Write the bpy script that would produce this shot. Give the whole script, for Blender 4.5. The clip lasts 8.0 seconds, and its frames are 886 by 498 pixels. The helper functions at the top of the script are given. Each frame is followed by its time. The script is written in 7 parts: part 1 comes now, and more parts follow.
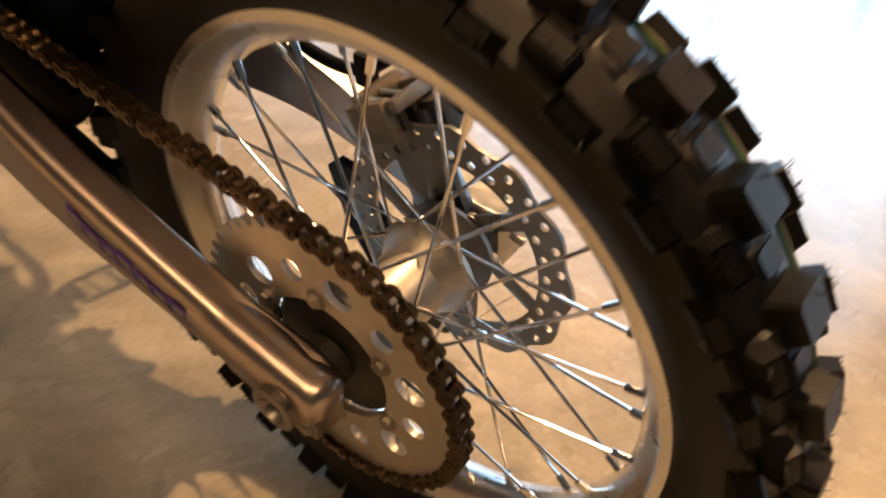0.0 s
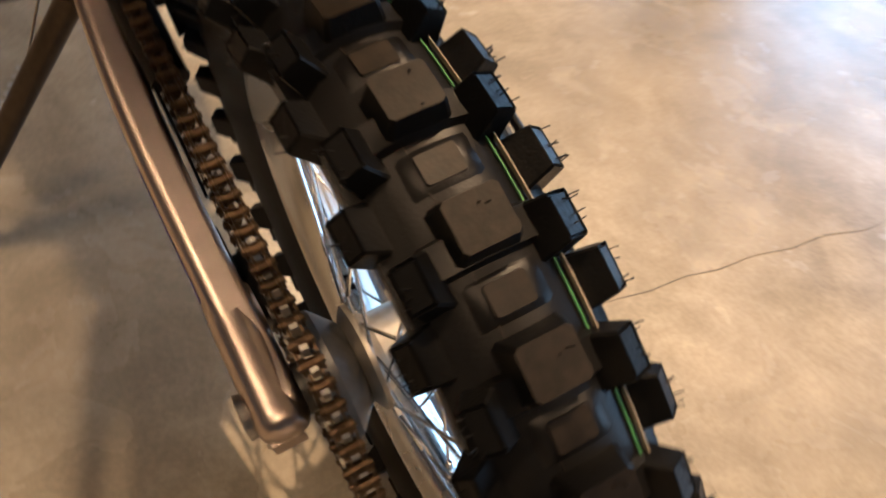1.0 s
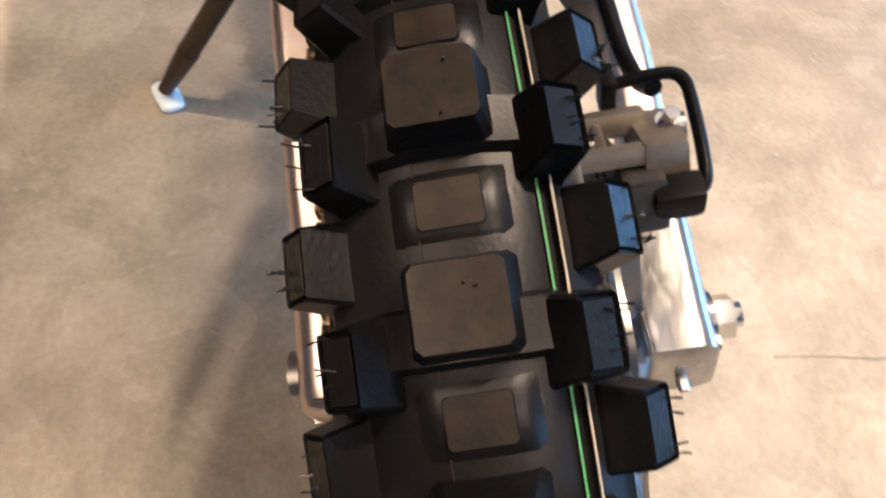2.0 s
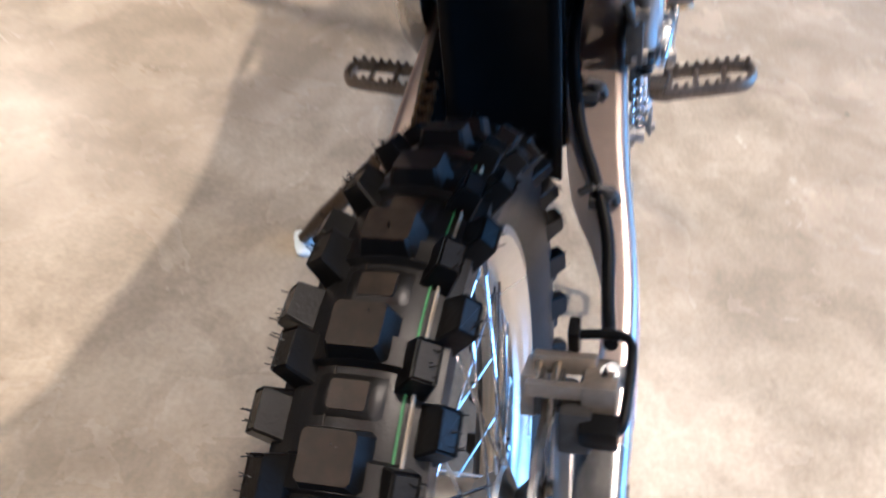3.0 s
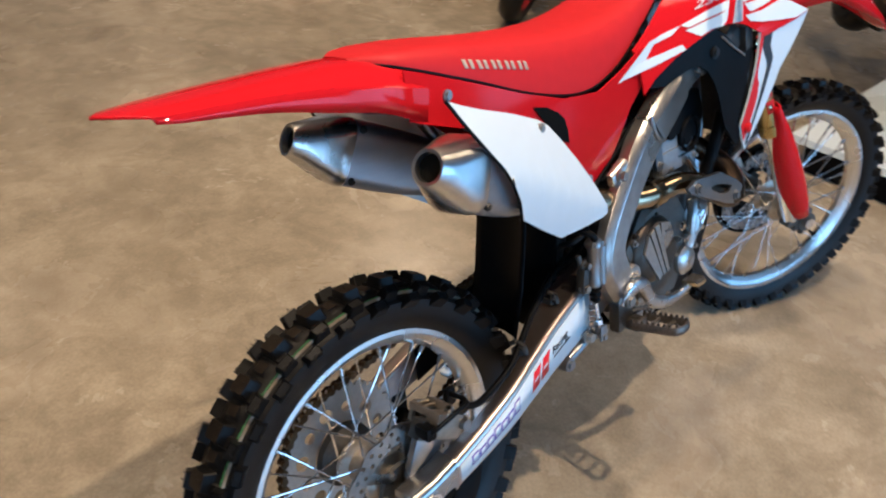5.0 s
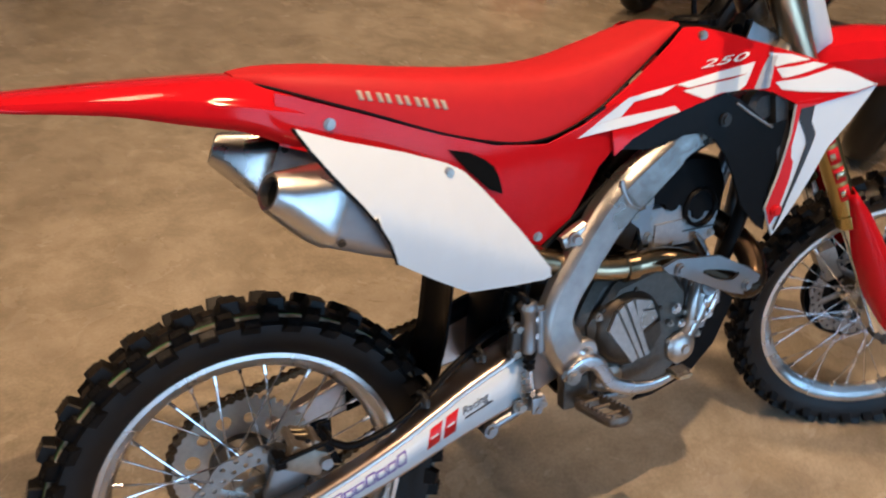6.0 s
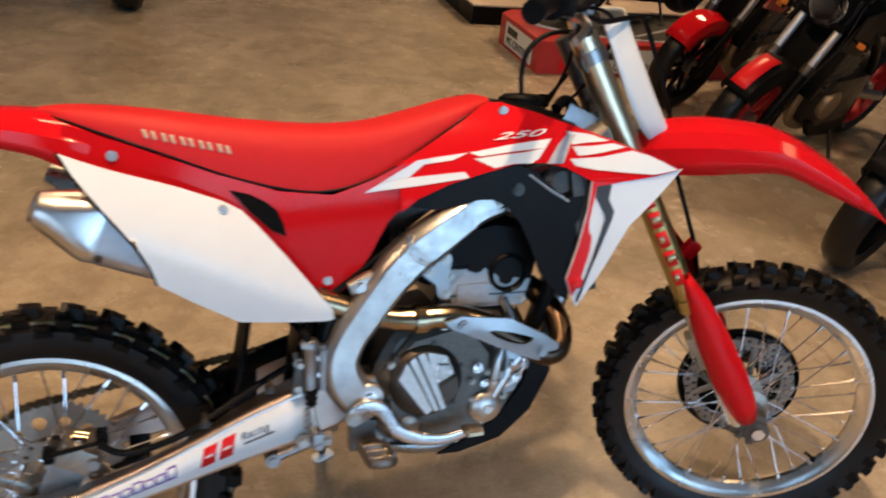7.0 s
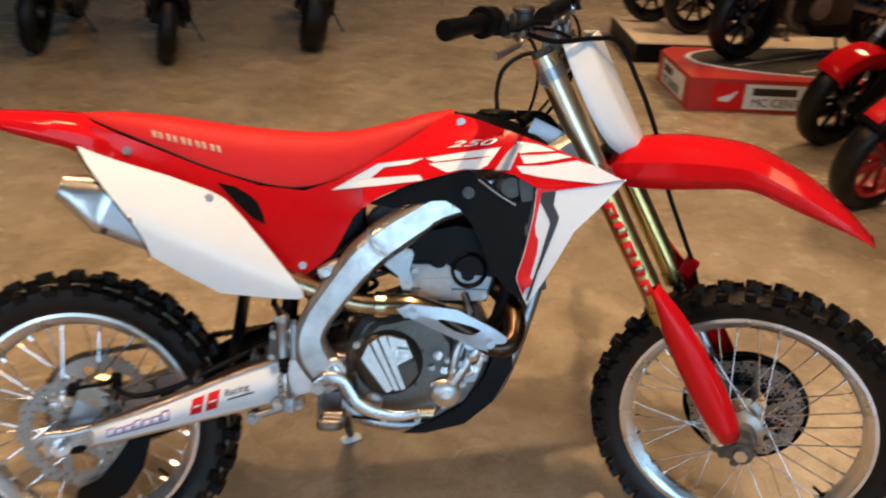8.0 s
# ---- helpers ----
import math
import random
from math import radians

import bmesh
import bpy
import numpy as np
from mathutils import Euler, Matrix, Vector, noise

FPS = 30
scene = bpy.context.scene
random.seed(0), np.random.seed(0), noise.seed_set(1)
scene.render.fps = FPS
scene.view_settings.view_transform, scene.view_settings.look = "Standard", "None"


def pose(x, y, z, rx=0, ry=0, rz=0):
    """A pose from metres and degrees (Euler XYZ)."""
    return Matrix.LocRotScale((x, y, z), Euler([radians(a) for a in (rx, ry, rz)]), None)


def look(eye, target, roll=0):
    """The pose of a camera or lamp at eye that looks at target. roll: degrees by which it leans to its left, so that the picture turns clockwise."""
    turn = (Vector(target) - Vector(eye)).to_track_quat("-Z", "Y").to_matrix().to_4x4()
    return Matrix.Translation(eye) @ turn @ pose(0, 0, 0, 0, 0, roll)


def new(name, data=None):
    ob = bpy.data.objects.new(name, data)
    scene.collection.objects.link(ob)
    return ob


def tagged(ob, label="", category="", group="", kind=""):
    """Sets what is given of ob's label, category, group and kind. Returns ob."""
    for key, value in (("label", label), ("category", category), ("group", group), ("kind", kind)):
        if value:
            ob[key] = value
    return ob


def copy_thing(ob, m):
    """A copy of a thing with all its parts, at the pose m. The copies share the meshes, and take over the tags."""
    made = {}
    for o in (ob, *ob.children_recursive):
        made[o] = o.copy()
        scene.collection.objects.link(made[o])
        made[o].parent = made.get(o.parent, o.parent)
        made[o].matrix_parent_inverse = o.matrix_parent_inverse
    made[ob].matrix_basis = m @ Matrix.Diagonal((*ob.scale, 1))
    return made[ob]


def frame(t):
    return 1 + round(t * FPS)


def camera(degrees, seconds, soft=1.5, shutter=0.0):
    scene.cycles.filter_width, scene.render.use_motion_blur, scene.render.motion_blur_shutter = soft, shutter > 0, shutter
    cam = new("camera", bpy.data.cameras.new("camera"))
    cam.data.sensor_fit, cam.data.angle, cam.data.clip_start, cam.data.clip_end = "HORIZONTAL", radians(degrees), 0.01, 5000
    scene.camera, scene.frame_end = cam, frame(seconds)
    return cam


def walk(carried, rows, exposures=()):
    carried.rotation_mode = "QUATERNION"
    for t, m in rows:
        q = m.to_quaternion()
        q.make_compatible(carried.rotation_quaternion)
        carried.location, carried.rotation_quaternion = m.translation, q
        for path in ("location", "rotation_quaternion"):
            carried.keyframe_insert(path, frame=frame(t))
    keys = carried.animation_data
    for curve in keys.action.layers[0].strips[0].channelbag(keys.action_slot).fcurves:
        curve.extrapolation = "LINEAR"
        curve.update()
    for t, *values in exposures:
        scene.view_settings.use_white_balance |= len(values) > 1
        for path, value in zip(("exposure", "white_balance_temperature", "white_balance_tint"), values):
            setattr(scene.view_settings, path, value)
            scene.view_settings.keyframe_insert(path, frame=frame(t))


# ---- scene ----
# camera and walk
cam = camera(56.69, 8.0, soft=2.0, shutter=0.5)
PATH = [
    (0, (-0.3222, 0.4551, 0.7099), (0.1341, -0.2680, 0.1914), 8.47),
    (0.3, (-0.3651, 0.4197, 0.8359), (0.1302, -0.1729, 0.2007), 5.32),
    (0.5, (-0.3802, 0.4051, 0.8907), (0.1450, -0.1311, 0.2298), 5.20),
    (0.6, (-0.3856, 0.3991, 0.9212), (0.1392, -0.1182, 0.2451), 6.16),
    (1, (-0.3396, 0.2492, 0.8660), (0.2107, -0.1826, 0.1514), 12.87),
    (1.2, (-0.3114, 0.1923, 0.8433), (0.2315, -0.1598, 0.0808), 13.99),
    (2.3, (-0.2596, 0.0991, 0.8236), (0.3405, 0.0285, 0.0268), 8.51),
    (2.5, (-0.2624, 0.0846, 0.8424), (0.3638, 0.0493, 0.0636), 8.71),
    (3, (-0.3402, 0.0183, 0.9820), (0.3616, 0.0863, 0.2729), 9.87),
    (3.5, (-0.5221, -0.0923, 1.1434), (0.2366, 0.0839, 0.5163), 7.13),
    (4, (-0.6848, -0.2400, 1.3010), (0.0620, 0.0570, 0.7059), 5.95),
    (4.5, (-0.7336, -0.5066, 1.3705), (-0.0409, -0.0610, 0.8033), 5.77),
    (4.7, (-0.7291, -0.5879, 1.3740), (-0.0531, -0.0964, 0.8250), 5.88),
    (5.8, (-0.2777, -0.8656, 1.4143), (0.1707, -0.1661, 0.8579), 6.15),
    (6, (-0.1972, -0.9391, 1.4148), (0.2048, -0.1987, 0.8761), 5.52),
    (6.5, (0.0195, -1.1487, 1.4719), (0.3458, -0.3395, 0.9833), 5.67),
    (7, (0.2408, -1.2339, 1.4636), (0.5460, -0.4027, 0.9990), 7.09),
    (7.5, (0.4956, -1.2786, 1.4785), (0.7127, -0.4161, 1.0215), 7.14),
    (8, (0.6803, -1.5000, 1.5001), (0.7353, -0.6035, 1.0605), 2.81),
]
from mathutils.bvhtree import BVHTree


walk(cam, [(t, look(eye, target, roll)) for t, eye, target, roll in PATH],
     exposures=[(0, 0.20, 6350, 6), (0.5, 0.24, 5700, 4), (1.0, 0.27, 5200, 3), (2.3, 0.90, 4180, 3), (3.5, 0.52, 3970, 2), (4.5, 0.06, 4150, -3), (5.8, -0.34, 5150, 5), (6.5, -0.34, 5450, 6), (7.5, -0.24, 5700, 6), (8.0, -0.22, 5800, 5)])

LEAN, STEER, AXLE_H = 14.5, -26.1, 0.3254      # the bike leans on its side stand, bars turned to the right
RZ = 0.33                                      # rear axle height in the bike's own frame
FA = Vector((1.486, 0, 0.342))                 # front axle before steering
SP = Vector((1.466, 0, 0.342))                 # a point of the steering axis
SAX = Vector((-math.sin(radians(27)), 0, math.cos(radians(27))))
STEERING = Matrix.Translation(SP) @ Matrix.Rotation(radians(STEER), 4, SAX) @ Matrix.Translation(-SP)
BIKE = Matrix.Translation((0, 0, AXLE_H)) @ Matrix.Rotation(radians(-LEAN), 4, "X") @ Matrix.Translation((0, 0, -RZ))

# ---------------------------------------------------------------- light
world = bpy.data.worlds.new("daylight")
scene.world = world
world.use_nodes = True
wt = world.node_tree
sky = wt.nodes.new("ShaderNodeTexSky")
sky.sky_type, sky.sun_disc = "NISHITA", False
sky.sun_elevation, sky.sun_rotation = radians(35), radians(200)
wt.links.new(sky.outputs["Color"], wt.nodes["Background"].inputs["Color"])
wt.nodes["Background"].inputs["Strength"].default_value = 0.1


def lamp(name, kind, at, target, watts, colour, **more):
    data = bpy.data.lights.new(name, kind)
    data.energy, data.color = watts, colour
    if kind == "SPOT":
        data.spot_size, data.spot_blend, data.shadow_soft_size = radians(more["cone"]), more["blend"], more["radius"]
    if kind == "AREA":
        data.shape, data.size, data.size_y = "RECTANGLE", more["size"], more["size_y"]
    ob = new(name, data)
    ob.matrix_world = look(at, target)
    return ob


WARM, COOL = (1.0, 0.58, 0.28), (0.50, 0.74, 1.0)
# first two spots follow the bike's cast shadows; the others are added fill
LAMPS = [(0.35, -0.82, 610, 0.035), (0.55, 0.38, 330, 0.08), (3.3, -1.4, 160, 0.45), (-2.4, -1.0, 210, 0.3), (0.1, 2.7, 155, 0.3), (4.6, 4.4, 740, 0.45), (-1.3, 1.7, 165, 0.3), (1.0, 6.6, 190, 0.25), (4.2, 7.0, 380, 0.25)]
for x, y, watts, radius in LAMPS:
    lamp("key_fill_spot", "SPOT", (x, y, 4.05), (x, y + 0.02, 0), watts, WARM, cone=118, blend=0.6, radius=radius)
# area lamps stand in for sky light; the easternmost has no known window
for x, watts, wide in ((-4.5, 140, 3.4), (2.2, 250, 4.9), (7.2, 50, 2.0)):
    lamp("window_light", "AREA", (x, -6.9, 1.97), (x, 0, 1.97), watts, COOL, size=wide, size_y=3.1)


# ---------------------------------------------------------------- materials
def material(name, colour, rough=0.5, metal=0.0, vary=0.12, scale=30.0, bump=0.0, bump_scale=200.0, coat=0.0, spots=0.0, stretch=None, island=0.0, rough_vary=0.1, shine=0.5):
    """A surface with two scales of colour change, fine relief and uneven gloss."""
    m = bpy.data.materials.new(name)
    m.use_nodes = True
    t = m.node_tree
    bs = t.nodes["Principled BSDF"]
    co = t.nodes.new("ShaderNodeTexCoord")
    vec = co.outputs["Object"]
    if stretch:
        mp = t.nodes.new("ShaderNodeMapping")
        mp.inputs["Scale"].default_value = stretch
        t.links.new(vec, mp.inputs["Vector"])
        vec = mp.outputs["Vector"]
    big, small = t.nodes.new("ShaderNodeTexNoise"), t.nodes.new("ShaderNodeTexNoise")
    big.inputs["Scale"].default_value, small.inputs["Scale"].default_value = scale * 0.2, scale * 2.5
    for n in (big, small):
        n.inputs["Detail"].default_value = 5
        t.links.new(vec, n.inputs["Vector"])
    mix = t.nodes.new("ShaderNodeMath")
    mix.operation = "ADD"
    t.links.new(big.outputs["Fac"], mix.inputs[0])
    t.links.new(small.outputs["Fac"], mix.inputs[1])
    ramp = t.nodes.new("ShaderNodeMapRange")
    ramp.inputs["From Min"].default_value, ramp.inputs["From Max"].default_value = 0.6, 1.4
    ramp.inputs["To Min"].default_value, ramp.inputs["To Max"].default_value = 1 - vary, 1 + vary
    t.links.new(mix.outputs[0], ramp.inputs["Value"])
    value = ramp.outputs[0]
    if island:
        info = t.nodes.new("ShaderNodeObjectInfo")
        r2 = t.nodes.new("ShaderNodeMapRange")
        r2.inputs["To Min"].default_value, r2.inputs["To Max"].default_value = 1 - island, 1 + island
        t.links.new(info.outputs["Random"], r2.inputs["Value"])
        mu = t.nodes.new("ShaderNodeMath")
        mu.operation = "MULTIPLY"
        t.links.new(value, mu.inputs[0])
        t.links.new(r2.outputs[0], mu.inputs[1])
        value = mu.outputs[0]
    hsv = t.nodes.new("ShaderNodeHueSaturation")
    hsv.inputs["Color"].default_value = (*colour, 1)
    t.links.new(value, hsv.inputs["Value"])
    t.links.new(hsv.outputs["Color"], bs.inputs["Base Color"])
    rr = t.nodes.new("ShaderNodeMapRange")
    rr.inputs["From Min"].default_value, rr.inputs["From Max"].default_value = 0.3, 0.7
    rr.inputs["To Min"].default_value, rr.inputs["To Max"].default_value = max(0.02, rough - rough_vary), min(1, rough + rough_vary)
    t.links.new(big.outputs["Fac"], rr.inputs["Value"])
    t.links.new(rr.outputs[0], bs.inputs["Roughness"])
    bs.inputs["Metallic"].default_value = metal
    bs.inputs["Coat Weight"].default_value = coat
    bs.inputs["Specular IOR Level"].default_value = shine
    bs.inputs["Coat Roughness"].default_value = 0.06
    if bump:
        fine = t.nodes.new("ShaderNodeTexNoise")
        fine.inputs["Scale"].default_value, fine.inputs["Detail"].default_value = bump_scale, 4
        t.links.new(vec, fine.inputs["Vector"])
        b = t.nodes.new("ShaderNodeBump")
        b.inputs["Strength"].default_value, b.inputs["Distance"].default_value = bump, 0.002
        t.links.new(fine.outputs["Fac"], b.inputs["Height"])
        t.links.new(b.outputs["Normal"], bs.inputs["Normal"])
    return m


RED = material("red_plastic", (0.48, 0.004, 0.007), 0.085, vary=0.06, scale=14, rough_vary=0.03, shine=0.18, bump=0.05, bump_scale=28)
SEAT_RED = material("red_seat_vinyl", (0.44, 0.009, 0.011), 0.60, vary=0.08, scale=20, bump=0.12, bump_scale=700, shine=0.22)
WHITE = material("white_plastic", (0.63, 0.70, 0.745), 0.33, vary=0.03, scale=10, bump=0.02, bump_scale=80)
CREAM = material("cream_print", (0.46, 0.36, 0.27), 0.5, vary=0.05)
BLACK = material("black_plastic", (0.0040, 0.0041, 0.0045), 0.38, vary=0.25, scale=25, bump=0.06, bump_scale=400, shine=0.08)
RUBBER = material("tyre_rubber", (0.0045, 0.0043, 0.0043), 0.40, vary=0.3, scale=40, bump=0.12, bump_scale=500, island=0.25, shine=0.26)
BLOCK = material("tyre_block", (0.0034, 0.0034, 0.0036), 0.44, vary=0.35, scale=70, bump=0.16, bump_scale=420, island=0.3, shine=0.18)
# browner than the block sides; the tread seam uses it too
TREAD_BROWN = material("brown_tread_top", (0.0150, 0.0112, 0.0076), 0.46, vary=0.8, scale=60, bump=0.1, bump_scale=360, island=0.3, shine=0.22)
FRAME_M = material("satin_frame_aluminium", (0.37, 0.365, 0.355), 0.30, metal=0.92, vary=0.30, scale=26, rough_vary=0.12, stretch=(0.6, 1, 0.6), bump=0.22, bump_scale=110)
ARM_M = material("satin_arm_aluminium", (0.46, 0.392, 0.350), 0.33, metal=1.0, vary=0.10, scale=24, rough_vary=0.05, bump=0.03, bump_scale=300)
ALU = material("brushed_aluminium", (0.50, 0.50, 0.51), 0.28, metal=1.0, vary=0.12, scale=30, bump=0.05, bump_scale=300)
SATIN = material("satin_aluminium", (0.28, 0.285, 0.295), 0.36, metal=0.95, vary=0.10, scale=20, bump=0.06, bump_scale=500)
SPROCKET_M = material("satin_sprocket_alloy", (0.50, 0.47, 0.42), 0.44, metal=0.8, vary=0.14, scale=40, bump=0.06, bump_scale=500)
RIM_ALU = material("polished_rim", (0.72, 0.71, 0.69), 0.27, metal=1.0, vary=0.08, scale=30)
CAST = material("cast_aluminium", (0.115, 0.108, 0.097), 0.46, metal=0.85, vary=0.25, scale=60, bump=0.25, bump_scale=600)
STAND_M = material("bronze_stand_alloy", (0.070, 0.054, 0.039), 0.42, metal=0.9, vary=0.3, scale=50, bump=0.12, bump_scale=400)
CYL_M = material("bare_cylinder_aluminium", (0.33, 0.335, 0.34), 0.50, metal=0.6, vary=0.16, scale=40, bump=0.2, bump_scale=500)
DARK_CAST = material("dark_cast_cover", (0.060, 0.052, 0.043), 0.38, metal=0.7, vary=0.25, scale=50, bump=0.2, bump_scale=500)
FACET_M = material("bare_cover_facet", (0.48, 0.47, 0.45), 0.33, metal=0.95, vary=0.22, scale=45, bump=0.12, bump_scale=300)
CHROME = material("chromed_steel", (0.75, 0.75, 0.76), 0.14, metal=1.0, vary=0.06, scale=50)
STEEL = material("worn_steel", (0.34, 0.32, 0.29), 0.38, metal=0.95, vary=0.35, scale=90, bump=0.15, bump_scale=500)
DARK_STEEL = material("dark_steel", (0.06, 0.058, 0.055), 0.45, metal=0.7, vary=0.3, scale=60, bump=0.1)
TITAN = material("heated_pipe_steel", (0.34, 0.27, 0.17), 0.24, metal=1.0, vary=0.3, scale=18)
BROWN_PIPE = material("heat_browned_pipe", (0.060, 0.042, 0.028), 0.30, metal=1.0, vary=0.35, scale=14)
OLIVE_GOLD = material("olive_gold_fork_tube", (0.46, 0.35, 0.13), 0.26, metal=1.0, vary=0.12, scale=16, stretch=(1, 1, 0.1))
GOLD = material("champagne_fork_tube", (0.62, 0.53, 0.36), 0.24, metal=1.0, vary=0.08, scale=16, stretch=(1, 1, 0.1))
CHAIN_M = material("gold_brown_chain", (0.105, 0.070, 0.038), 0.36, metal=0.9, vary=0.45, scale=120, bump=0.1, island=0.35)
CAP_M = material("turned_end_cap", (0.56, 0.55, 0.54), 0.30, metal=1.0, vary=0.12, scale=26, bump=0.04, bump_scale=300)
MUFFLER = material("brushed_muffler", (0.40, 0.40, 0.415), 0.50, metal=0.95, vary=0.12, scale=26, stretch=(0.25, 1, 1), bump=0.06, bump_scale=300)
CALIPER_M = material("anodised_caliper", (0.27, 0.235, 0.19), 0.38, metal=0.8, vary=0.2, scale=60, bump=0.1)
PEG_M = material("peg_steel", (0.16, 0.14, 0.12), 0.42, metal=0.9, vary=0.35, scale=90, bump=0.15, bump_scale=500)
DISC_M = material("disc_steel", (0.27, 0.26, 0.245), 0.32, metal=1.0, vary=0.2, scale=40, bump=0.05)
HUB_M = material("hub_aluminium", (0.40, 0.37, 0.32), 0.42, metal=0.9, vary=0.2, scale=40, bump=0.06)
PURPLE = material("purple_print", (0.10, 0.05, 0.36), 0.4, vary=0.1)
DARK_RED = material("dark_red_print", (0.42, 0.012, 0.012), 0.4, vary=0.1)
BRIGHT_RED = material("bright_red_print", (0.56, 0.008, 0.010), 0.35, vary=0.08, shine=0.25)
# grey stripe print, and painted shade on one white shroud mark
GREY_PRINT_SHADE = material("grey_print_and_shade", (0.38, 0.40, 0.44), 0.4, vary=0.15)
INK = material("black_print", (0.02, 0.02, 0.022), 0.45, vary=0.1)
GREEN_LINE = material("green_tyre_line", (0.06, 0.20, 0.06), 0.6, vary=0.2)
CREAM_LINE = material("cream_tyre_line", (0.26, 0.22, 0.16), 0.6, vary=0.2)
# near-black colour that stands in for the shade inside openings
HOLE_SHADE = material("hole_shade", (0.004, 0.004, 0.0035), 0.8, vary=0.2, shine=0.08)
BOARD = material("pale_board", (0.55, 0.47, 0.38), 0.55, vary=0.12, scale=12, bump=0.05)
WALL_M = material("painted_wall", (0.42, 0.38, 0.33), 0.8, vary=0.06, scale=3, bump=0.08, bump_scale=80)
CEIL_M = material("dark_ceiling", (0.20, 0.19, 0.18), 0.9, vary=0.08, scale=3)
CRACK_M = material("dusty_crack", (0.15, 0.13, 0.10), 0.8, vary=0.2)
GLASS_FRAME = material("window_frame_paint", (0.10, 0.10, 0.11), 0.45, vary=0.1)


def concrete():
    """Polished grey-brown concrete: broad clouds, fine grit, dark specks, uneven sheen."""
    m = bpy.data.materials.new("polished_concrete")
    m.use_nodes = True
    t = m.node_tree
    bs = t.nodes["Principled BSDF"]
    co = t.nodes.new("ShaderNodeTexCoord").outputs["Object"]

    def noise_tex(scale, detail, rough=0.6, distort=0.0):
        n = t.nodes.new("ShaderNodeTexNoise")
        n.inputs["Scale"].default_value, n.inputs["Detail"].default_value = scale, detail
        n.inputs["Roughness"].default_value, n.inputs["Distortion"].default_value = rough, distort
        t.links.new(co, n.inputs["Vector"])
        return n.outputs["Fac"]

    clouds, patches, drift, grit = noise_tex(1.5, 6, 0.6, 0.8), noise_tex(6.5, 9, 0.68, 0.5), noise_tex(0.35, 3), noise_tex(110, 3)
    blotch, swirl = noise_tex(15, 6, 0.60, 0.4), noise_tex(4.5, 5, 0.6, 0.5)

    def ramp(fac, lo, dark, hi, light):
        r = t.nodes.new("ShaderNodeValToRGB")
        r.color_ramp.interpolation = "EASE"
        r.color_ramp.elements[0].position, r.color_ramp.elements[0].color = lo, (*dark, 1)
        r.color_ramp.elements[1].position, r.color_ramp.elements[1].color = hi, (*light, 1)
        t.links.new(fac, r.inputs["Fac"])
        return r.outputs["Color"]

    def times(a, b):
        mx = t.nodes.new("ShaderNodeMix")
        mx.data_type, mx.blend_type = "RGBA", "MULTIPLY"
        mx.inputs["Factor"].default_value = 1.0
        t.links.new(a, mx.inputs["A"])
        t.links.new(b, mx.inputs["B"])
        return mx.outputs["Result"]

    colour = ramp(clouds, 0.34, (0.284, 0.247, 0.188), 0.66, (0.386, 0.340, 0.264))
    colour = times(colour, ramp(patches, 0.38, (0.86, 0.845, 0.815), 0.62, (1.11, 1.105, 1.09)))
    colour = times(colour, ramp(blotch, 0.42, (0.95, 0.945, 0.935), 0.60, (1.04, 1.04, 1.035)))
    colour = times(colour, ramp(drift, 0.3, (0.92, 0.91, 0.89), 0.7, (1.06, 1.06, 1.06)))
    colour = times(colour, ramp(grit, 0.3, (0.90, 0.90, 0.90), 0.7, (1.06, 1.06, 1.06)))
    # sparse dark specks
    vo = t.nodes.new("ShaderNodeTexVoronoi")
    vo.inputs["Scale"].default_value = 3.2
    t.links.new(co, vo.inputs["Vector"])
    sp = t.nodes.new("ShaderNodeMapRange")
    sp.inputs["From Min"].default_value, sp.inputs["From Max"].default_value = 0.012, 0.030
    sp.inputs["To Min"].default_value, sp.inputs["To Max"].default_value = 0.5, 1.0
    t.links.new(vo.outputs["Distance"], sp.inputs["Value"])
    t.links.new(times(colour, sp.outputs[0]), bs.inputs["Base Color"])
    rg = t.nodes.new("ShaderNodeMapRange")
    rg.inputs["From Min"].default_value, rg.inputs["From Max"].default_value = 0.3, 0.7
    rg.inputs["To Min"].default_value, rg.inputs["To Max"].default_value = 0.31, 0.20
    t.links.new(swirl, rg.inputs["Value"])
    t.links.new(rg.outputs[0], bs.inputs["Roughness"])
    b = t.nodes.new("ShaderNodeBump")
    b.inputs["Strength"].default_value, b.inputs["Distance"].default_value = 0.03, 0.003
    t.links.new(patches, b.inputs["Height"])
    t.links.new(b.outputs["Normal"], bs.inputs["Normal"])
    return m


CONCRETE = concrete()


# ---------------------------------------------------------------- mesh tools
def finish(me, mat, angle=38):
    me.materials.append(mat)
    me.polygons.foreach_set("use_smooth", [True] * len(me.polygons))
    me.set_sharp_from_angle(angle=radians(angle))
    me.update()
    return me


def link(name, me, parent=None, label="", m=None):
    ob = new(name, me)
    if parent is not None:
        ob.parent = parent
    if m is not None:
        ob.matrix_basis = m
    if label:
        tagged(ob, label)
    return ob


def part(name, geo, mat, parent, label="", m=None, angle=38):
    """One mesh object from (verts, faces) or a bmesh, under a thing or a part. m: moves its points."""
    me = bpy.data.meshes.new(name)
    if isinstance(geo, bmesh.types.BMesh):
        geo.to_mesh(me)
        geo.free()
    else:
        me.from_pydata([tuple(v) for v in geo[0]], [], geo[1])
    if m is not None:
        me.transform(m)
    bm = bmesh.new()
    bm.from_mesh(me)
    bmesh.ops.recalc_face_normals(bm, faces=bm.faces)
    bm.to_mesh(me)
    bm.free()
    return link(name, finish(me, mat, angle), parent, label)


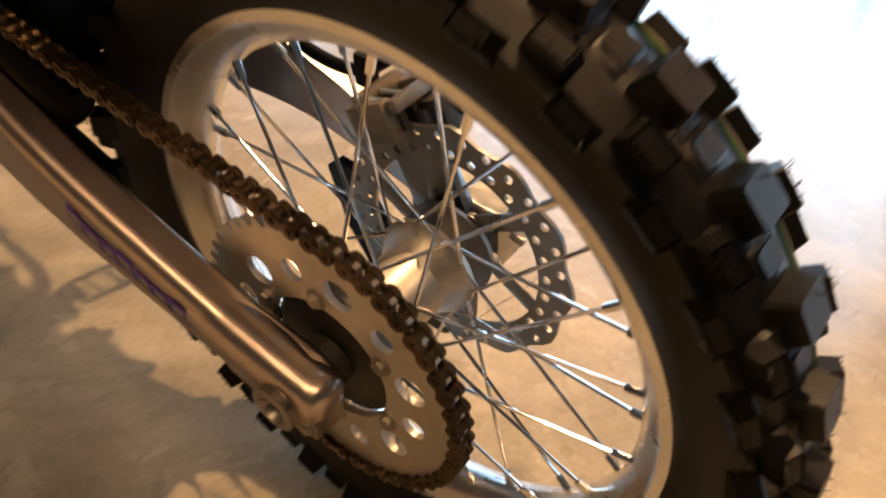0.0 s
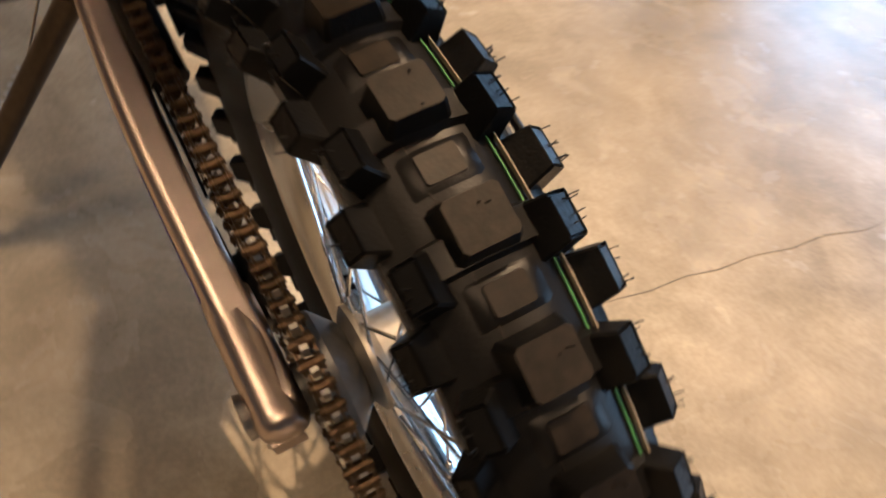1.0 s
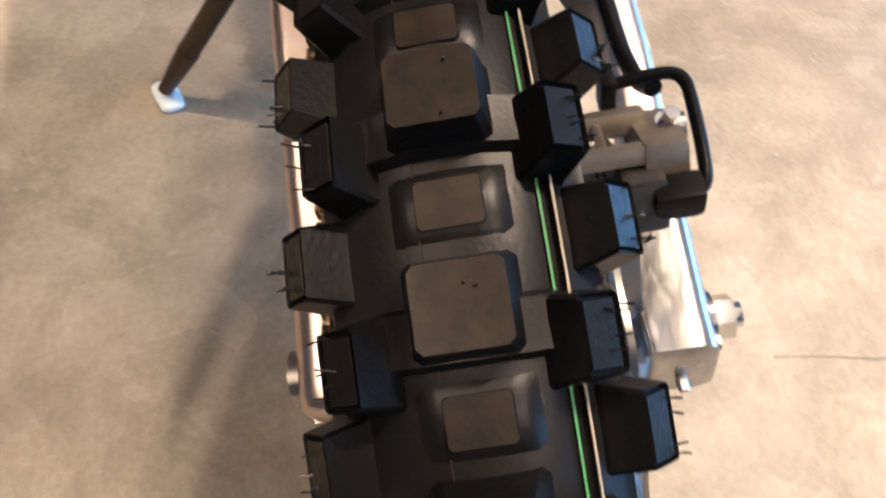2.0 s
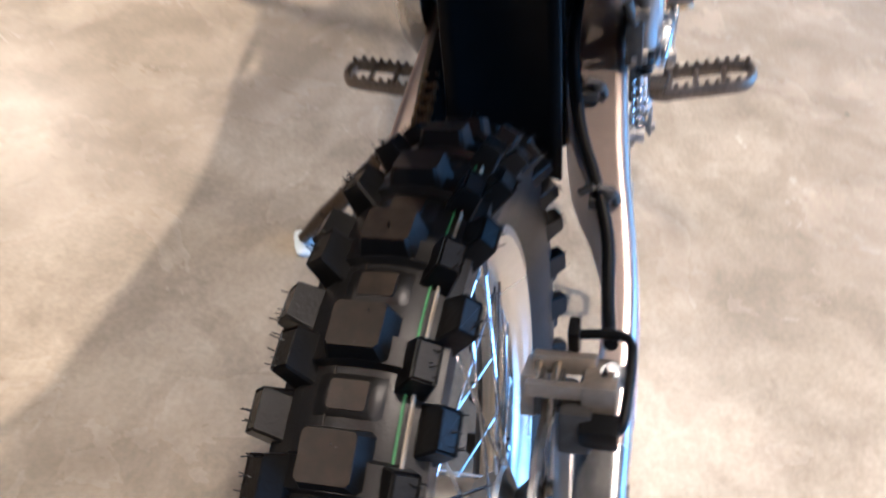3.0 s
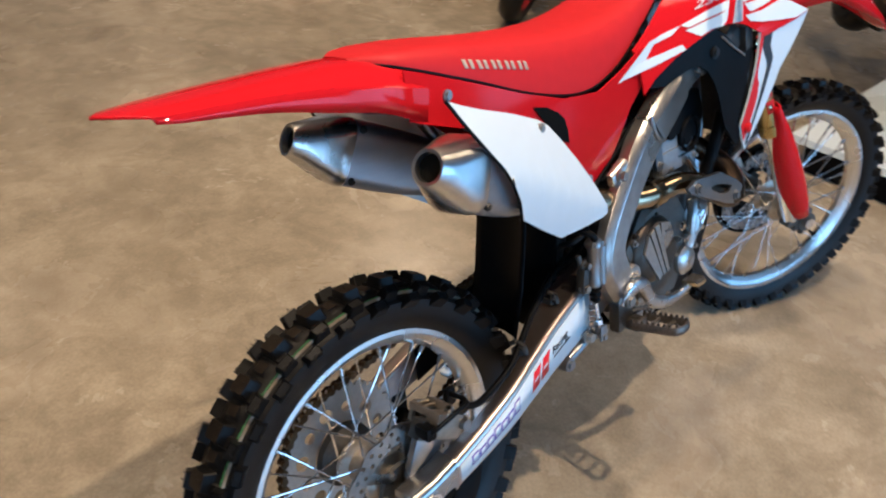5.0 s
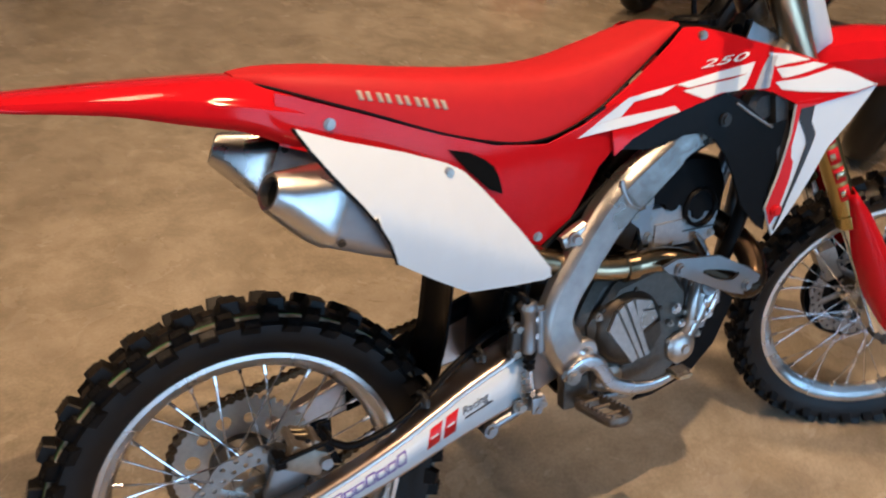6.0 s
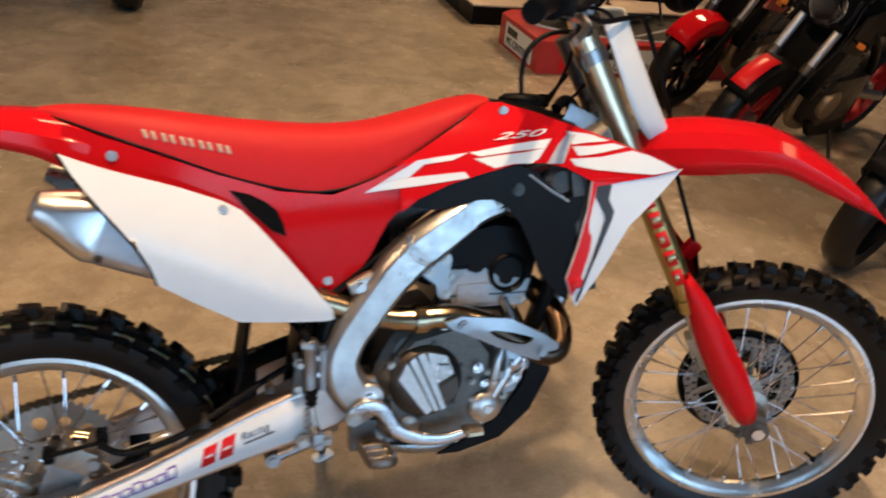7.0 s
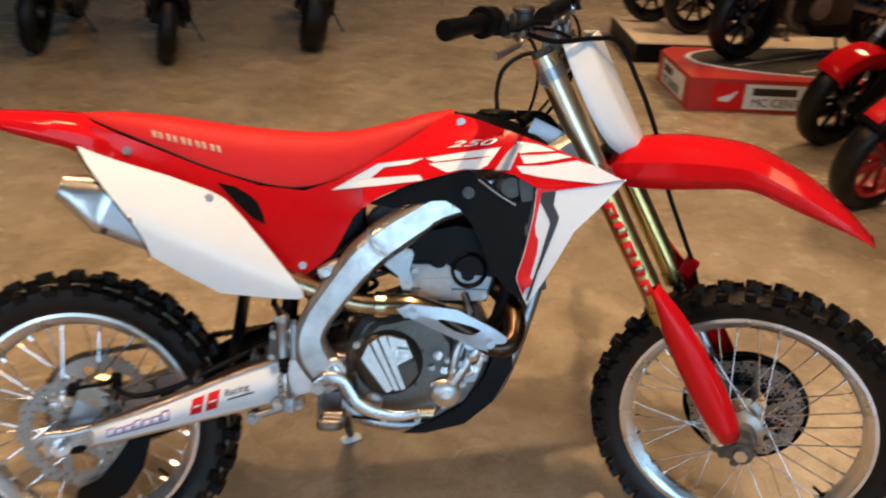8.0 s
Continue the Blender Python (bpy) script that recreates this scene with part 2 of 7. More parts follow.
def join(*geos):
    verts, faces = [], []
    for v, f in geos:
        k = len(verts)
        verts += [tuple(p) for p in v]
        faces += [tuple(i + k for i in q) for q in f]
    return verts, faces


def weld(geo, dist=0.0002):
    bm = bmesh.new()
    vs = [bm.verts.new(v) for v in geo[0]]
    for f in geo[1]:
        bm.faces.new([vs[i] for i in f])
    bmesh.ops.remove_doubles(bm, verts=bm.verts, dist=dist)
    bm.verts.index_update()
    out = [v.co.copy() for v in bm.verts], [tuple(v.index for v in f.verts) for f in bm.faces]
    bm.free()
    return out


def moved(geo, m):
    return [m @ Vector(v) for v in geo[0]], geo[1]


def mirrored(geo):
    return [(v[0], -v[1], v[2]) for v in geo[0]], [tuple(reversed(f)) for f in geo[1]]


def spline(points, n):
    """Points on a smooth curve through the given ones."""
    p = [Vector(q) for q in points]
    if len(p) == 2:
        return [p[0].lerp(p[1], i / n) for i in range(n + 1)]
    out = []
    span = len(p) - 1
    for i in range(n + 1):
        u = i / n * span
        k = min(int(u), span - 1)
        f = u - k
        a, b, c, d = p[max(k - 1, 0)], p[k], p[k + 1], p[min(k + 2, span)]
        out.append(0.5 * ((2 * b) + (c - a) * f + (2 * a - 5 * b + 4 * c - d) * f * f + (3 * b - a - 3 * c + d) * f ** 3))
    return out


def tube(points, radius, n=24, sides=12, flat=1.0, up=(0, 1, 0), smooth=True, square=2.0):
    """A round or oval bar along a curve. radius: one number or one for each given point. flat: depth along up against width; square: over 2 for boxy sections."""
    path = spline(points, n) if smooth else [Vector(q) for q in points]
    rad = [radius] * len(path) if not isinstance(radius, (list, tuple)) else [v.x for v in spline([(r, 0, 0) for r in radius], len(path) - 1)]
    verts, faces = [], []
    upv = Vector(up)
    for i, c in enumerate(path):
        d = (path[min(i + 1, len(path) - 1)] - path[max(i - 1, 0)]).normalized()
        s = d.cross(upv)
        s = s.normalized() if s.length > 1e-4 else d.orthogonal().normalized()
        w = s.cross(d).normalized()
        for k in range(sides):
            a = 2 * math.pi * (k + 0.5) / sides
            ca, sa = math.cos(a), math.sin(a)
            ca, sa = math.copysign(abs(ca) ** (2 / square), ca), math.copysign(abs(sa) ** (2 / square), sa)
            verts.append(c + rad[i] * (ca * s + flat * sa * w))
    for i in range(len(path) - 1):
        for k in range(sides):
            a, b = i * sides + k, i * sides + (k + 1) % sides
            faces.append((a, b, b + sides, a + sides))
    faces += [tuple(range(sides - 1, -1, -1)), tuple(range((len(path) - 1) * sides, len(path) * sides))]
    return verts, faces


def lathe(profile, segs=64, closed=True, at=(0, 0, 0), axis="y"):
    """A turned body. profile: (radius, place along the axis); closed: the profile is a loop."""
    verts, faces = [], []
    n = len(profile)
    for i in range(segs):
        a = 2 * math.pi * i / segs
        for r, y in profile:
            p = (r * math.cos(a), y, r * math.sin(a)) if axis == "y" else ((r * math.cos(a), r * math.sin(a), y) if axis == "z" else (y, r * math.cos(a), r * math.sin(a)))
            verts.append((p[0] + at[0], p[1] + at[1], p[2] + at[2]))
    for i in range(segs):
        j = (i + 1) % segs
        for k in range(n if closed else n - 1):
            q = (k + 1) % n
            faces.append((i * n + k, i * n + q, j * n + q, j * n + k))
    if not closed:
        faces.append(tuple(i * n for i in range(segs)))
        faces.append(tuple(i * n + n - 1 for i in reversed(range(segs))))
    return verts, faces


def box(size, bevel=0.002, m=None, taper=1.0):
    """A box about its centre with chamfered edges; taper narrows its top."""
    bm = bmesh.new()
    bmesh.ops.create_cube(bm, size=1.0)
    for v in bm.verts:
        k = taper if v.co.z > 0 else 1.0
        v.co = Vector((v.co.x * size[0] * k, v.co.y * size[1] * k, v.co.z * size[2]))
    if bevel:
        bmesh.ops.bevel(bm, geom=bm.edges[:], offset=bevel, segments=2, affect="EDGES", profile=0.7)
    bm.verts.index_update()
    geo = [v.co.copy() for v in bm.verts], [tuple(v.index for v in f.verts) for f in bm.faces]
    bm.free()
    return moved(geo, m) if m is not None else geo


def rod(a, b, r, sides=8, r2=None):
    return tube([a, b], [r, r if r2 is None else r2], n=1, sides=sides)


def bolt(at, r=0.007, h=0.006, axis=(0, -1, 0), sides=6):
    """A bolt head with a washer."""
    a, d = Vector(at), Vector(axis).normalized()
    return join(rod(a - d * 0.004, a + d * 0.0015, r * 1.45, 16), rod(a, a + d * h, r, sides))


def loft(sections, closed=True, cap=True):
    """A skin over sections with equal counts of points."""
    n = len(sections[0])
    verts = [tuple(p) for s in sections for p in s]
    faces = []
    for i in range(len(sections) - 1):
        for k in range(n if closed else n - 1):
            q = (k + 1) % n
            faces.append((i * n + k, i * n + q, (i + 1) * n + q, (i + 1) * n + k))
    if cap and closed:
        faces += [tuple(range(n - 1, -1, -1)), tuple(range((len(sections) - 1) * n, len(sections) * n))]
    return verts, faces


def surface(controls):
    """A smooth half-width over (x, z), through about the given (x, z, half-width)."""
    c = np.array(controls, float)
    x, z = c[:, 0] - 0.6, c[:, 1] - 0.8
    a = np.stack([np.ones_like(x), x, z, x * x, x * z, z * z], 1)
    k = np.linalg.solve(a.T @ a + 1e-5 * np.eye(6), a.T @ c[:, 2])

    def width(px, pz):
        u, v = px - 0.6, pz - 0.8
        return float(k @ np.array([1, u, v, u * u, u * v, v * v]))
    return width


def panel(name, outline, width, mat, parent, label="", side=-1, thick=0.003, lift=0.0, cell=0.02):
    """A curved sheet whose outline is given in (x, z) and that lies at y = side * (width(x, z) + lift)."""
    bm = bmesh.new()
    bm.faces.new([bm.verts.new((p[0], 0, p[1])) for p in outline])
    bmesh.ops.triangulate(bm, faces=bm.faces[:])
    xs, zs = [p[0] for p in outline], [p[1] for p in outline]
    for lo, hi, normal in ((min(xs), max(xs), Vector((1, 0, 0))), (min(zs), max(zs), Vector((0, 0, 1)))):
        for k in range(1, int((hi - lo) / cell) + 1):
            bmesh.ops.bisect_plane(bm, geom=bm.verts[:] + bm.edges[:] + bm.faces[:], plane_co=normal * (lo + k * cell), plane_no=normal)
    bmesh.ops.remove_doubles(bm, verts=bm.verts, dist=0.0002)
    bm.verts.index_update()
    flat = [v.co.copy() for v in bm.verts]
    front_f = []
    for f in bm.faces:
        ids = [v.index for v in f.verts]
        front_f.append(ids if f.normal.y * side > 0 else ids[::-1])
    rim = [(e.verts[0].index, e.verts[1].index) for e in bm.edges if len(e.link_faces) == 1]
    bm.free()
    n = len(flat)
    verts = [(p.x, side * (width(p.x, p.z) + lift), p.z) for p in flat] + [(p.x, side * (width(p.x, p.z) + lift - thick), p.z) for p in flat]
    faces = [tuple(f) for f in front_f] + [tuple(i + n for i in reversed(f)) for f in front_f] + [(a, b, b + n, a + n) for a, b in rim]
    return part(name, (verts, faces), mat, parent, label, None, 50)


def thing(name, label, category, m=None, group="", kind=""):
    ob = new(name)
    ob.empty_display_size = 0.1
    if m is not None:
        ob.matrix_world = m
    return tagged(ob, label, category, group, kind)


def slab(name, lo, hi, mat, label="", bevel=0.0):
    size = [b - a for a, b in zip(lo, hi)]
    ob = part(name, box(size, bevel, Matrix.Translation([(a + b) / 2 for a, b in zip(lo, hi)])), mat, None)
    return tagged(ob, label, kind="structure")


# ---------------------------------------------------------------- the room
slab("floor", (-9, -7, -0.2), (11, 11, 0), CONCRETE, "polished grey-brown concrete showroom floor with faint stains")
slab("ceiling", (-9, -7, 4.4), (11, 11, 4.6), CEIL_M, "dark plain showroom ceiling")
slab("wall_north", (-9.2, 11, -0.2), (11.2, 11.2, 4.6), WALL_M, "plain painted showroom wall")
slab("wall_west", (-9.2, -7, -0.2), (-9, 11, 4.6), WALL_M, "plain painted showroom wall")
slab("wall_east", (11, -7, -0.2), (11.2, 11, 4.6), WALL_M, "plain painted showroom wall")
# the middle opening fits the floor glare; the last one is made up
WIN = [(-6.5, -2.5), (-0.4, 4.85), (6.0, 8.4)]
edges = [-9.2] + [v for w in WIN for v in w] + [11.2]
for n in range(0, len(edges), 2):
    slab("wall_south", (edges[n], -7.2, 0.2), (edges[n + 1], -7, 3.65), WALL_M, "painted wall pier between tall shop windows")
for n, (a, b) in enumerate(WIN):
    frame_w = tagged(part("window_%d" % (n + 1), join(*[box((b - a, 0.06, 0.07), 0.006, Matrix.Translation(((a + b) / 2, -6.83, z))) for z in (0.235, 3.615)], *[box((0.06, 0.06, 3.31), 0.006, Matrix.Translation((x, -6.83, 1.925))) for x in (a + 0.03, b - 0.03)]), GLASS_FRAME, None), "dark painted frame of a tall shop window out of view", kind="structure")
    panes = round((b - a) / 1.15)
    for k in range(1, panes):
        part("mullion", box((0.07, 0.05, 3.31), 0.006, Matrix.Translation((a + 1.15 * k, -6.83, 1.925))), GLASS_FRAME, frame_w)
    part("transom", box((b - a - 0.12, 0.05, 0.06), 0.006, Matrix.Translation(((a + b) / 2, -6.83, 2.55))), GLASS_FRAME, frame_w)
slab("wall_south_base", (-9.2, -7.2, -0.2), (11.2, -7, 0.2), WALL_M, "low painted wall under the shop windows")
slab("wall_south_top", (-9.2, -7.2, 3.65), (11.2, -7, 4.6), WALL_M, "painted wall over the shop windows")

# ---------------------------------------------------------------- the dirt bike
bike = thing("dirt_bike", "red and white motocross bike leaning on its side stand", "motorcycle", BIKE)


def wheel(name, centre, m, rim_r, rim_y, tyre_r, tyre_w, rows, phase, hub_y, label):
    """Hub with spokes, rim, knobbly tyre and its tread blocks. m places the whole."""
    base = m @ Matrix.Translation(centre)
    h = hub_y
    hub = part(name, lathe([(0.012, -h - 0.012), (0.030, -h - 0.010), (0.047, -h), (0.0475, -h + 0.005), (0.045, -h + 0.007), (0.041, -h + 0.013), (0.0355, -h + 0.022), (0.0330, -h + 0.026),
                            (0.0325, h - 0.014), (0.036, h - 0.011), (0.046, h - 0.006), (0.0475, h - 0.004), (0.047, h), (0.030, h + 0.010), (0.012, h + 0.012)], 48, False), HUB_M, bike, label, base, 24)
    r, y = rim_r, rim_y
    rim = part("rim", lathe([(r, -y), (r + 0.001, -y + 0.004), (r - 0.012, -y + 0.008), (r - 0.020, -y + 0.014), (r - 0.027, 0), (r - 0.020, y - 0.014), (r - 0.012, y - 0.008), (r + 0.001, y - 0.004), (r, y),
                             (r - 0.010, y + 0.0005), (r - 0.013, y - 0.003), (r - 0.019, y - 0.006), (r - 0.026, y - 0.013), (r - 0.033, 0.006), (r - 0.033, -0.006), (r - 0.026, -y + 0.013), (r - 0.019, -y + 0.006), (r - 0.013, -y + 0.003), (r - 0.010, -y - 0.0005)], 120),
               RIM_ALU, hub, "polished aluminium rim", base)
    t, w = tyre_r, tyre_w
    part("tyre", lathe([(r - 0.006, -y + 0.003), (r + 0.006, -y - 0.006), (r + (t - r) * 0.35, -w), (r + (t - r) * 0.62, -w - 0.001), (t - 0.030, -w * 0.93), (t - 0.0195, -w * 0.66), (t - 0.0145, -w * 0.3), (t - 0.0135, 0),
                        (t - 0.0145, w * 0.3), (t - 0.0195, w * 0.66), (t - 0.030, w * 0.93), (r + (t - r) * 0.62, w + 0.001), (r + (t - r) * 0.35, w), (r + 0.006, y + 0.006), (r - 0.006, y - 0.003)], 120),
         RUBBER, hub, "black knobbly off-road tyre", base)
    # thin mould lines of colour round the tread
    for lo, hi, mat in ((-0.0332, -0.0322, GREEN_LINE), (-0.0383, -0.0374, CREAM_LINE)) if name == "rear_wheel" else ():
        lo, hi = lo * w / 0.050, hi * w / 0.050
        rr = t - 0.0186
        part("tread_line", lathe([(rr - 0.004, lo), (rr + 0.0006, lo), (rr + 0.0008, hi), (rr - 0.004, hi)], 120), mat, hub, "", base)

    part("tread_seam", lathe([(t - 0.0180, w * 0.240), (t - 0.0136, w * 0.243), (t - 0.0136, w * 0.257), (t - 0.0180, w * 0.260)], 120), TREAD_BROWN, hub, "", base)

    def block(size, taper, notch=False, brown_top=False):
        """A tread block with a flared foot; notch: a cut ring sunk into its top."""
        dx, dy, dz = size
        bm = bmesh.new()
        rings = []
        for z, k in ((-0.004, 1.16), (dz * 0.22, 1.03), (dz - 0.0018, taper + 0.03), (dz, taper)):
            ex, ey = dx * k / 2, dy * k / 2
            c = min(ex, ey) * 0.16
            rings.append([bm.verts.new(p) for p in ((-ex + c, -ey, z), (ex - c, -ey, z), (ex, -ey + c, z), (ex, ey - c, z), (ex - c, ey, z), (-ex + c, ey, z), (-ex, ey - c, z), (-ex, -ey + c, z))])
        for lo, hi in zip(rings, rings[1:]):
            for i in range(8):
                bm.faces.new((lo[i], lo[(i + 1) % 8], hi[(i + 1) % 8], hi[i]))
        top = bm.faces.new(rings[-1])
        if notch:
            bmesh.ops.inset_region(bm, faces=[top], thickness=min(dx, dy) * 0.20)
            bmesh.ops.inset_region(bm, faces=[top], thickness=0.0007, depth=-0.0024)
            bmesh.ops.inset_region(bm, faces=[top], thickness=0.0008, depth=0.0)
            bmesh.ops.inset_region(bm, faces=[top], thickness=0.0007, depth=0.0022)
        me = bpy.data.meshes.new("tread_block")
        bm.to_mesh(me)
        bm.free()
        finish(me, BLOCK, 28)
        # outward face takes the paler brown
        if brown_top:
            me.materials.append(TREAD_BROWN)
            for f in me.polygons:
                f.material_index = 1 if f.normal.z > 0.8 else 0
        return me

    def saddle(lo, hi, reach, rise):
        """A low raised web over the carcass, from angle lo to hi in degrees and reach wide on each side."""
        prof = [(-w * 0.93, t - 0.030), (-w * 0.66, t - 0.0195), (-w * 0.3, t - 0.0145), (0, t - 0.0135), (w * 0.3, t - 0.0145), (w * 0.66, t - 0.0195), (w * 0.93, t - 0.030)]
        ys, rs = [p[0] for p in prof], [p[1] for p in prof]
        secs_s = []
        for f, k in ((0, -0.5), (0.14, 1), (0.5, 0.86), (0.86, 1), (1, -0.5)):
            a = radians(lo + (hi - lo) * f)
            row = []
            for yy in np.linspace(-reach, reach, 11):
                edge = 1.0 if abs(yy) < reach * 0.97 else -0.3
                rr = float(np.interp(yy, ys, rs)) + rise * min(k, edge)
                row.append((-rr * math.sin(a), yy, rr * math.cos(a)))
            secs_s.append(row)
        me = bpy.data.meshes.new("tread_web")
        g = loft(secs_s, False, False)
        me.from_pydata([tuple(v) for v in g[0]], [], g[1])
        return finish(me, RUBBER, 40)

    step = 360 / rows
    arc = 2 * math.pi * t / rows
    centre_b = block((arc * 0.44, w * 0.78, 0.0185), 0.86, brown_top=True)
    pad_b = block((arc * 0.26, w * 0.56, 0.0036), 0.88, brown_top=True)
    web_b, ring_b = saddle(-0.06 * step, 0.28 * step, w * 0.80, 0.0048), saddle(0.31 * step, 0.69 * step, w * 0.46, 0.0016)
    shoulder_b = block((arc * 0.40, w * 0.40, 0.021), 0.86, notch=True)
    side_b = block((arc * 0.40, w * 0.38, 0.020), 0.86, notch=True)
    rng = random.Random(7)
    hairs = [[], []]
    for i in range(rows):
        for me in (web_b, ring_b):
            link("tread_web", me, hub, m=base @ Matrix.Rotation(-radians(phase + i * step), 4, "Y"))
        for me, off, radius, yy, tilt in ((centre_b, 0.0, t - 0.0165, 0.0, 0), (pad_b, 0.5, t - 0.0150, 0.0, 0),
                                          (shoulder_b, 0.20, t - 0.0245, -w * 0.66, -32), (shoulder_b, 0.20, t - 0.0245, w * 0.66, 32),
                                          (side_b, 0.66, t - 0.0350, -w * 0.90, -48), (side_b, 0.66, t - 0.0350, w * 0.90, 48)):
            a = radians(phase + (i + off) * step)
            # angle from the top towards the rear
            place = base @ Matrix.Rotation(-a, 4, "Y") @ Matrix.Translation((0, yy, radius)) @ Matrix.Rotation(radians(-tilt), 4, "X")
            link("tread_block", me, hub, m=place)
            if me in (shoulder_b, side_b, centre_b):
                for k in range(6 if me is not centre_b else 2):
                    top = 0.0195 if me is side_b else 0.0205 if me is shoulder_b else 0.018
                    p = place @ Vector((rng.uniform(-0.4, 0.4) * arc * 0.38, (1 if yy > 0 else -1) * rng.uniform(0.05, 0.5) * w * 0.34, top))
                    q = place @ (place.inverted() @ p + Vector((rng.uniform(-0.0015, 0.0015), (1 if yy > 0 else -1) * rng.uniform(0.0, 0.004), rng.uniform(0.0025, 0.006))))
                    g = rod(p, q, 0.0004, 4)
                    k0 = len(hairs[0])
                    hairs[0].extend(g[0])
                    hairs[1].extend(tuple(j + k0 for j in f) for f in g[1])
    tagged(part("moulding_hairs", hairs, RUBBER, hub, "fine rubber moulding hairs on the tread"), kind="stuff")
    # spokes, crossed in pairs, with nipples at the rim
    n = 36
    sp = None
    for i in range(n):
        s = 1 if i % 2 else -1
        lean_a = 1 if (i // 2) % 2 else -1
        ar = 2 * math.pi * i / n
        ah = ar + lean_a * radians(52)
        p = Vector((0.041 * math.cos(ah), s * (hub_y - 0.004), 0.041 * math.sin(ah)))
        q = Vector(((r - 0.029) * math.cos(ar), s * 0.005, (r - 0.029) * math.sin(ar)))
        d = (p - q).normalized()
        part("spoke", join(rod(p, q, 0.0017, 7), rod(q, q + d * 0.017, 0.0036, 8)), CHROME, hub, "", base)
    va = radians(-38)
    d = Vector((math.cos(va), 0, math.sin(va)))
    part("valve_stem", join(rod(d * (r - 0.03), d * (r - 0.062), 0.004, 8), rod(d * (r - 0.03), d * (r - 0.036), 0.008, 6)), BLACK, hub, "black valve cap and nut", base)
    return hub, base


def brake_disc(hub, base, y, radius, inner, holes, label):
    """A thin disc with a waved edge, two rings of drilled holes and open arms."""
    verts, faces = [], []
    mid = (radius + inner) / 2
    for band, (r0, r1) in enumerate(((inner, mid), (mid, radius))):
        for k in range(holes):
            a0 = 2 * math.pi * (k + 0.5 * band) / holes
            da = 2 * math.pi / holes
            edge = [(0, 0), (0.5, 0), (1, 0), (1, 0.5), (1, 1), (0.5, 1), (0, 1), (0, 0.5)]
            rc, ac = (r0 + r1) / 2, a0 + da / 2
            o = len(verts)
            for s in (-0.0019, 0.0019):
                for u, v in edge:
                    a = a0 + u * da
                    rr = r0 + (r1 - r0) * v
                    if band and v == 1:
                        rr += 0.0035 * math.cos(12 * a)
                    verts.append((rr * math.cos(a), y + s, rr * math.sin(a)))
                for u, v in edge:
                    d = Vector((u - 0.5, v - 0.5)).normalized() * 0.0043
                    rr, a = rc + d.y, ac + d.x / rc
                    verts.append((rr * math.cos(a), y + s, rr * math.sin(a)))
            for i in range(8):
                j = (i + 1) % 8
                faces += [(o + i, o + j, o + 8 + j, o + 8 + i), (o + 16 + j, o + 16 + i, o + 24 + i, o + 24 + j), (o + 8 + i, o + 8 + j, o + 24 + j, o + 24 + i)]
                if (band and 4 <= i <= 5) or (not band and i <= 1):
                    faces.append((o + j, o + i, o + 16 + i, o + 16 + j))
    for k in range(6):
        a = 2 * math.pi * k / 6
        d = Vector((math.cos(a), 0, math.sin(a)))
        d2 = Vector((math.cos(a + 0.35), 0, math.sin(a + 0.35)))
        part("disc_arm", tube([d * 0.036 + Vector((0, y, 0)), d2 * (inner + 0.004) + Vector((0, y, 0))], 0.009, 2, 8, flat=0.2, up=(0, 1, 0)), DISC_M, hub, "", base)
        b = d * 0.040 + Vector((0, y + (-0.001 if y < 0 else 0.001), 0))
        part("disc_bolt", bolt(b, 0.005, 0.004, (0, -1 if y < 0 else 1, 0)), STEEL, hub, "", base)
    return part("brake_disc", weld((verts, faces)), DISC_M, hub, label, base)


ident = Matrix.Identity(4)
rear, rear_m = wheel("rear_wheel", Vector((0, 0, RZ)), ident, 0.254, 0.028, 0.336, 0.0435, 30, 0.7, 0.040, "spoked rear wheel with a black knobbly tyre")
front, front_m = wheel("front_wheel", FA, STEERING, 0.280, 0.0255, 0.350, 0.038, 36, 3.0, 0.034, "spoked front wheel with a black knobbly tyre")
brake_disc(rear, rear_m, -0.074, 0.118, 0.088, 30, "drilled steel rear brake disc")
brake_disc(front, front_m, 0.062, 0.128, 0.098, 36, "drilled steel front brake disc")

# rear hub drums that carry disc and sprocket
part("disc_carrier", lathe([(0.024, -0.074), (0.044, -0.072), (0.046, -0.066), (0.030, -0.050), (0.024, -0.040)], 36, False), CAST, rear, "cast disc carrier", rear_m)
part("sprocket_carrier", lathe([(0.024, 0.040), (0.036, 0.048), (0.056, 0.066), (0.058, 0.078), (0.040, 0.082), (0.022, 0.082)], 36, False), DARK_STEEL, rear, "dark sprocket carrier", rear_m)

# sprocket with round and long openings, chain links round it
SY, SR, FX, FZ, FR = 0.084, 0.1238, 0.610, 0.530, 0.0332
PITCH = 0.015875


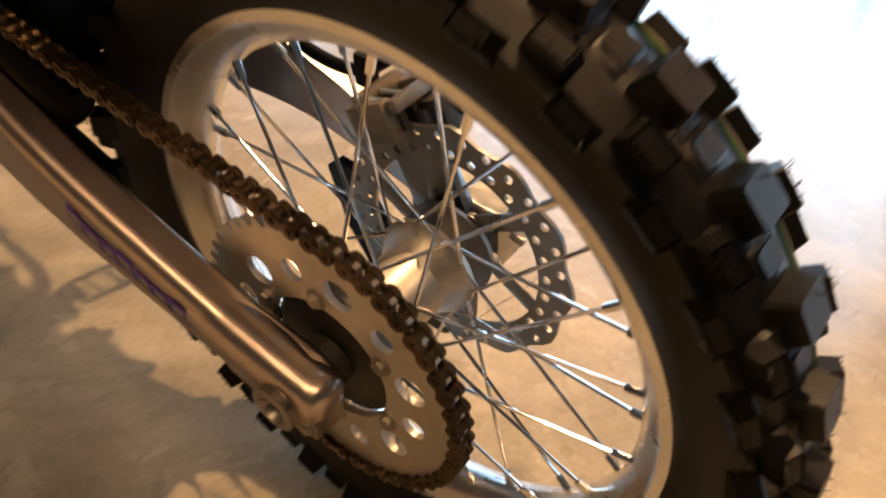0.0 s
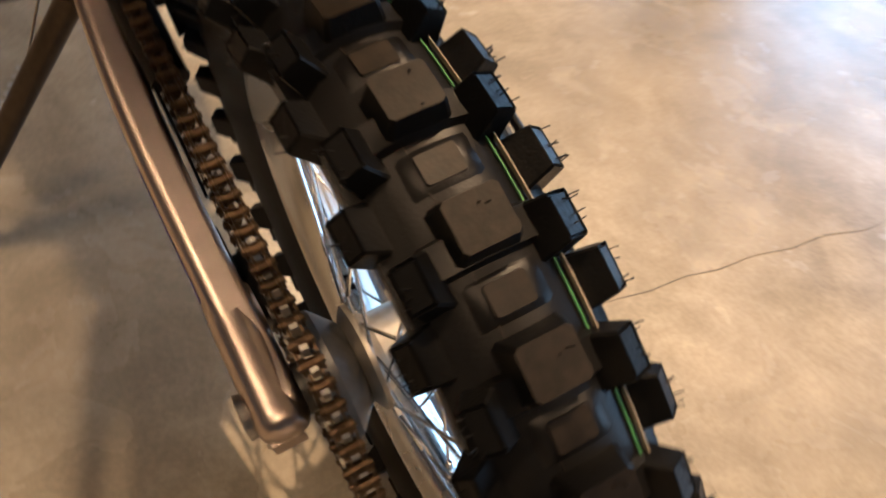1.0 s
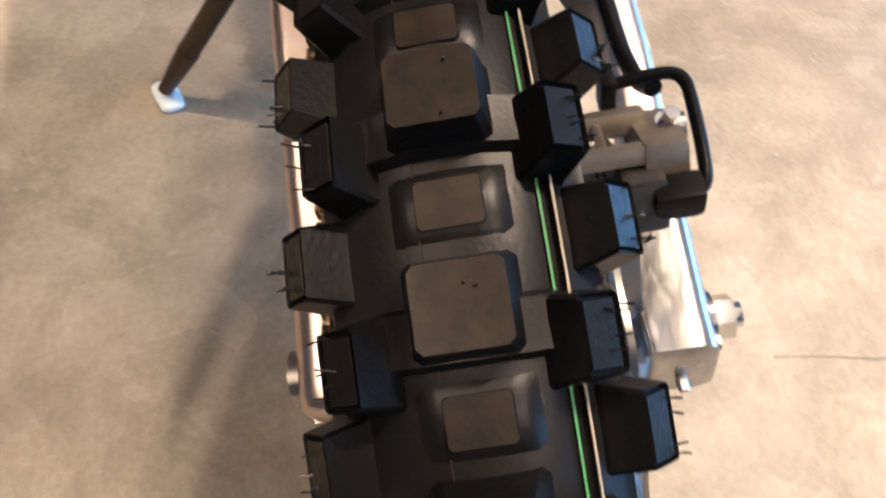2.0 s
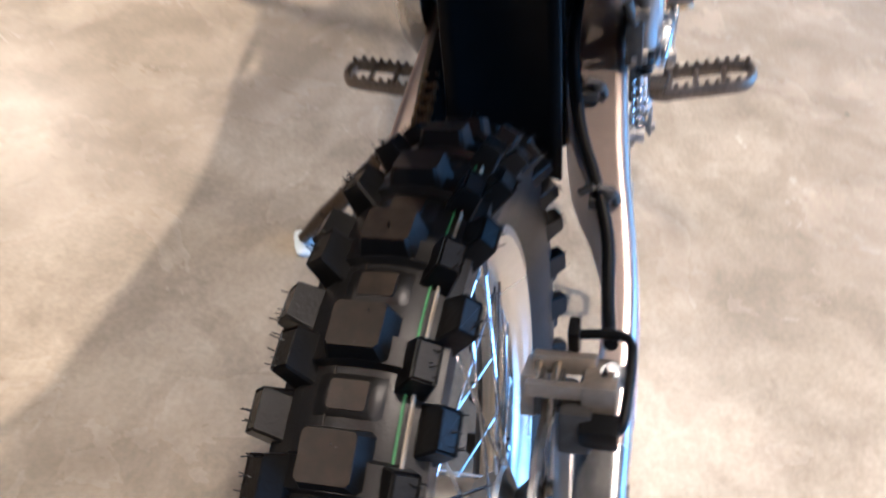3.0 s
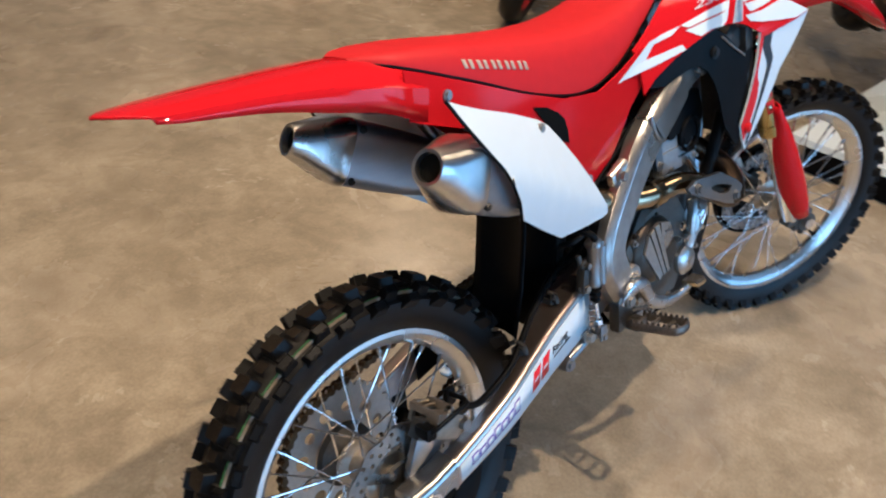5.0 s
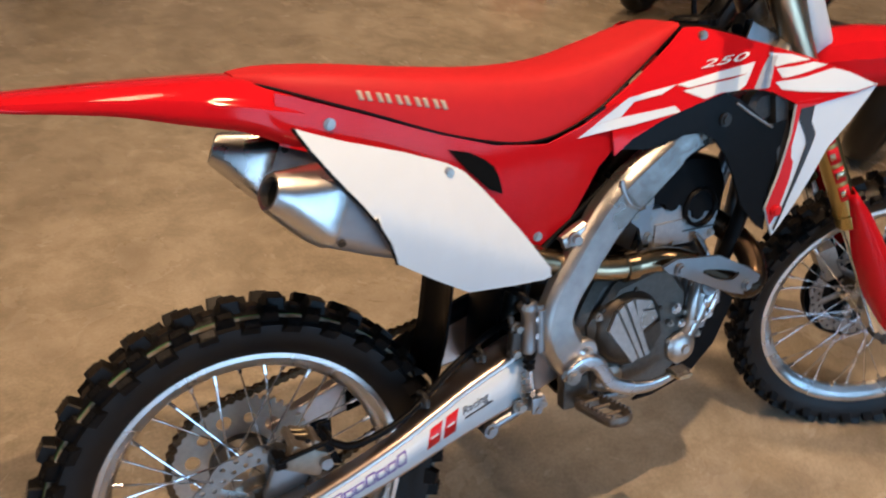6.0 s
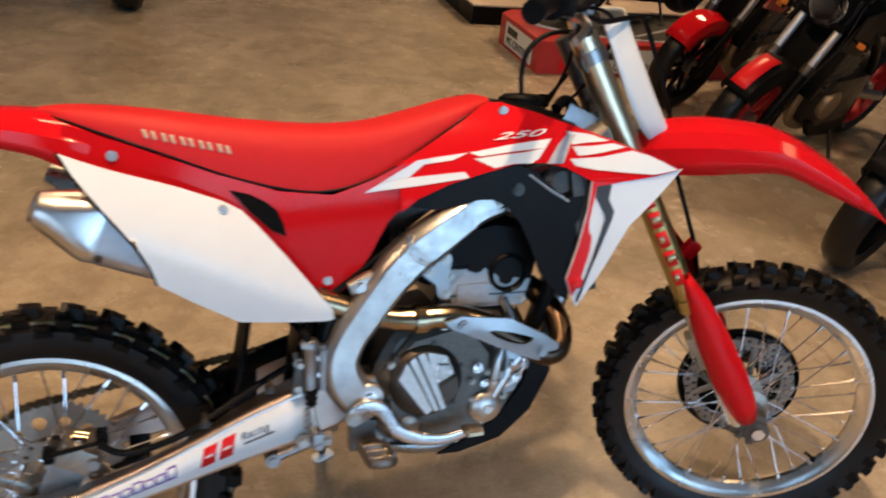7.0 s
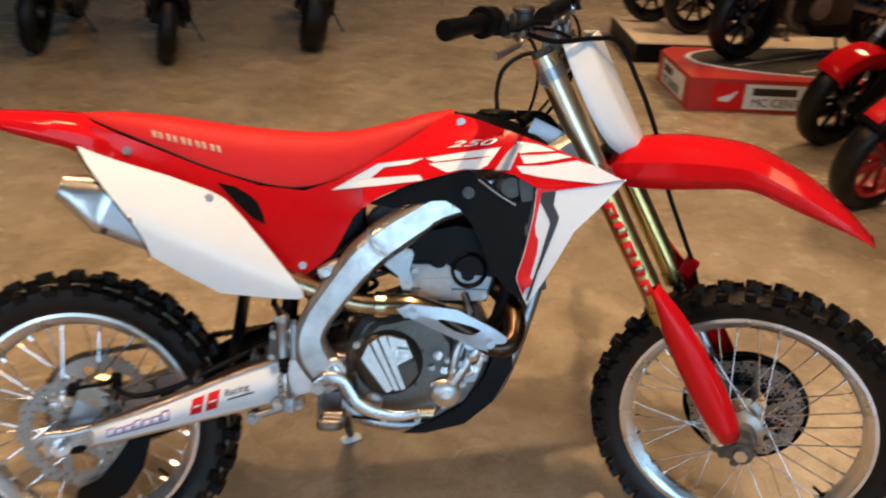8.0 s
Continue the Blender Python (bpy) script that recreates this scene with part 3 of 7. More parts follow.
def sprocket():
    n, teeth = 196, 49
    verts, faces = [], []
    for s in (-0.0028, 0.0028):
        for k in range(n):
            a = 2 * math.pi * k / n
            ro = SR + (0.004 if k % 4 in (0, 3) else -0.004)
            for rr in (ro, 0.104):
                verts.append((rr * math.cos(a), SY + s, rr * math.sin(a)))
    o = 2 * n
    for k in range(n):
        q = (k + 1) % n
        a0, a1, b0, b1 = 2 * k, 2 * k + 1, 2 * q, 2 * q + 1
        faces += [(a0, b0, b1, a1), (o + a0, o + a1, o + b1, o + b0), (a0, o + a0, o + b0, b0), (a1, b1, o + b1, o + a1)]
    # the web: twelve cells, each with a round opening
    web_v, web_f = [], []
    edge = [(0, 0), (0.25, 0), (0.5, 0), (0.75, 0), (1, 0), (1, 0.25), (1, 0.5), (1, 0.75), (1, 1), (0.75, 1), (0.5, 1), (0.25, 1), (0, 1), (0, 0.75), (0, 0.5), (0, 0.25)]
    for k in range(12):
        a0, da = 2 * math.pi * k / 12, 2 * math.pi / 12
        rc, ac, o2 = 0.0845, a0 + da / 2, len(web_v)
        for s in (-0.0028, 0.0028):
            for u, v in edge:
                rr, a = 0.058 + 0.0465 * v, a0 + u * da
                web_v.append((rr * math.cos(a), SY + s, rr * math.sin(a)))
            for u, v in edge:
                g = Vector((u - 0.5, v - 0.5)).normalized() * (0.0135 if k % 2 else 0.0105)
                rr, a = rc + g.y, ac + g.x / rc
                web_v.append((rr * math.cos(a), SY + s, rr * math.sin(a)))
        for i in range(16):
            j = (i + 1) % 16
            web_f += [(o2 + i, o2 + j, o2 + 16 + j, o2 + 16 + i), (o2 + 32 + j, o2 + 32 + i, o2 + 48 + i, o2 + 48 + j), (o2 + 16 + i, o2 + 16 + j, o2 + 48 + j, o2 + 48 + i)]
            if i < 4:
                web_f.append((o2 + j, o2 + i, o2 + 32 + i, o2 + 32 + j))
    return weld(join((verts, faces), (web_v, web_f)))


for k in range(6):
    a = 2 * math.pi * (k + 0.5) / 6
    part("sprocket_bolt", bolt((0.066 * math.cos(a), SY + 0.003, 0.066 * math.sin(a)), 0.006, 0.005, (0, 1, 0)), STEEL, rear, "", rear_m)
part("sprocket", sprocket(), SPROCKET_M, rear, "large silver aluminium sprocket", rear_m)
chain = part("chain", lathe([(0.026, SY - 0.004), (FR, SY - 0.003), (FR, SY + 0.003), (0.026, SY + 0.004)], 30, True, (FX, 0, FZ)), DARK_STEEL, bike, "gold-brown drive chain round the small front sprocket")
# the loop: round the rear sprocket, along the lower run, round the front, back along the upper run
ra, fa_ = Vector((0, SY, RZ)), Vector((FX, SY, FZ))
ax = (fa_ - ra).normalized()
dist = (fa_ - ra).length
tilt = math.asin((SR - FR) / dist)
ang = math.atan2(ax.z, ax.x)
loop = []
for k in range(41):
    a = ang + math.pi / 2 - tilt + (math.pi + 2 * tilt) * k / 40
    loop.append(ra + SR * Vector((math.cos(a), 0, math.sin(a))))
for k in range(13):
    a = ang - math.pi / 2 + tilt + (math.pi - 2 * tilt) * k / 12
    loop.append(fa_ + FR * Vector((math.cos(a), 0, math.sin(a))))
loop.append(loop[0])
lengths = [0.0]
for a, b in zip(loop, loop[1:]):
    lengths.append(lengths[-1] + (b - a).length)


def along(s):
    k = max(i for i in range(len(lengths) - 1) if lengths[i] <= s)
    return loop[k].lerp(loop[k + 1], (s - lengths[k]) / max(1e-9, lengths[k + 1] - lengths[k]))


def link_mesh(half):
    side = []
    for s in (-1, 1):
        y = s * half
        for e in (-0.5, 0.5):
            side.append(rod((e * PITCH, y - 0.0011, 0), (e * PITCH, y + 0.0011, 0), 0.0068, 12))
        side.append(box((PITCH, 0.002, 0.0082), 0.0005, Matrix.Translation((0, y, 0))))
    for e in (-0.5, 0.5):
        side.append(rod((e * PITCH, -half - 0.0026, 0), (e * PITCH, half + 0.0026, 0), 0.0028, 8))
        side.append(rod((e * PITCH, -half + 0.001, 0), (e * PITCH, half - 0.001, 0), 0.0049, 10))
    g = join(*side)
    me = bpy.data.meshes.new("chain_link")
    me.from_pydata([tuple(v) for v in g[0]], [], g[1])
    return finish(me, CHAIN_M, 35)


links = [link_mesh(0.0044), link_mesh(0.0070)]
count = int(lengths[-1] / PITCH)
for k in range(count):
    a, b = along(k * lengths[-1] / count), along((k + 1) * lengths[-1] / count - 1e-6)
    d = (b - a).normalized()
    m = Matrix.Translation((a + b) / 2) @ Matrix.Rotation(-math.atan2(d.z, d.x), 4, "Y")
    link("chain_link", links[k % 2], chain, m=m)

# ---------------------------------------------------------------- swingarm
# rows of x, top, bottom, outer and inner side
ARM_LEFT = [(-0.026, 0.350, 0.314, 0.128, 0.102), (-0.012, 0.358, 0.308, 0.134, 0.098), (0.03, 0.366, 0.312, 0.136, 0.098), (0.06, 0.376, 0.326, 0.136, 0.100), (0.20, 0.428, 0.362, 0.137, 0.102), (0.28, 0.460, 0.381, 0.135, 0.100), (0.34, 0.484, 0.394, 0.130, 0.098),
            (0.43, 0.516, 0.416, 0.121, 0.088), (0.50, 0.532, 0.436, 0.114, 0.072), (0.575, 0.526, 0.462, 0.108, 0.060)]
ARM_RIGHT = [(-0.026, 0.350, 0.314, 0.130, 0.102), (-0.012, 0.358, 0.308, 0.136, 0.098), (0.03, 0.366, 0.312, 0.139, 0.098), (0.06, 0.376, 0.326, 0.140, 0.104), (0.12, 0.398, 0.341, 0.141, 0.108), (0.18, 0.421, 0.357, 0.140, 0.109), (0.23, 0.440, 0.369, 0.136, 0.104),
             (0.28, 0.460, 0.381, 0.129, 0.090), (0.34, 0.484, 0.394, 0.121, 0.064), (0.43, 0.516, 0.416, 0.114, 0.048), (0.50, 0.532, 0.436, 0.109, 0.046), (0.575, 0.526, 0.462, 0.104, 0.046)]


def arm_section(x, zt, zb, yo, yi, s, grow=0.0):
    """A box section with a broad rounded upper outer edge and tight other ones."""
    zt, zb, yo, yi = zt + grow, zb - grow, yo + grow, yi - grow
    out = []
    for cy, cz, r, a0 in ((yo, zt, 0.0125, 90), (yo, zb, 0.006, 0), (yi, zb, 0.005, -90), (yi, zt, 0.005, 180)):
        qy, qz = cy - r if cy == yo else cy + r, cz - r if cz == zt else cz + r
        angles = [a0 - 90 * k / 4 for k in range(5)]
        ring = [(qy + r * math.cos(radians(a)), qz + r * math.sin(radians(a))) for a in angles]
        first, last = radians(a0 + 90), radians(a0 - 180)
        ring = [(ring[0][0] + 0.0015 * math.cos(first), ring[0][1] + 0.0015 * math.sin(first))] + ring + [(ring[-1][0] + 0.0015 * math.cos(last), ring[-1][1] + 0.0015 * math.sin(last))]
        out += [(x, s * y, z) for y, z in ring]
    return out


def arm_at(x, side=-1):
    rows = ARM_LEFT if side > 0 else ARM_RIGHT
    for a, b in zip(rows, rows[1:]):
        if a[0] <= x <= b[0]:
            f = (x - a[0]) / (b[0] - a[0])
            return [p + (q - p) * f for p, q in zip(a, b)]
    return rows[-1]


def smooth_rows(rows, n=26):
    cols = [spline([(r[k], 0, 0) for r in rows], n) for k in range(5)]
    return [[c[i].x for c in cols] for i in range(n + 1)]


swing = part("swingarm", join(*[loft([arm_section(*row, s) for row in smooth_rows(rows)]) for s, rows in ((-1, ARM_RIGHT), (1, ARM_LEFT))],
                              loft([[(x, y, z) for x, z in ((0.475, 0.512), (0.525, 0.520), (0.53, 0.455), (0.48, 0.435))] for y in (-0.10, -0.03, 0.03, 0.10)])), ARM_M, bike, "polished aluminium swingarm", angle=50)
for s in (-1, 1):
    # axle blocks, axle nut and chain adjusters
    ends = [(x, arm_at(max(x, -0.026), s)) for x in (-0.037, -0.034, 0.010, 0.060, 0.0615)]
    shape = [arm_section(x, 0.359 if x < 0 else r_[1], 0.302 if x < 0 else r_[2], 0.1375, 0.094, s, g) for (x, r_), g in zip(ends, (-0.004, 0.0016, 0.0026, 0.0026, 0.0008))]
    if s > 0:
        shape_g = join(tube([(0.092, 0.1175, 0.362), (0.060, 0.1180, 0.352), (0.0, 0.1180, 0.3375), (-0.026, 0.1180, 0.332), (-0.034, 0.1180, 0.330)], [0.0225, 0.0240, 0.0240, 0.0225, 0.012], 18, 20, flat=0.92, square=2.6),
                       loft([[(x, y, z) for x, z in ((0.066, 0.338), (0.060, 0.320), (-0.010, 0.300), (-0.030, 0.304), (-0.032, 0.322), (0.0, 0.330))] for y in (0.106, 0.134)]))
    else:
        shape_g = loft(shape)
    block_o = part("axle_block", shape_g, ARM_M if s > 0 else FRAME_M, swing, "machined axle block", angle=50)
    # dark oval plate stands in for the shade in the adjuster recess
    slot = [(0.018 * math.cos(a), 0.0085 * math.sin(a)) for a in [2 * math.pi * k / 20 for k in range(20)]]
    part("adjuster_slot", loft([[(0.034 + u * (0.7 if s > 0 else 1), s * yy, (0.3195 if s > 0 else 0.3235) + v * (0.6 if s > 0 else 1) + u * 0.30) for u, v in slot] for yy in ((0.1330, 0.1348) if s > 0 else (0.1392, 0.1412))]), HOLE_SHADE, block_o, "dark plate drawn as the adjuster opening's shade")
    part("block_screw", bolt((-0.020, s * (0.134 if s > 0 else 0.1405), 0.312 if s > 0 else 0.334), 0.0055, 0.004, (0, s, 0)), STEEL, block_o)
    if s > 0:
        part("axle_nut", join(lathe([(0.011, 0.138), (0.019, 0.138), (0.020, 0.146), (0.013, 0.147), (0.011, 0.143)], 24, True, (0, 0, RZ))), STEEL, swing, "recessed axle end")
        continue
    part("axle_nut", join(rod((0, s * 0.136, RZ), (0, s * 0.144, RZ), 0.020, 24), rod((0, s * 0.140, RZ), (0, s * 0.158, RZ), 0.0155, 6), rod((0, s * 0.150, RZ), (0, s * 0.164, RZ), 0.009, 16)), CHROME, swing, "plated axle nut")
    part("chain_adjuster", join(rod((-0.020, s * 0.116, 0.328), (-0.046, s * 0.116, 0.322), 0.0040, 8), rod((-0.027, s * 0.116, 0.3265), (-0.034, s * 0.116, 0.3245), 0.0072, 6)), STEEL, swing)
part("rear_axle", rod((0, -0.13, RZ), (0, 0.13, RZ), 0.0105, 16), STEEL, swing)
SPACER = [(0.016, 0.082), (0.022, 0.084), (0.022, 0.096), (0.016, 0.098)]
for spacer in (lathe(SPACER, 24, True, (0, 0, RZ)), mirrored(lathe(SPACER, 24, True, (0, 0, RZ)))):
    part("axle_spacer", spacer, DARK_STEEL, swing)


def arm_decal(name, x0, x1, lo, hi, mat, lift, side, label="", shear=0.0):
    """A flat print on the outer face of the arm, between shares lo and hi of its height."""
    n = 10
    verts, faces = [], []
    for k in range(n + 1):
        for f in (lo, hi):
            row = arm_at(x0 + (x1 - x0) * k / n + shear * (f - 0.5), side)
            verts.append((row[0], side * (row[3] + lift), row[2] + 0.006 + (row[1] - row[2] - 0.0185) * f))
    faces = [(2 * k, 2 * k + 2, 2 * k + 3, 2 * k + 1) for k in range(n)]
    ob = part(name, (verts, faces), mat, swing, label)
    mod = ob.modifiers.new("thickness", "SOLIDIFY")
    mod.thickness, mod.offset = 0.0004, 0
    return ob


for s in (-1, 1):
    if s < 0:
        arm_decal("side_decal", 0.066, 0.456, 0.02, 1.0, WHITE, 0.0006, s, "white printed sticker on the arm")
    # lettering turned into plain marks: a purple-edged word, a red word, a small dark one
    for k in range(7):
        x = 0.092 + k * 0.0185
        tall = 0.80 if k in (0, 3, 6) else 0.70
        arm_decal("print_mark", x, x + 0.0165, 0.30, tall, PURPLE, 0.0012, s)
        arm_decal("print_mark", x + 0.003, x + 0.0140, 0.38, tall - 0.08, WHITE if s < 0 else SATIN, 0.0018, s)
    if s < 0:
        for k in range(2):
            arm_decal("print_mark", 0.262 + k * 0.031, 0.286 + k * 0.031, 0.26, 0.84, BRIGHT_RED, 0.0012, s, "", 0.012)
            arm_decal("print_mark", 0.267 + k * 0.031, 0.281 + k * 0.031, 0.50, 0.56, WHITE, 0.0018, s, "", 0.012)
        word = new("arm_word", bpy.data.curves.new("arm_word", "FONT"))
        word.data.body, word.data.size, word.data.extrude, word.data.shear = "Racing", 0.021, 0.0003, 0.3
        word.data.materials.append(INK)
        word.parent = swing
        row0, row1 = arm_at(0.329), arm_at(0.399)
        xa = Vector((row1[0] - row0[0], row0[3] - row1[3], (row1[1] + row1[2] - row0[1] - row0[2]) / 2)).normalized()
        za = xa.cross(Vector((0, 0, 1))).normalized()
        word.matrix_basis = Matrix.Translation((0.329, -row0[3] - 0.0020, row0[2] + (row0[1] - row0[2]) * 0.50)) @ Matrix((xa * 0.95, za.cross(xa), za)).transposed().to_4x4()
        tagged(word, "black slanted word printed on the arm")
        arm_decal("print_mark", 0.334, 0.388, 0.40, 0.45, INK, 0.0012, s)

# chain slider, guide and the plates round the pivot
part("chain_slider", join(tube([(0.26, 0.082, 0.452), (0.36, 0.084, 0.500), (0.46, 0.084, 0.534), (0.56, 0.084, 0.548)], 0.020, 14, 10, flat=0.9),
                          tube([(0.26, 0.112, 0.425), (0.285, 0.112, 0.438), (0.34, 0.110, 0.468)], [0.016, 0.018, 0.012], 10, 10, flat=0.7)), BLACK, swing, "black rubber chain slider")
part("slider_plate", loft([[(x, y, z) for y in (0.0945, 0.0975) for z in ((r_[2] + 0.004, r_[1] + 0.003) if y < 0.096 else (r_[1] + 0.003, r_[2] + 0.004))] for x, r_ in [(x, arm_at(x, 1)) for x in (0.20, 0.27, 0.34, 0.40, 0.43)]]), BLACK, swing, "black plate between chain and arm")
part("chain_guide", join(box((0.070, 0.034, 0.060), 0.008, Matrix.Translation((0.135, SY, 0.292)) @ Matrix.Rotation(radians(-20), 4, "Y")),
                         box((0.040, 0.006, 0.070), 0.003, Matrix.Translation((0.150, 0.102, 0.325)))), BLACK, swing, "black plastic chain guide")

# added dark sheet keeps the gap at the flap dark; no known part
part("crosspiece_mask", loft([[(x + 0.02 * (y / 0.08) ** 2, y, z) for y in (-0.050, -0.02, 0.02, 0.055, 0.078)] + [(x + 0.006 + 0.02 * (y / 0.08) ** 2, y, z) for y in (0.078, 0.055, 0.02, -0.02, -0.050)] for x, z in ((0.415, 0.415), (0.420, 0.48), (0.430, 0.56), (0.438, 0.62))]), BLACK, swing, "dark sheet added to hide the bright swingarm crosspiece")

# rear brake caliper with bracket, pads and hose
part("caliper_bracket", join(box((0.060, 0.014, 0.10), 0.005, Matrix.Translation((0.040, -0.090, 0.392)) @ Matrix.Rotation(radians(24), 4, "Y")), rod((0, -0.086, RZ), (0, -0.100, RZ), 0.024, 20)), SATIN, swing, "aluminium caliper bracket")
tilt_c = Matrix.Rotation(radians(28), 4, "Y")
cal = part("brake_caliper", box((0.062, 0.028, 0.042), 0.008, Matrix.Translation((0.062, -0.116, 0.436)) @ tilt_c), CALIPER_M, swing, "champagne-coloured rear brake caliper")
part("caliper_bridge", box((0.014, 0.052, 0.016), 0.004, Matrix.Translation((0.084, -0.086, 0.447)) @ tilt_c), CALIPER_M, cal)
part("caliper_bridge", box((0.012, 0.050, 0.012), 0.004, Matrix.Translation((0.048, -0.084, 0.458)) @ tilt_c), CALIPER_M, cal)
part("inner_jaw", box((0.046, 0.014, 0.036), 0.005, Matrix.Translation((0.068, -0.061, 0.436)) @ tilt_c), CALIPER_M, cal)
part("piston_housing", box((0.046, 0.026, 0.034), 0.007, Matrix.Translation((0.036, -0.100, 0.436)) @ tilt_c), DARK_STEEL, cal, "dark piston housing")
part("slide_pin", rod((0.090, -0.100, 0.428), (0.090, -0.140, 0.428), 0.0095, 16), SATIN, cal)
part("bleed_screw", bolt((0.070, -0.122, 0.456), 0.005, 0.012, (-0.2, -0.2, 0.9)), CHROME, cal)
for y in (-0.066, -0.081):
    part("pad_pin", rod((0.046, y, 0.460), (0.078, y, 0.452), 0.0028, 8), GOLD, cal, "gold pad pin")
    part("brake_pad", box((0.040, 0.006, 0.028), 0.001, Matrix.Translation((0.062, y - 0.003, 0.440)) @ tilt_c), DARK_STEEL, cal)
part("banjo_block", box((0.020, 0.030, 0.022), 0.005, Matrix.Translation((0.022, -0.118, 0.446))), BLACK, cal, "black hose elbow")
part("brake_hose", tube([(0.022, -0.112, 0.448), (0.021, -0.128, 0.449), (0.026, -0.1345, 0.452), (0.044, -0.137, 0.457), (0.078, -0.1385, 0.464), (0.092, -0.1375, 0.466), (0.099, -0.131, 0.467), (0.101, -0.115, 0.466), (0.101, -0.088, 0.462)], 0.0042, 60, 10), BLACK, swing, "black brake hose loop")
part("brake_hose", tube([(0.100, -0.121, 0.456), (0.130, -0.118, 0.436), (0.168, -0.114, 0.434), (0.231, -0.109, 0.452), (0.28, -0.095, 0.475), (0.34, -0.074, 0.502), (0.42, -0.060, 0.540), (0.52, -0.06, 0.57)], 0.0062, 50, 10), BLACK, swing, "black rear brake hose")
part("hose_guide", box((0.020, 0.010, 0.030), 0.003, Matrix.Translation((0.102, -0.092, 0.458))), BLACK, swing)
for x, y, z in ((0.385, -0.078, 0.512), (0.270, -0.098, 0.468)):
    part("hose_clip", join(box((0.018, 0.020, 0.012), 0.003, Matrix.Translation((x, y, z - 0.004))), tube([(x, y + 0.018, z + 0.004), (x, y + 0.004, z + 0.012), (x, y - 0.012, z + 0.006), (x, y - 0.016, z - 0.006)], 0.0045, 10, 8), bolt((x, y - 0.010, z + 0.006), 0.005, 0.005, (0, -0.3, 1))), DARK_STEEL, swing)
GUARD_OUT = [(0.168, 0.330), (0.150, 0.346), (0.132, 0.343), (0.100, 0.292), (0.058, 0.238), (0.012, 0.212), (0.006, 0.190), (0.030, 0.172), (0.070, 0.174), (0.115, 0.205), (0.150, 0.262)]
part("disc_guard", loft([[(x * k + 0.085 * (1 - k), y, z * k + 0.255 * (1 - k)) for x, z in GUARD_OUT] for y, k in ((-0.0905, 0.97), (-0.0925, 1), (-0.0975, 1), (-0.0995, 0.97))]), BLACK, swing, "black plastic rear disc guard")

# ---------------------------------------------------------------- frame
SPAR = [(1.075, 0.055, 0.985), (0.98, 0.085, 0.925), (0.88, 0.108, 0.885), (0.80, 0.118, 0.858), (0.748, 0.121, 0.838), (0.690, 0.122, 0.800), (0.648, 0.123, 0.769), (0.610, 0.124, 0.734), (0.576, 0.125, 0.692), (0.546, 0.126, 0.650), (0.520, 0.127, 0.611), (0.505, 0.128, 0.570), (0.512, 0.127, 0.532), (0.534, 0.125, 0.498), (0.556, 0.122, 0.458)]
SPAR_R = [0.040, 0.036, 0.034, 0.032, 0.032, 0.0355, 0.037, 0.037, 0.034, 0.033, 0.0315, 0.0325, 0.0365, 0.036, 0.028]
FACETS = [(-1, 0.45), (-1, -0.10), (-0.96, -0.18), (-0.66, -0.50), (-0.58, -0.54), (0.66, -0.54), (0.74, -0.50), (0.97, -0.24), (1, -0.16), (1, 0.45), (0.9, 0.52), (-0.9, 0.52)]


def facet_bar(points, radius, n, side=-1, facets=FACETS):
    """A bar with flat faces and crisp edges along a curve in the (x, z) plane; the second facet value points inwards."""
    path = spline(points, n)
    rad = [v.x for v in spline([(r, 0, 0) for r in radius], n)]
    secs_f = []
    for i, c in enumerate(path):
        d = path[min(i + 1, n)] - path[max(i - 1, 0)]
        d = Vector((d.x, 0, d.z)).normalized()
        u = Vector((-d.z, 0, d.x))
        secs_f.append([c + rad[i] * (p * u + Vector((0, -side * q, 0))) for p, q in facets])
    return loft(secs_f)


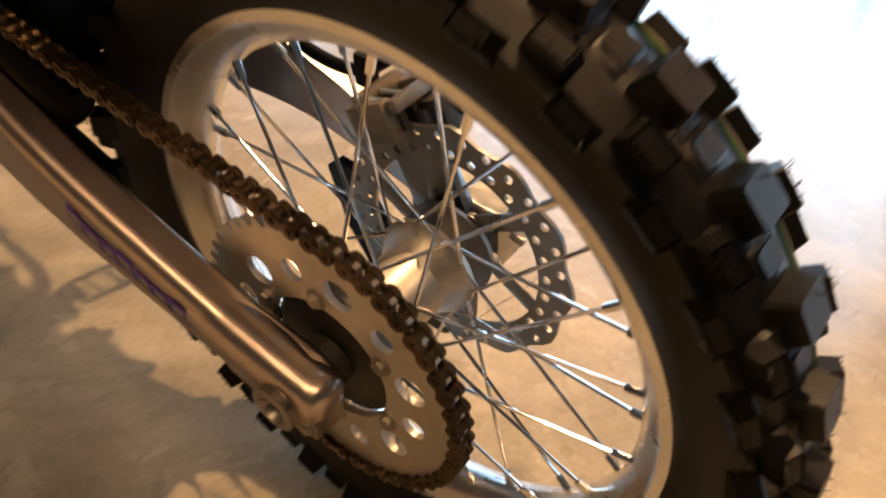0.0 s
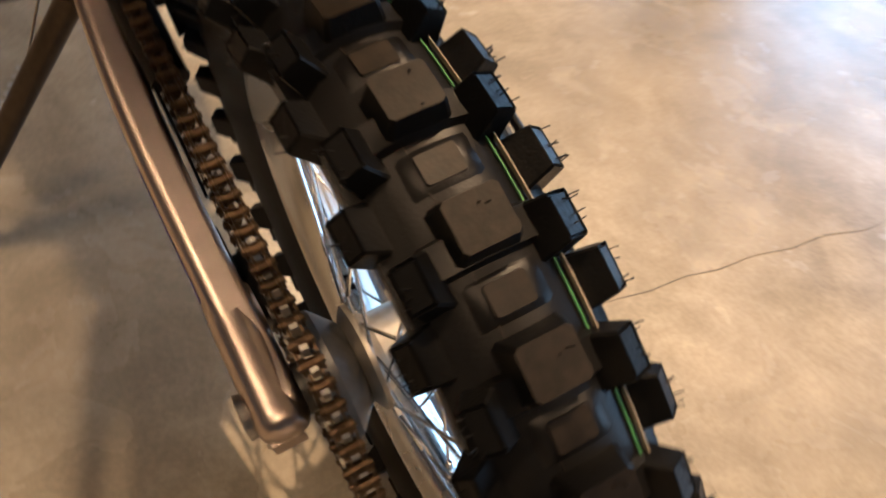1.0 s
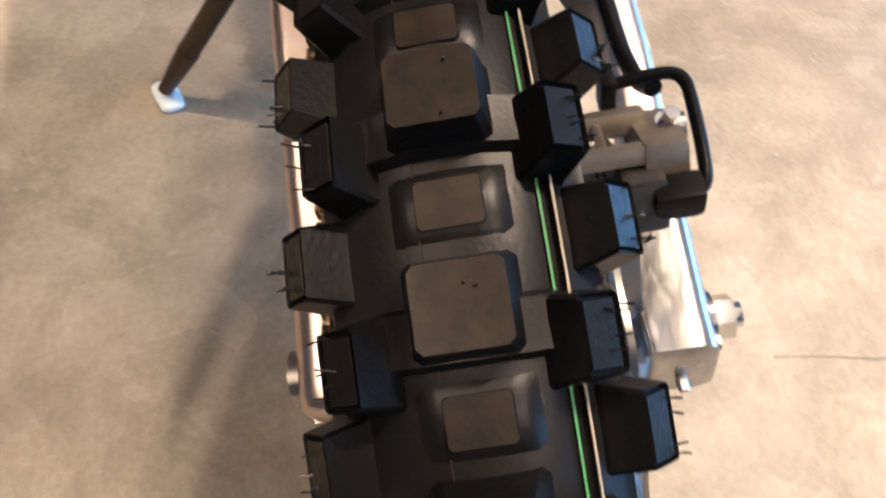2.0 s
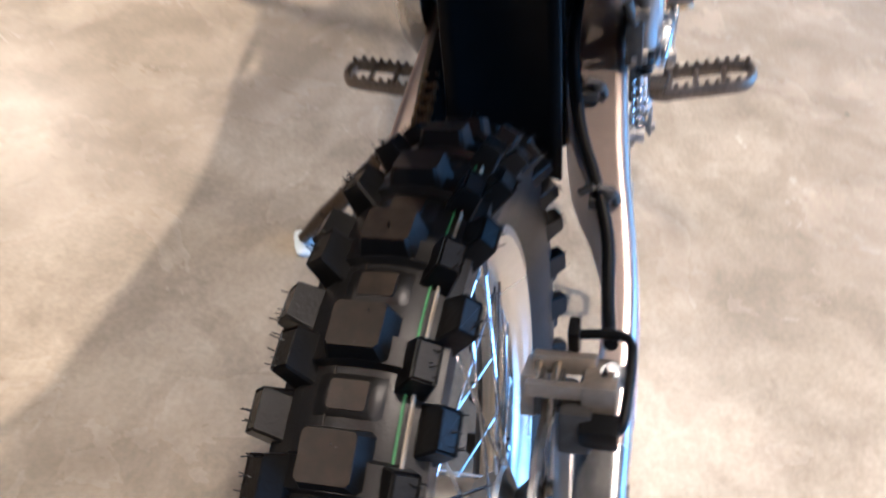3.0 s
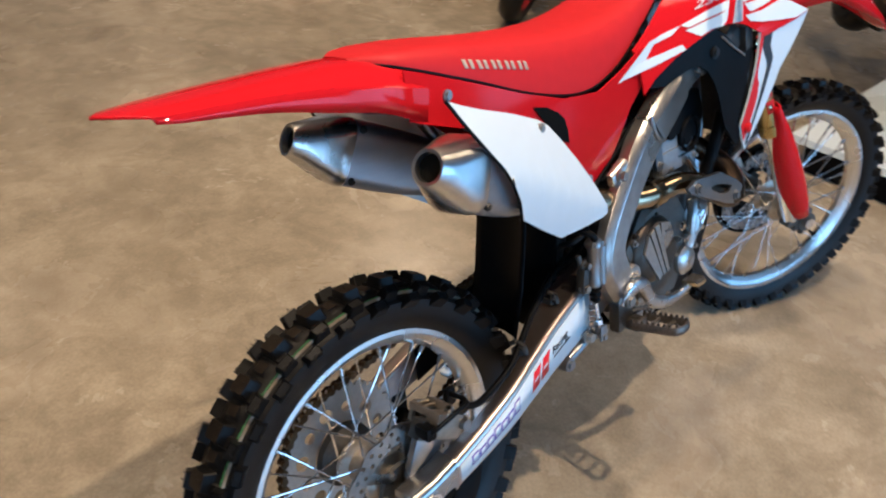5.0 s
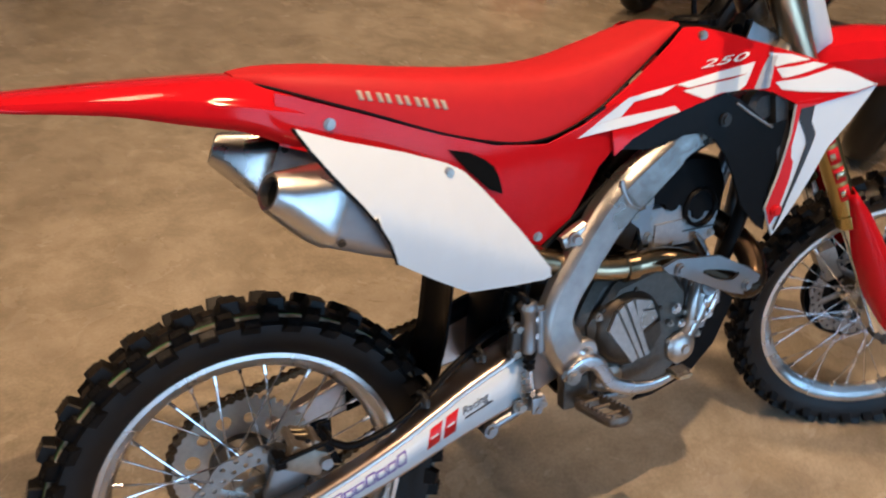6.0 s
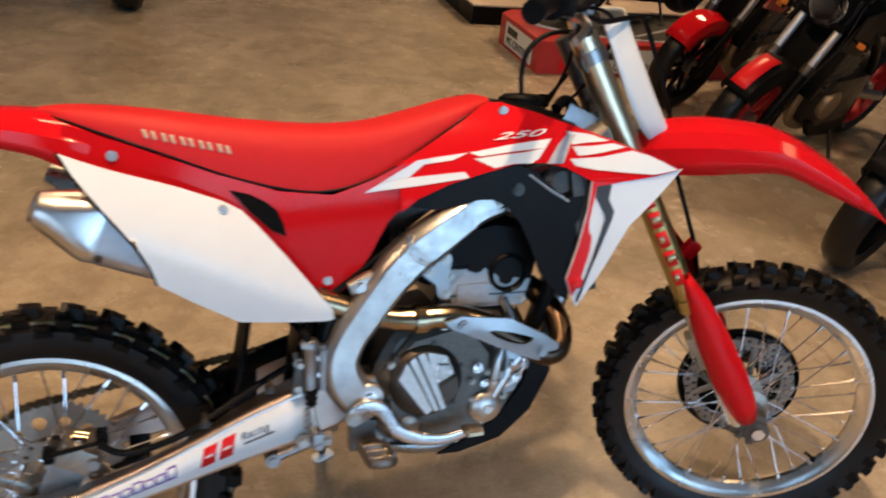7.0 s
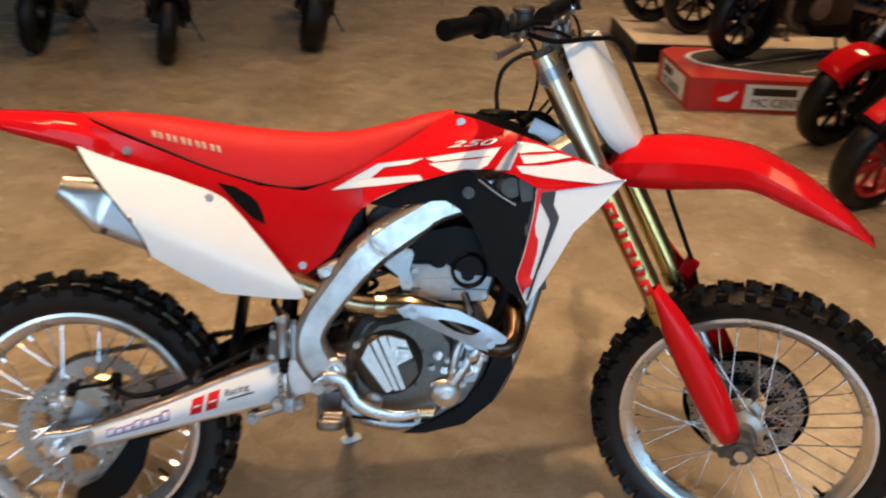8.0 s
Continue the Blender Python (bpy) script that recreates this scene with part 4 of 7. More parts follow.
half = facet_bar([(x, -y, z) for x, y, z in SPAR], SPAR_R, 56)
frame_o = part("frame", join(half, mirrored(half), tube([(1.09, 0, 0.87), (1.03, 0, 1.01)], 0.040, 4, 18)), FRAME_M, bike, "satin aluminium twin-spar frame", angle=22)
for s in (-1, 1):
    part("spar_joint", facet_bar([(0.735, s * 0.1220, 0.829), (0.690, s * 0.1235, 0.800), (0.655, s * 0.1240, 0.776), (0.640, s * 0.1240, 0.764)], [0.0330, 0.0370, 0.0385, 0.0375], 10, s, [(p * 1.0, q - 0.06) for p, q in FACETS]), FRAME_M, frame_o, "cast upper spar lapping over the lower one", angle=22)
    part("weld_bead", tube([(0.622, s * 0.1385, 0.797), (0.624, s * 0.1425, 0.779), (0.630, s * 0.1445, 0.764), (0.640, s * 0.1450, 0.753), (0.656, s * 0.1445, 0.746), (0.668, s * 0.1400, 0.744)], 0.0042, 40, 8, flat=0.8), FRAME_M, frame_o, "raised weld bead on the spar")
    part("subframe_lug", join(facet_bar([(0.566, s * 0.120, 0.716), (0.545, s * 0.119, 0.708), (0.522, s * 0.117, 0.700)], [0.019, 0.017, 0.012], 6, s), bolt((0.540, s * 0.1285, 0.707), 0.0085, 0.010, (0, s, 0))), FRAME_M, frame_o, "bolted subframe lug")
    part("pivot_boss", lathe([(0.012, 0.128), (0.026, 0.128), (0.027, 0.142), (0.024, 0.1455), (0.012, 0.1455)], 30, True, (0.555, 0, 0.502)) if s > 0 else mirrored(lathe([(0.012, 0.128), (0.026, 0.128), (0.027, 0.142), (0.024, 0.1455), (0.012, 0.1455)], 30, True, (0.555, 0, 0.502))), FRAME_M, frame_o, "turned pivot boss")
    part("pivot_bolt", join(rod((0.555, s * 0.128, 0.502), (0.555, s * 0.1475, 0.502), 0.0155, 20), rod((0.555, s * 0.136, 0.502), (0.555, s * 0.153, 0.502), 0.0105, 6)), CHROME, frame_o, "plated swingarm pivot bolt")
    for x, z in ((0.520, 0.640), (0.540, 0.676), (0.790, 0.850), (0.812, 0.842)):
        part("frame_bolt", bolt((x, s * 0.134, z), 0.0062, 0.006, (0, s, 0)), STEEL, frame_o)
    part("engine_hanger", loft([[(px, s * yy, pz) for px, pz in ((0.652, 0.722), (0.674, 0.745), (0.694, 0.756), (0.710, 0.752), (0.713, 0.742), (0.706, 0.710), (0.714, 0.678), (0.708, 0.668), (0.694, 0.666), (0.688, 0.676), (0.683, 0.697), (0.668, 0.708))] for yy in (0.104, 0.112)]), SATIN, frame_o, "aluminium engine hanger plate")
    for px, pz in ((0.699, 0.744), (0.702, 0.678), (0.672, 0.722)):
        part("hanger_bolt", bolt((px, s * 0.113, pz), 0.0062, 0.006, (0, s, 0)), STEEL, frame_o)
    part("subframe_rail", join(tube([(0.545, s * 0.085, 0.700), (0.40, s * 0.080, 0.80), (0.22, s * 0.075, 0.90), (0.05, s * 0.06, 0.955)], 0.012, 16, 10, flat=0.8), tube([(0.53, s * 0.090, 0.660), (0.40, s * 0.085, 0.69), (0.26, s * 0.08, 0.85)], 0.010, 12, 10)), SATIN, frame_o, "aluminium subframe rail")
part("lower_cradle", join(*[tube([(0.555, s * 0.085, 0.43), (0.62, s * 0.075, 0.372), (0.74, s * 0.070, 0.360), (0.86, s * 0.06, 0.40), (0.93, s * 0.045, 0.50), (1.02, s * 0.02, 0.80), (1.07, s * 0.01, 0.93)], 0.017, 30, 10) for s in (-1, 1)]), SATIN, frame_o, "aluminium cradle tubes")
part("skid_plate", loft([[(x, y, z + 0.010 * (abs(y) / 0.09) ** 2 * 3) for y in (-0.096, -0.09, -0.05, 0, 0.05, 0.09, 0.096)] + [(x, y, z - 0.006 + 0.010 * (abs(y) / 0.09) ** 2 * 3) for y in (0.096, 0.09, 0.05, 0, -0.05, -0.09, -0.096)]
                         for x, z in ((0.590, 0.352), (0.66, 0.345), (0.745, 0.346), (0.82, 0.366), (0.885, 0.420), (0.925, 0.495), (0.935, 0.545))]), BLACK, frame_o, "black plastic skid plate")
for s in (-1, 1):
    part("skid_plate_side", loft([[(x, s * yy, z) for x, z in ((0.70, 0.348), (0.745, 0.348), (0.83, 0.370), (0.89, 0.422), (0.93, 0.50), (0.925, 0.56), (0.895, 0.55), (0.872, 0.48), (0.825, 0.415), (0.755, 0.372))] for yy in (0.093, 0.099)]), BLACK, frame_o, "black plastic skid plate wing")

# ---------------------------------------------------------------- engine
CASE = [(0.560, 0.440), (0.575, 0.540), (0.610, 0.600), (0.680, 0.625), (0.760, 0.640), (0.850, 0.635), (0.885, 0.570), (0.875, 0.480), (0.840, 0.415), (0.770, 0.372), (0.660, 0.366), (0.590, 0.392)]


def prism(outline, y0, y1, chamfer=0.008):
    cx, cz = sum(p[0] for p in outline) / len(outline), sum(p[1] for p in outline) / len(outline)
    def ring(y, k):
        return [(cx + (x - cx) * k, y, cz + (z - cz) * k) for x, z in outline]
    k = 1 - chamfer / 0.12
    d = chamfer if y1 > y0 else -chamfer
    return loft([ring(y0, k), ring(y0 + d, 1), ring(y1 - d, 1), ring(y1, k)])


engine = part("engine", join(prism(CASE, -0.098, 0.098, 0.012), prism([(0.60, 0.40), (0.585, 0.53), (0.64, 0.60), (0.75, 0.625), (0.80, 0.56), (0.81, 0.45), (0.76, 0.385), (0.66, 0.378)], -0.116, -0.09, 0.010),
                             prism([(0.58, 0.42), (0.58, 0.56), (0.66, 0.61), (0.78, 0.60), (0.83, 0.50), (0.78, 0.39), (0.66, 0.375)], 0.09, 0.120, 0.012)), CAST, bike, "cast aluminium four-stroke engine")
CX, CZ = 0.667, 0.513
part("clutch_cover", join(lathe([(0.070, -0.100), (0.072, -0.114), (0.069, -0.121), (0.064, -0.124), (0.060, -0.129), (0.045, -0.133), (0.0, -0.135)], 56, False, (CX, 0, CZ)),
                          *[bolt((CX + 0.074 * math.cos(a), -0.114, CZ + 0.074 * math.sin(a)), 0.0042, 0.006) for a in [radians(20 + 60 * k) for k in range(6)]]), DARK_CAST, engine, "dark round clutch cover")
# flat bare facets on the cover, parted by dark grooves
for facet in ([(0.610, 0.527), (0.625, 0.561), (0.677, 0.460), (0.665, 0.452)], [(0.630, 0.562), (0.640, 0.571), (0.690, 0.459), (0.681, 0.457)], [(0.645, 0.573), (0.659, 0.577), (0.703, 0.462), (0.694, 0.459)],
              [(0.664, 0.577), (0.701, 0.567), (0.717, 0.531), (0.681, 0.511), (0.672, 0.542)]):
    part("cover_rib", prism(facet, -0.1280, -0.1362, 0.0022), FACET_M, engine, "bare aluminium facet on the cover")
part("cover_rib", prism([(0.686, 0.503), (0.722, 0.524), (0.728, 0.496), (0.706, 0.466)], -0.1270, -0.1345, 0.0022), DARK_CAST, engine)
part("maker_plate", box((0.024, 0.0012, 0.0035), 0.0004, Matrix.Translation((0.694, -0.1364, 0.551)) @ Matrix.Rotation(radians(8), 4, "Y")), INK, engine)
part("cylinder", join(prism([(0.700, 0.640), (0.700, 0.690), (0.704, 0.722), (0.878, 0.722), (0.884, 0.690), (0.868, 0.640)], -0.095, 0.095, 0.010),
                      prism([(0.728, 0.650), (0.730, 0.690), (0.792, 0.692), (0.795, 0.652)], -0.0985, -0.09, 0.004)), CYL_M, engine, "bare aluminium cylinder and head")
for x, z in ((0.716, 0.655), (0.716, 0.706), (0.862, 0.655), (0.770, 0.650), (0.800, 0.690)):
    part("head_bolt", bolt((x, -0.0965, z), 0.0048, 0.006), STEEL, engine)
part("head_seam", box((0.172, 0.004, 0.0025), 0.0008, Matrix.Translation((0.785, -0.0955, 0.668))), DARK_STEEL, engine)
part("cam_cover", prism([(0.699, 0.730), (0.706, 0.765), (0.735, 0.792), (0.800, 0.806), (0.868, 0.795), (0.888, 0.745), (0.880, 0.694), (0.842, 0.698), (0.838, 0.688), (0.826, 0.684), (0.815, 0.690), (0.812, 0.702), (0.792, 0.714), (0.780, 0.722), (0.774, 0.714), (0.762, 0.711), (0.750, 0.716), (0.745, 0.727)], -0.1005, 0.090, 0.006), BLACK, engine, "black cam cover with a notched edge")
part("cam_plug", lathe([(0.030, -0.096), (0.037, -0.096), (0.038, -0.104), (0.034, -0.108), (0.030, -0.104)], 40, True, (0.828, 0, 0.710)), BLACK, engine, "round black ring on the head")
part("water_pump", join(lathe([(0.030, -0.10), (0.032, -0.124), (0.024, -0.132), (0.009, -0.134), (0.008, -0.139), (0, -0.139)], 28, False, (0.787, 0, 0.450)), tube([(0.80, -0.118, 0.47), (0.83, -0.118, 0.52), (0.84, -0.105, 0.575)], 0.013, 12, 10),
                        *[bolt((0.787 + 0.030 * math.cos(a), -0.118, 0.450 + 0.030 * math.sin(a)), 0.0045, 0.006) for a in (0.8, 2.6, 4.6)]), FACET_M, engine, "cast aluminium water pump")
for x, z, r in ((0.768, 0.532, 0.010), (0.783, 0.500, 0.008), (0.757, 0.505, 0.006), (0.846, 0.505, 0.009), (0.822, 0.470, 0.007)):
    part("fitting", join(rod((x, -0.100, z), (x, -0.124, z), r, 14), bolt((x, -0.124, z), r * 0.7, 0.006)), CHROME if r > 0.0075 else STEEL, engine, "bright plated fitting")
part("pump_elbow", join(tube([(0.796, -0.118, 0.478), (0.800, -0.126, 0.505), (0.806, -0.126, 0.545), (0.818, -0.118, 0.572)], [0.011, 0.010, 0.010, 0.011], 14, 14), lathe([(0.0105, 0.500), (0.0130, 0.500), (0.0130, 0.508), (0.0105, 0.508)], 18, True, (0.801, -0.126, 0), "z")), FACET_M, engine, "cast pump outlet elbow")
part("hose_clamp", tube([(0.834, -0.116, 0.520), (0.842, -0.120, 0.536), (0.852, -0.120, 0.552)], [0.013, 0.0145, 0.013], 8, 14), ALU, engine, "bare metal hose clamp")
for x, z in ((0.606, 0.42), (0.60, 0.55), (0.66, 0.385), (0.73, 0.388), (0.79, 0.52), (0.81, 0.57), (0.77, 0.615), (0.70, 0.618)):
    part("case_bolt", bolt((x, -0.118, z), 0.0052, 0.007), STEEL, engine)
part("front_case", join(prism([(0.795, 0.46), (0.80, 0.60), (0.86, 0.60), (0.872, 0.53), (0.85, 0.47)], -0.112, -0.09, 0.006), rod((0.835, -0.10, 0.56), (0.835, -0.135, 0.565), 0.016, 14), rod((0.815, -0.10, 0.51), (0.815, -0.128, 0.51), 0.012, 12), box((0.03, 0.02, 0.05), 0.005, Matrix.Translation((0.858, -0.115, 0.545)))), SATIN, engine, "bare cast fittings beside the pump")
part("case_cover_plug", join(lathe([(0.020, -0.10), (0.021, -0.119), (0.014, -0.123), (0, -0.123)], 20, False, (0.635, 0, 0.425))), STEEL, engine, "small round case plug")
part("oil_line", join(tube([(0.835, -0.11, 0.60), (0.86, -0.125, 0.545), (0.845, -0.12, 0.50), (0.82, -0.115, 0.485)], 0.0055, 16, 8), tube([(0.82, -0.10, 0.66), (0.835, -0.118, 0.62), (0.83, -0.118, 0.585)], 0.008, 12, 8)), CHROME, engine, "small metal pipes beside the pump")
part("water_hose", tube([(0.845, -0.10, 0.575), (0.885, -0.105, 0.60), (0.905, -0.12, 0.68), (0.91, -0.13, 0.74)], 0.014, 20, 12), BLACK, engine, "black rubber water hose")
part("intake_hose", tube([(0.69, -0.06, 0.70), (0.64, -0.07, 0.72), (0.60, -0.06, 0.70)], 0.020, 14, 12), BLACK, engine)
part("breather_hose", tube([(0.62, -0.095, 0.80), (0.66, -0.10, 0.755), (0.70, -0.095, 0.70), (0.68, -0.1, 0.65)], 0.006, 20, 8), BLACK, engine)
part("throttle_body", join(lathe([(0.030, 0.60), (0.033, 0.63), (0.027, 0.66), (0.030, 0.70), (0.024, 0.72)], 24, False, (0, -0.02, 0.725), "x"), box((0.05, 0.12, 0.05), 0.008, Matrix.Translation((0.63, -0.04, 0.74)))), DARK_STEEL, engine, "dark throttle body")
part("airbox", join(box((0.22, 0.15, 0.18), 0.03, Matrix.Translation((0.50, 0, 0.80))), box((0.12, 0.13, 0.10), 0.02, Matrix.Translation((0.56, 0, 0.68)))), BLACK, bike, "black plastic airbox")
# rear shock between the spars
coil = [(0.475 + 0.0125 * k * 0.28 + 0.036 * math.cos(k * 0.7) * 0.95, 0.036 * math.sin(k * 0.7), 0.50 + k * 0.0042) for k in range(64)]
part("rear_shock", join(tube(coil, 0.0062, 190, 8), tube([(0.475, 0, 0.46), (0.70 * 0.81, 0, 0.80)], 0.022, 4, 14), lathe([(0.0, -0.03), (0.03, -0.03), (0.03, 0.03), (0.0, 0.03)], 16, False, (0.47, 0, 0.46))), DARK_STEEL, bike, "dark rear shock with a coil spring")

# ---------------------------------------------------------------- exhaust
part("exhaust_header", tube([(0.850, -0.03, 0.690), (0.896, -0.075, 0.664), (0.922, -0.128, 0.622), (0.914, -0.160, 0.580), (0.882, -0.166, 0.568), (0.825, -0.158, 0.598), (0.77, -0.150, 0.628)], 0.0235, 40, 14), BROWN_PIPE, bike, "heat-browned exhaust header")
part("mid_pipe", join(tube([(0.775, -0.150, 0.626), (0.71, -0.143, 0.645), (0.62, -0.125, 0.640), (0.54, -0.105, 0.655), (0.44, -0.11, 0.69), (0.34, -0.12, 0.715)], 0.0225, 30, 14), lathe([(0.0228, 0.635), (0.028, 0.637), (0.028, 0.660), (0.0228, 0.662)], 24, True, (0, -0.128, 0.640), "x")), TITAN, bike, "gold-tinted exhaust mid pipe")
OUT = [(0.680, 0.648), (0.708, 0.658), (0.800, 0.649), (0.870, 0.614), (0.903, 0.592), (0.897, 0.568), (0.873, 0.560), (0.833, 0.573), (0.765, 0.603), (0.715, 0.626), (0.690, 0.636)]
INN = [(0.762, 0.628), (0.772, 0.6295), (0.800, 0.6245), (0.830, 0.616), (0.848, 0.609), (0.846, 0.604), (0.833, 0.598), (0.816, 0.600), (0.798, 0.605), (0.775, 0.617), (0.764, 0.624)]
rings = [[(x, y + 0.03 * abs(x - 0.81), z) for x, z in pts] for pts, y in ((INN, -0.190), (OUT, -0.188), (OUT, -0.181), (INN, -0.184), (INN, -0.190))]
part("heat_shield", join(loft(rings, True, False), *[bolt((x, -0.189, z), 0.0075, 0.006) for x, z in ((0.713, 0.640), (0.868, 0.581))]), SATIN, bike, "slotted aluminium heat shield")


def muffler(s):
    """Six-sided brushed can with a round turned end cap and a dark plug for the outlet's shade."""
    tip = Vector((0.038, -0.162, 0.870)) if s < 0 else Vector((0.024, 0.132, 0.873))
    fore = Vector((0.370, s * (0.074 if s < 0 else 0.066), 0.722))
    d = (fore - tip).normalized()
    side_v = d.cross(Vector((0, 0, 1))).normalized()
    up_v = side_v.cross(d)

    def ring(dist, ry, rz, corner):
        """An oval to boxy outline: corner 1 is round, smaller is boxier."""
        out, cr = [], corner * ry
        for k in range(32):
            a = 2 * math.pi * (k + 0.5) / 32
            c, q = math.cos(a), math.sin(a)
            y = math.copysign(ry - cr, c) + cr * c
            z = math.copysign(rz - cr, q) + cr * q if corner < 1 else rz * q
            out.append(tip + d * dist + side_v * y + up_v * z)
        return out
    can = part("muffler", loft([ring(0.087, 0.0445, 0.0525, 0.58), ring(0.089, 0.0465, 0.0545, 0.60), ring(0.16, 0.0440, 0.0540, 0.55), ring(0.22, 0.0395, 0.0520, 0.55), ring(0.285, 0.034, 0.045, 0.6), ring(0.345, 0.026, 0.028, 1)]), MUFFLER, bike, "brushed metal muffler can", angle=30)
    part("end_cap", loft([ring(0.092, 0.0475, 0.0555, 0.60), ring(0.086, 0.0482, 0.0562, 0.62), ring(0.072, 0.0465, 0.0535, 0.72), ring(0.046, 0.0400, 0.0445, 0.88), ring(0.022, 0.0325, 0.0350, 1), ring(0.004, 0.0262, 0.0276, 1), ring(0.0, 0.0240, 0.0250, 1), ring(0.001, 0.0196, 0.0202, 1), ring(0.05, 0.0186, 0.0192, 1)], True, False), CAP_M, can, "turned metal end cap", angle=30)
    # dark plug gives the outlet its inner shade
    part("outlet", loft([ring(0.012, 0.0194, 0.0199, 1), ring(0.10, 0.0190, 0.0195, 1)]), HOLE_SHADE, can, "dark plug drawn as the outlet's shaded inside")
    for a in (-148, -32, 32, 148):
        if s < 0 and a in (32, 148):
            continue
        c, q = math.cos(radians(a)), math.sin(radians(a))
        p = tip + d * 0.102 + side_v * (0.0470 * math.copysign(abs(c) ** 0.45, c)) + up_v * (0.0550 * math.copysign(abs(q) ** 0.45, q))
        out = (side_v * c + up_v * q).normalized()
        part("can_bolt", join(rod(p - out * 0.004, p + out * 0.0035, 0.0058, 12), rod(p, p + out * 0.0055, 0.0034, 6)), DARK_STEEL, can)
    part("can_band", loft([ring(0.284, 0.0345, 0.0455, 0.6), ring(0.285, 0.0360, 0.047, 0.6), ring(0.299, 0.0335, 0.044, 0.65), ring(0.300, 0.032, 0.042, 0.65)], True, False), STEEL, can)


muffler(-1)
muffler(1)

# ---------------------------------------------------------------- bodywork
SEAT_TOP = [(0.036, 0, 1.0035), (0.075, 0, 1.0055), (0.13, 0, 1.004), (0.211, 0, 0.998), (0.347, 0, 0.983), (0.473, 0, 0.975), (0.577, 0, 0.980), (0.67, 0, 1.002), (0.735, 0, 1.021), (0.79, 0, 1.032)]
SEAT_LOW = [(0.036, 0.030, 0.9985), (0.075, 0.066, 0.990), (0.13, 0.084, 0.972), (0.211, 0.096, 0.944), (0.347, 0.104, 0.896), (0.473, 0.103, 0.874), (0.577, 0.099, 0.900), (0.67, 0.090, 0.956), (0.735, 0.080, 0.998), (0.79, 0.060, 1.026)]
st, sl = spline(SEAT_TOP, 40), spline(SEAT_LOW, 40)
secs = []
for a, b in zip(st, sl):
    x, w, h = a.x, b.y, a.z - b.z
    right = [(w, b.z), (w * 1.0, b.z + 0.10 * h), (w * 0.95, b.z + 0.55 * h), (w * 0.86, b.z + 0.84 * h), (w * 0.72, b.z + 0.965 * h), (w * 0.40, b.z + 1.0 * h), (0, b.z + 1.015 * h)]
    secs.append([(x, -y, z) for y, z in right] + [(x, y, z) for y, z in reversed(right[:-1])])
SEAT_GEO = loft(secs)
part("seat", SEAT_GEO, SEAT_RED, bike, "matt red gripper seat", angle=50)
# dark strips painted as the shadow line below the seat's edge
part("seat_edge_shade", tube([(p.x, -p.y - 0.0003, p.z - 0.002) for p in sl], 0.0022, 60, 8), BLACK, bike, "dark strip painted as shade under the seat edge")
part("seat_edge_shade", tube([(p.x, p.y + 0.0003, p.z - 0.002) for p in sl], 0.0022, 60, 8), BLACK, bike)
# pale print on the seat's flank: plain upright bars in place of lettering


seat_tree = BVHTree.FromPolygons([Vector(v) for v in SEAT_GEO[0]], SEAT_GEO[1])
for k in range(10):
    x0 = 0.193 + (k // 2) * 0.0285 + (k % 2) * 0.0125
    rows_ = []
    for i in range(3):
        x = x0 + 0.0072 * i / 2
        row = []
        for g in (0, 0.25, 0.5, 0.75, 1):
            z = 0.970 - (x - 0.193) * 0.20 - 0.0070 + 0.014 * g
            hit_at, nrm = seat_tree.ray_cast(Vector((x + 0.004 * (0.5 - g), -0.4, z)), Vector((0, 1, 0)))[:2]
            row.append(hit_at + Vector((0, -0.0010, 0.0004)))
        rows_.append(row)
    mk = part("seat_print", loft(rows_, False, False), CREAM, bike, "pale plain bars printed on the seat" if k == 0 else "")
    mk.modifiers.new("thickness", "SOLIDIFY").thickness = 0.0006

# rear fender: an arched shell narrowing to the tail
FEND = [(-0.312, 0.050, 0.998, 0.992, 0.987, 0.050), (-0.27, 0.056, 1.000, 0.991, 0.983, 0.034), (-0.20, 0.064, 1.001, 0.990, 0.978, 0.017), (-0.12, 0.072, 1.002, 0.987, 0.969, 0.005),
        (-0.04, 0.082, 1.002, 0.981, 0.952, 0), (0.03, 0.0915, 1.000, 0.972, 0.937, 0), (0.075, 0.0962, 0.994, 0.963, 0.918, 0), (0.11, 0.0955, 0.988, 0.956, 0.906, 0), (0.15, 0.094, 0.975, 0.945, 0.895, 0)]
secs = []
for x, w, zt, zc, zl, cut in FEND:
    prof = [(w * 1.015, zl), (w * 1.01, zl + (zc - zl) * 0.5), (w, zc - 0.003), (w * 0.975, zc + 0.001), (w * 0.80, zc + (zt - zc) * 0.52), (w * 0.5, zc + (zt - zc) * 0.88), (0, zt)]
    secs.append([(x + cut * (y / w) ** 1.5, -y, z) for y, z in prof] + [(x + cut * (y / w) ** 1.5, y, z) for y, z in reversed(prof[:-1])])
cols = [spline([s[k] for s in secs], 30) for k in range(len(secs[0]))]
dense = [[c[i] for c in cols] for i in range(31)]
fen = part("rear_fender", loft(dense, False, False), RED, bike, "glossy red rear fender", angle=24)
mod = fen.modifiers.new("thickness", "SOLIDIFY")
mod.thickness, mod.offset = 0.003, 1
part("fender_tray", loft([[(x, -w * 0.9, z - 0.012), (x, -w * 0.5, z - 0.03), (x, w * 0.5, z - 0.03), (x, w * 0.9, z - 0.012)] for x, w, z in ((-0.05, 0.075, 0.985), (0.05, 0.09, 0.955), (0.16, 0.085, 0.93), (0.28, 0.08, 0.88))], True), BLACK, bike, "black plastic under-tray")

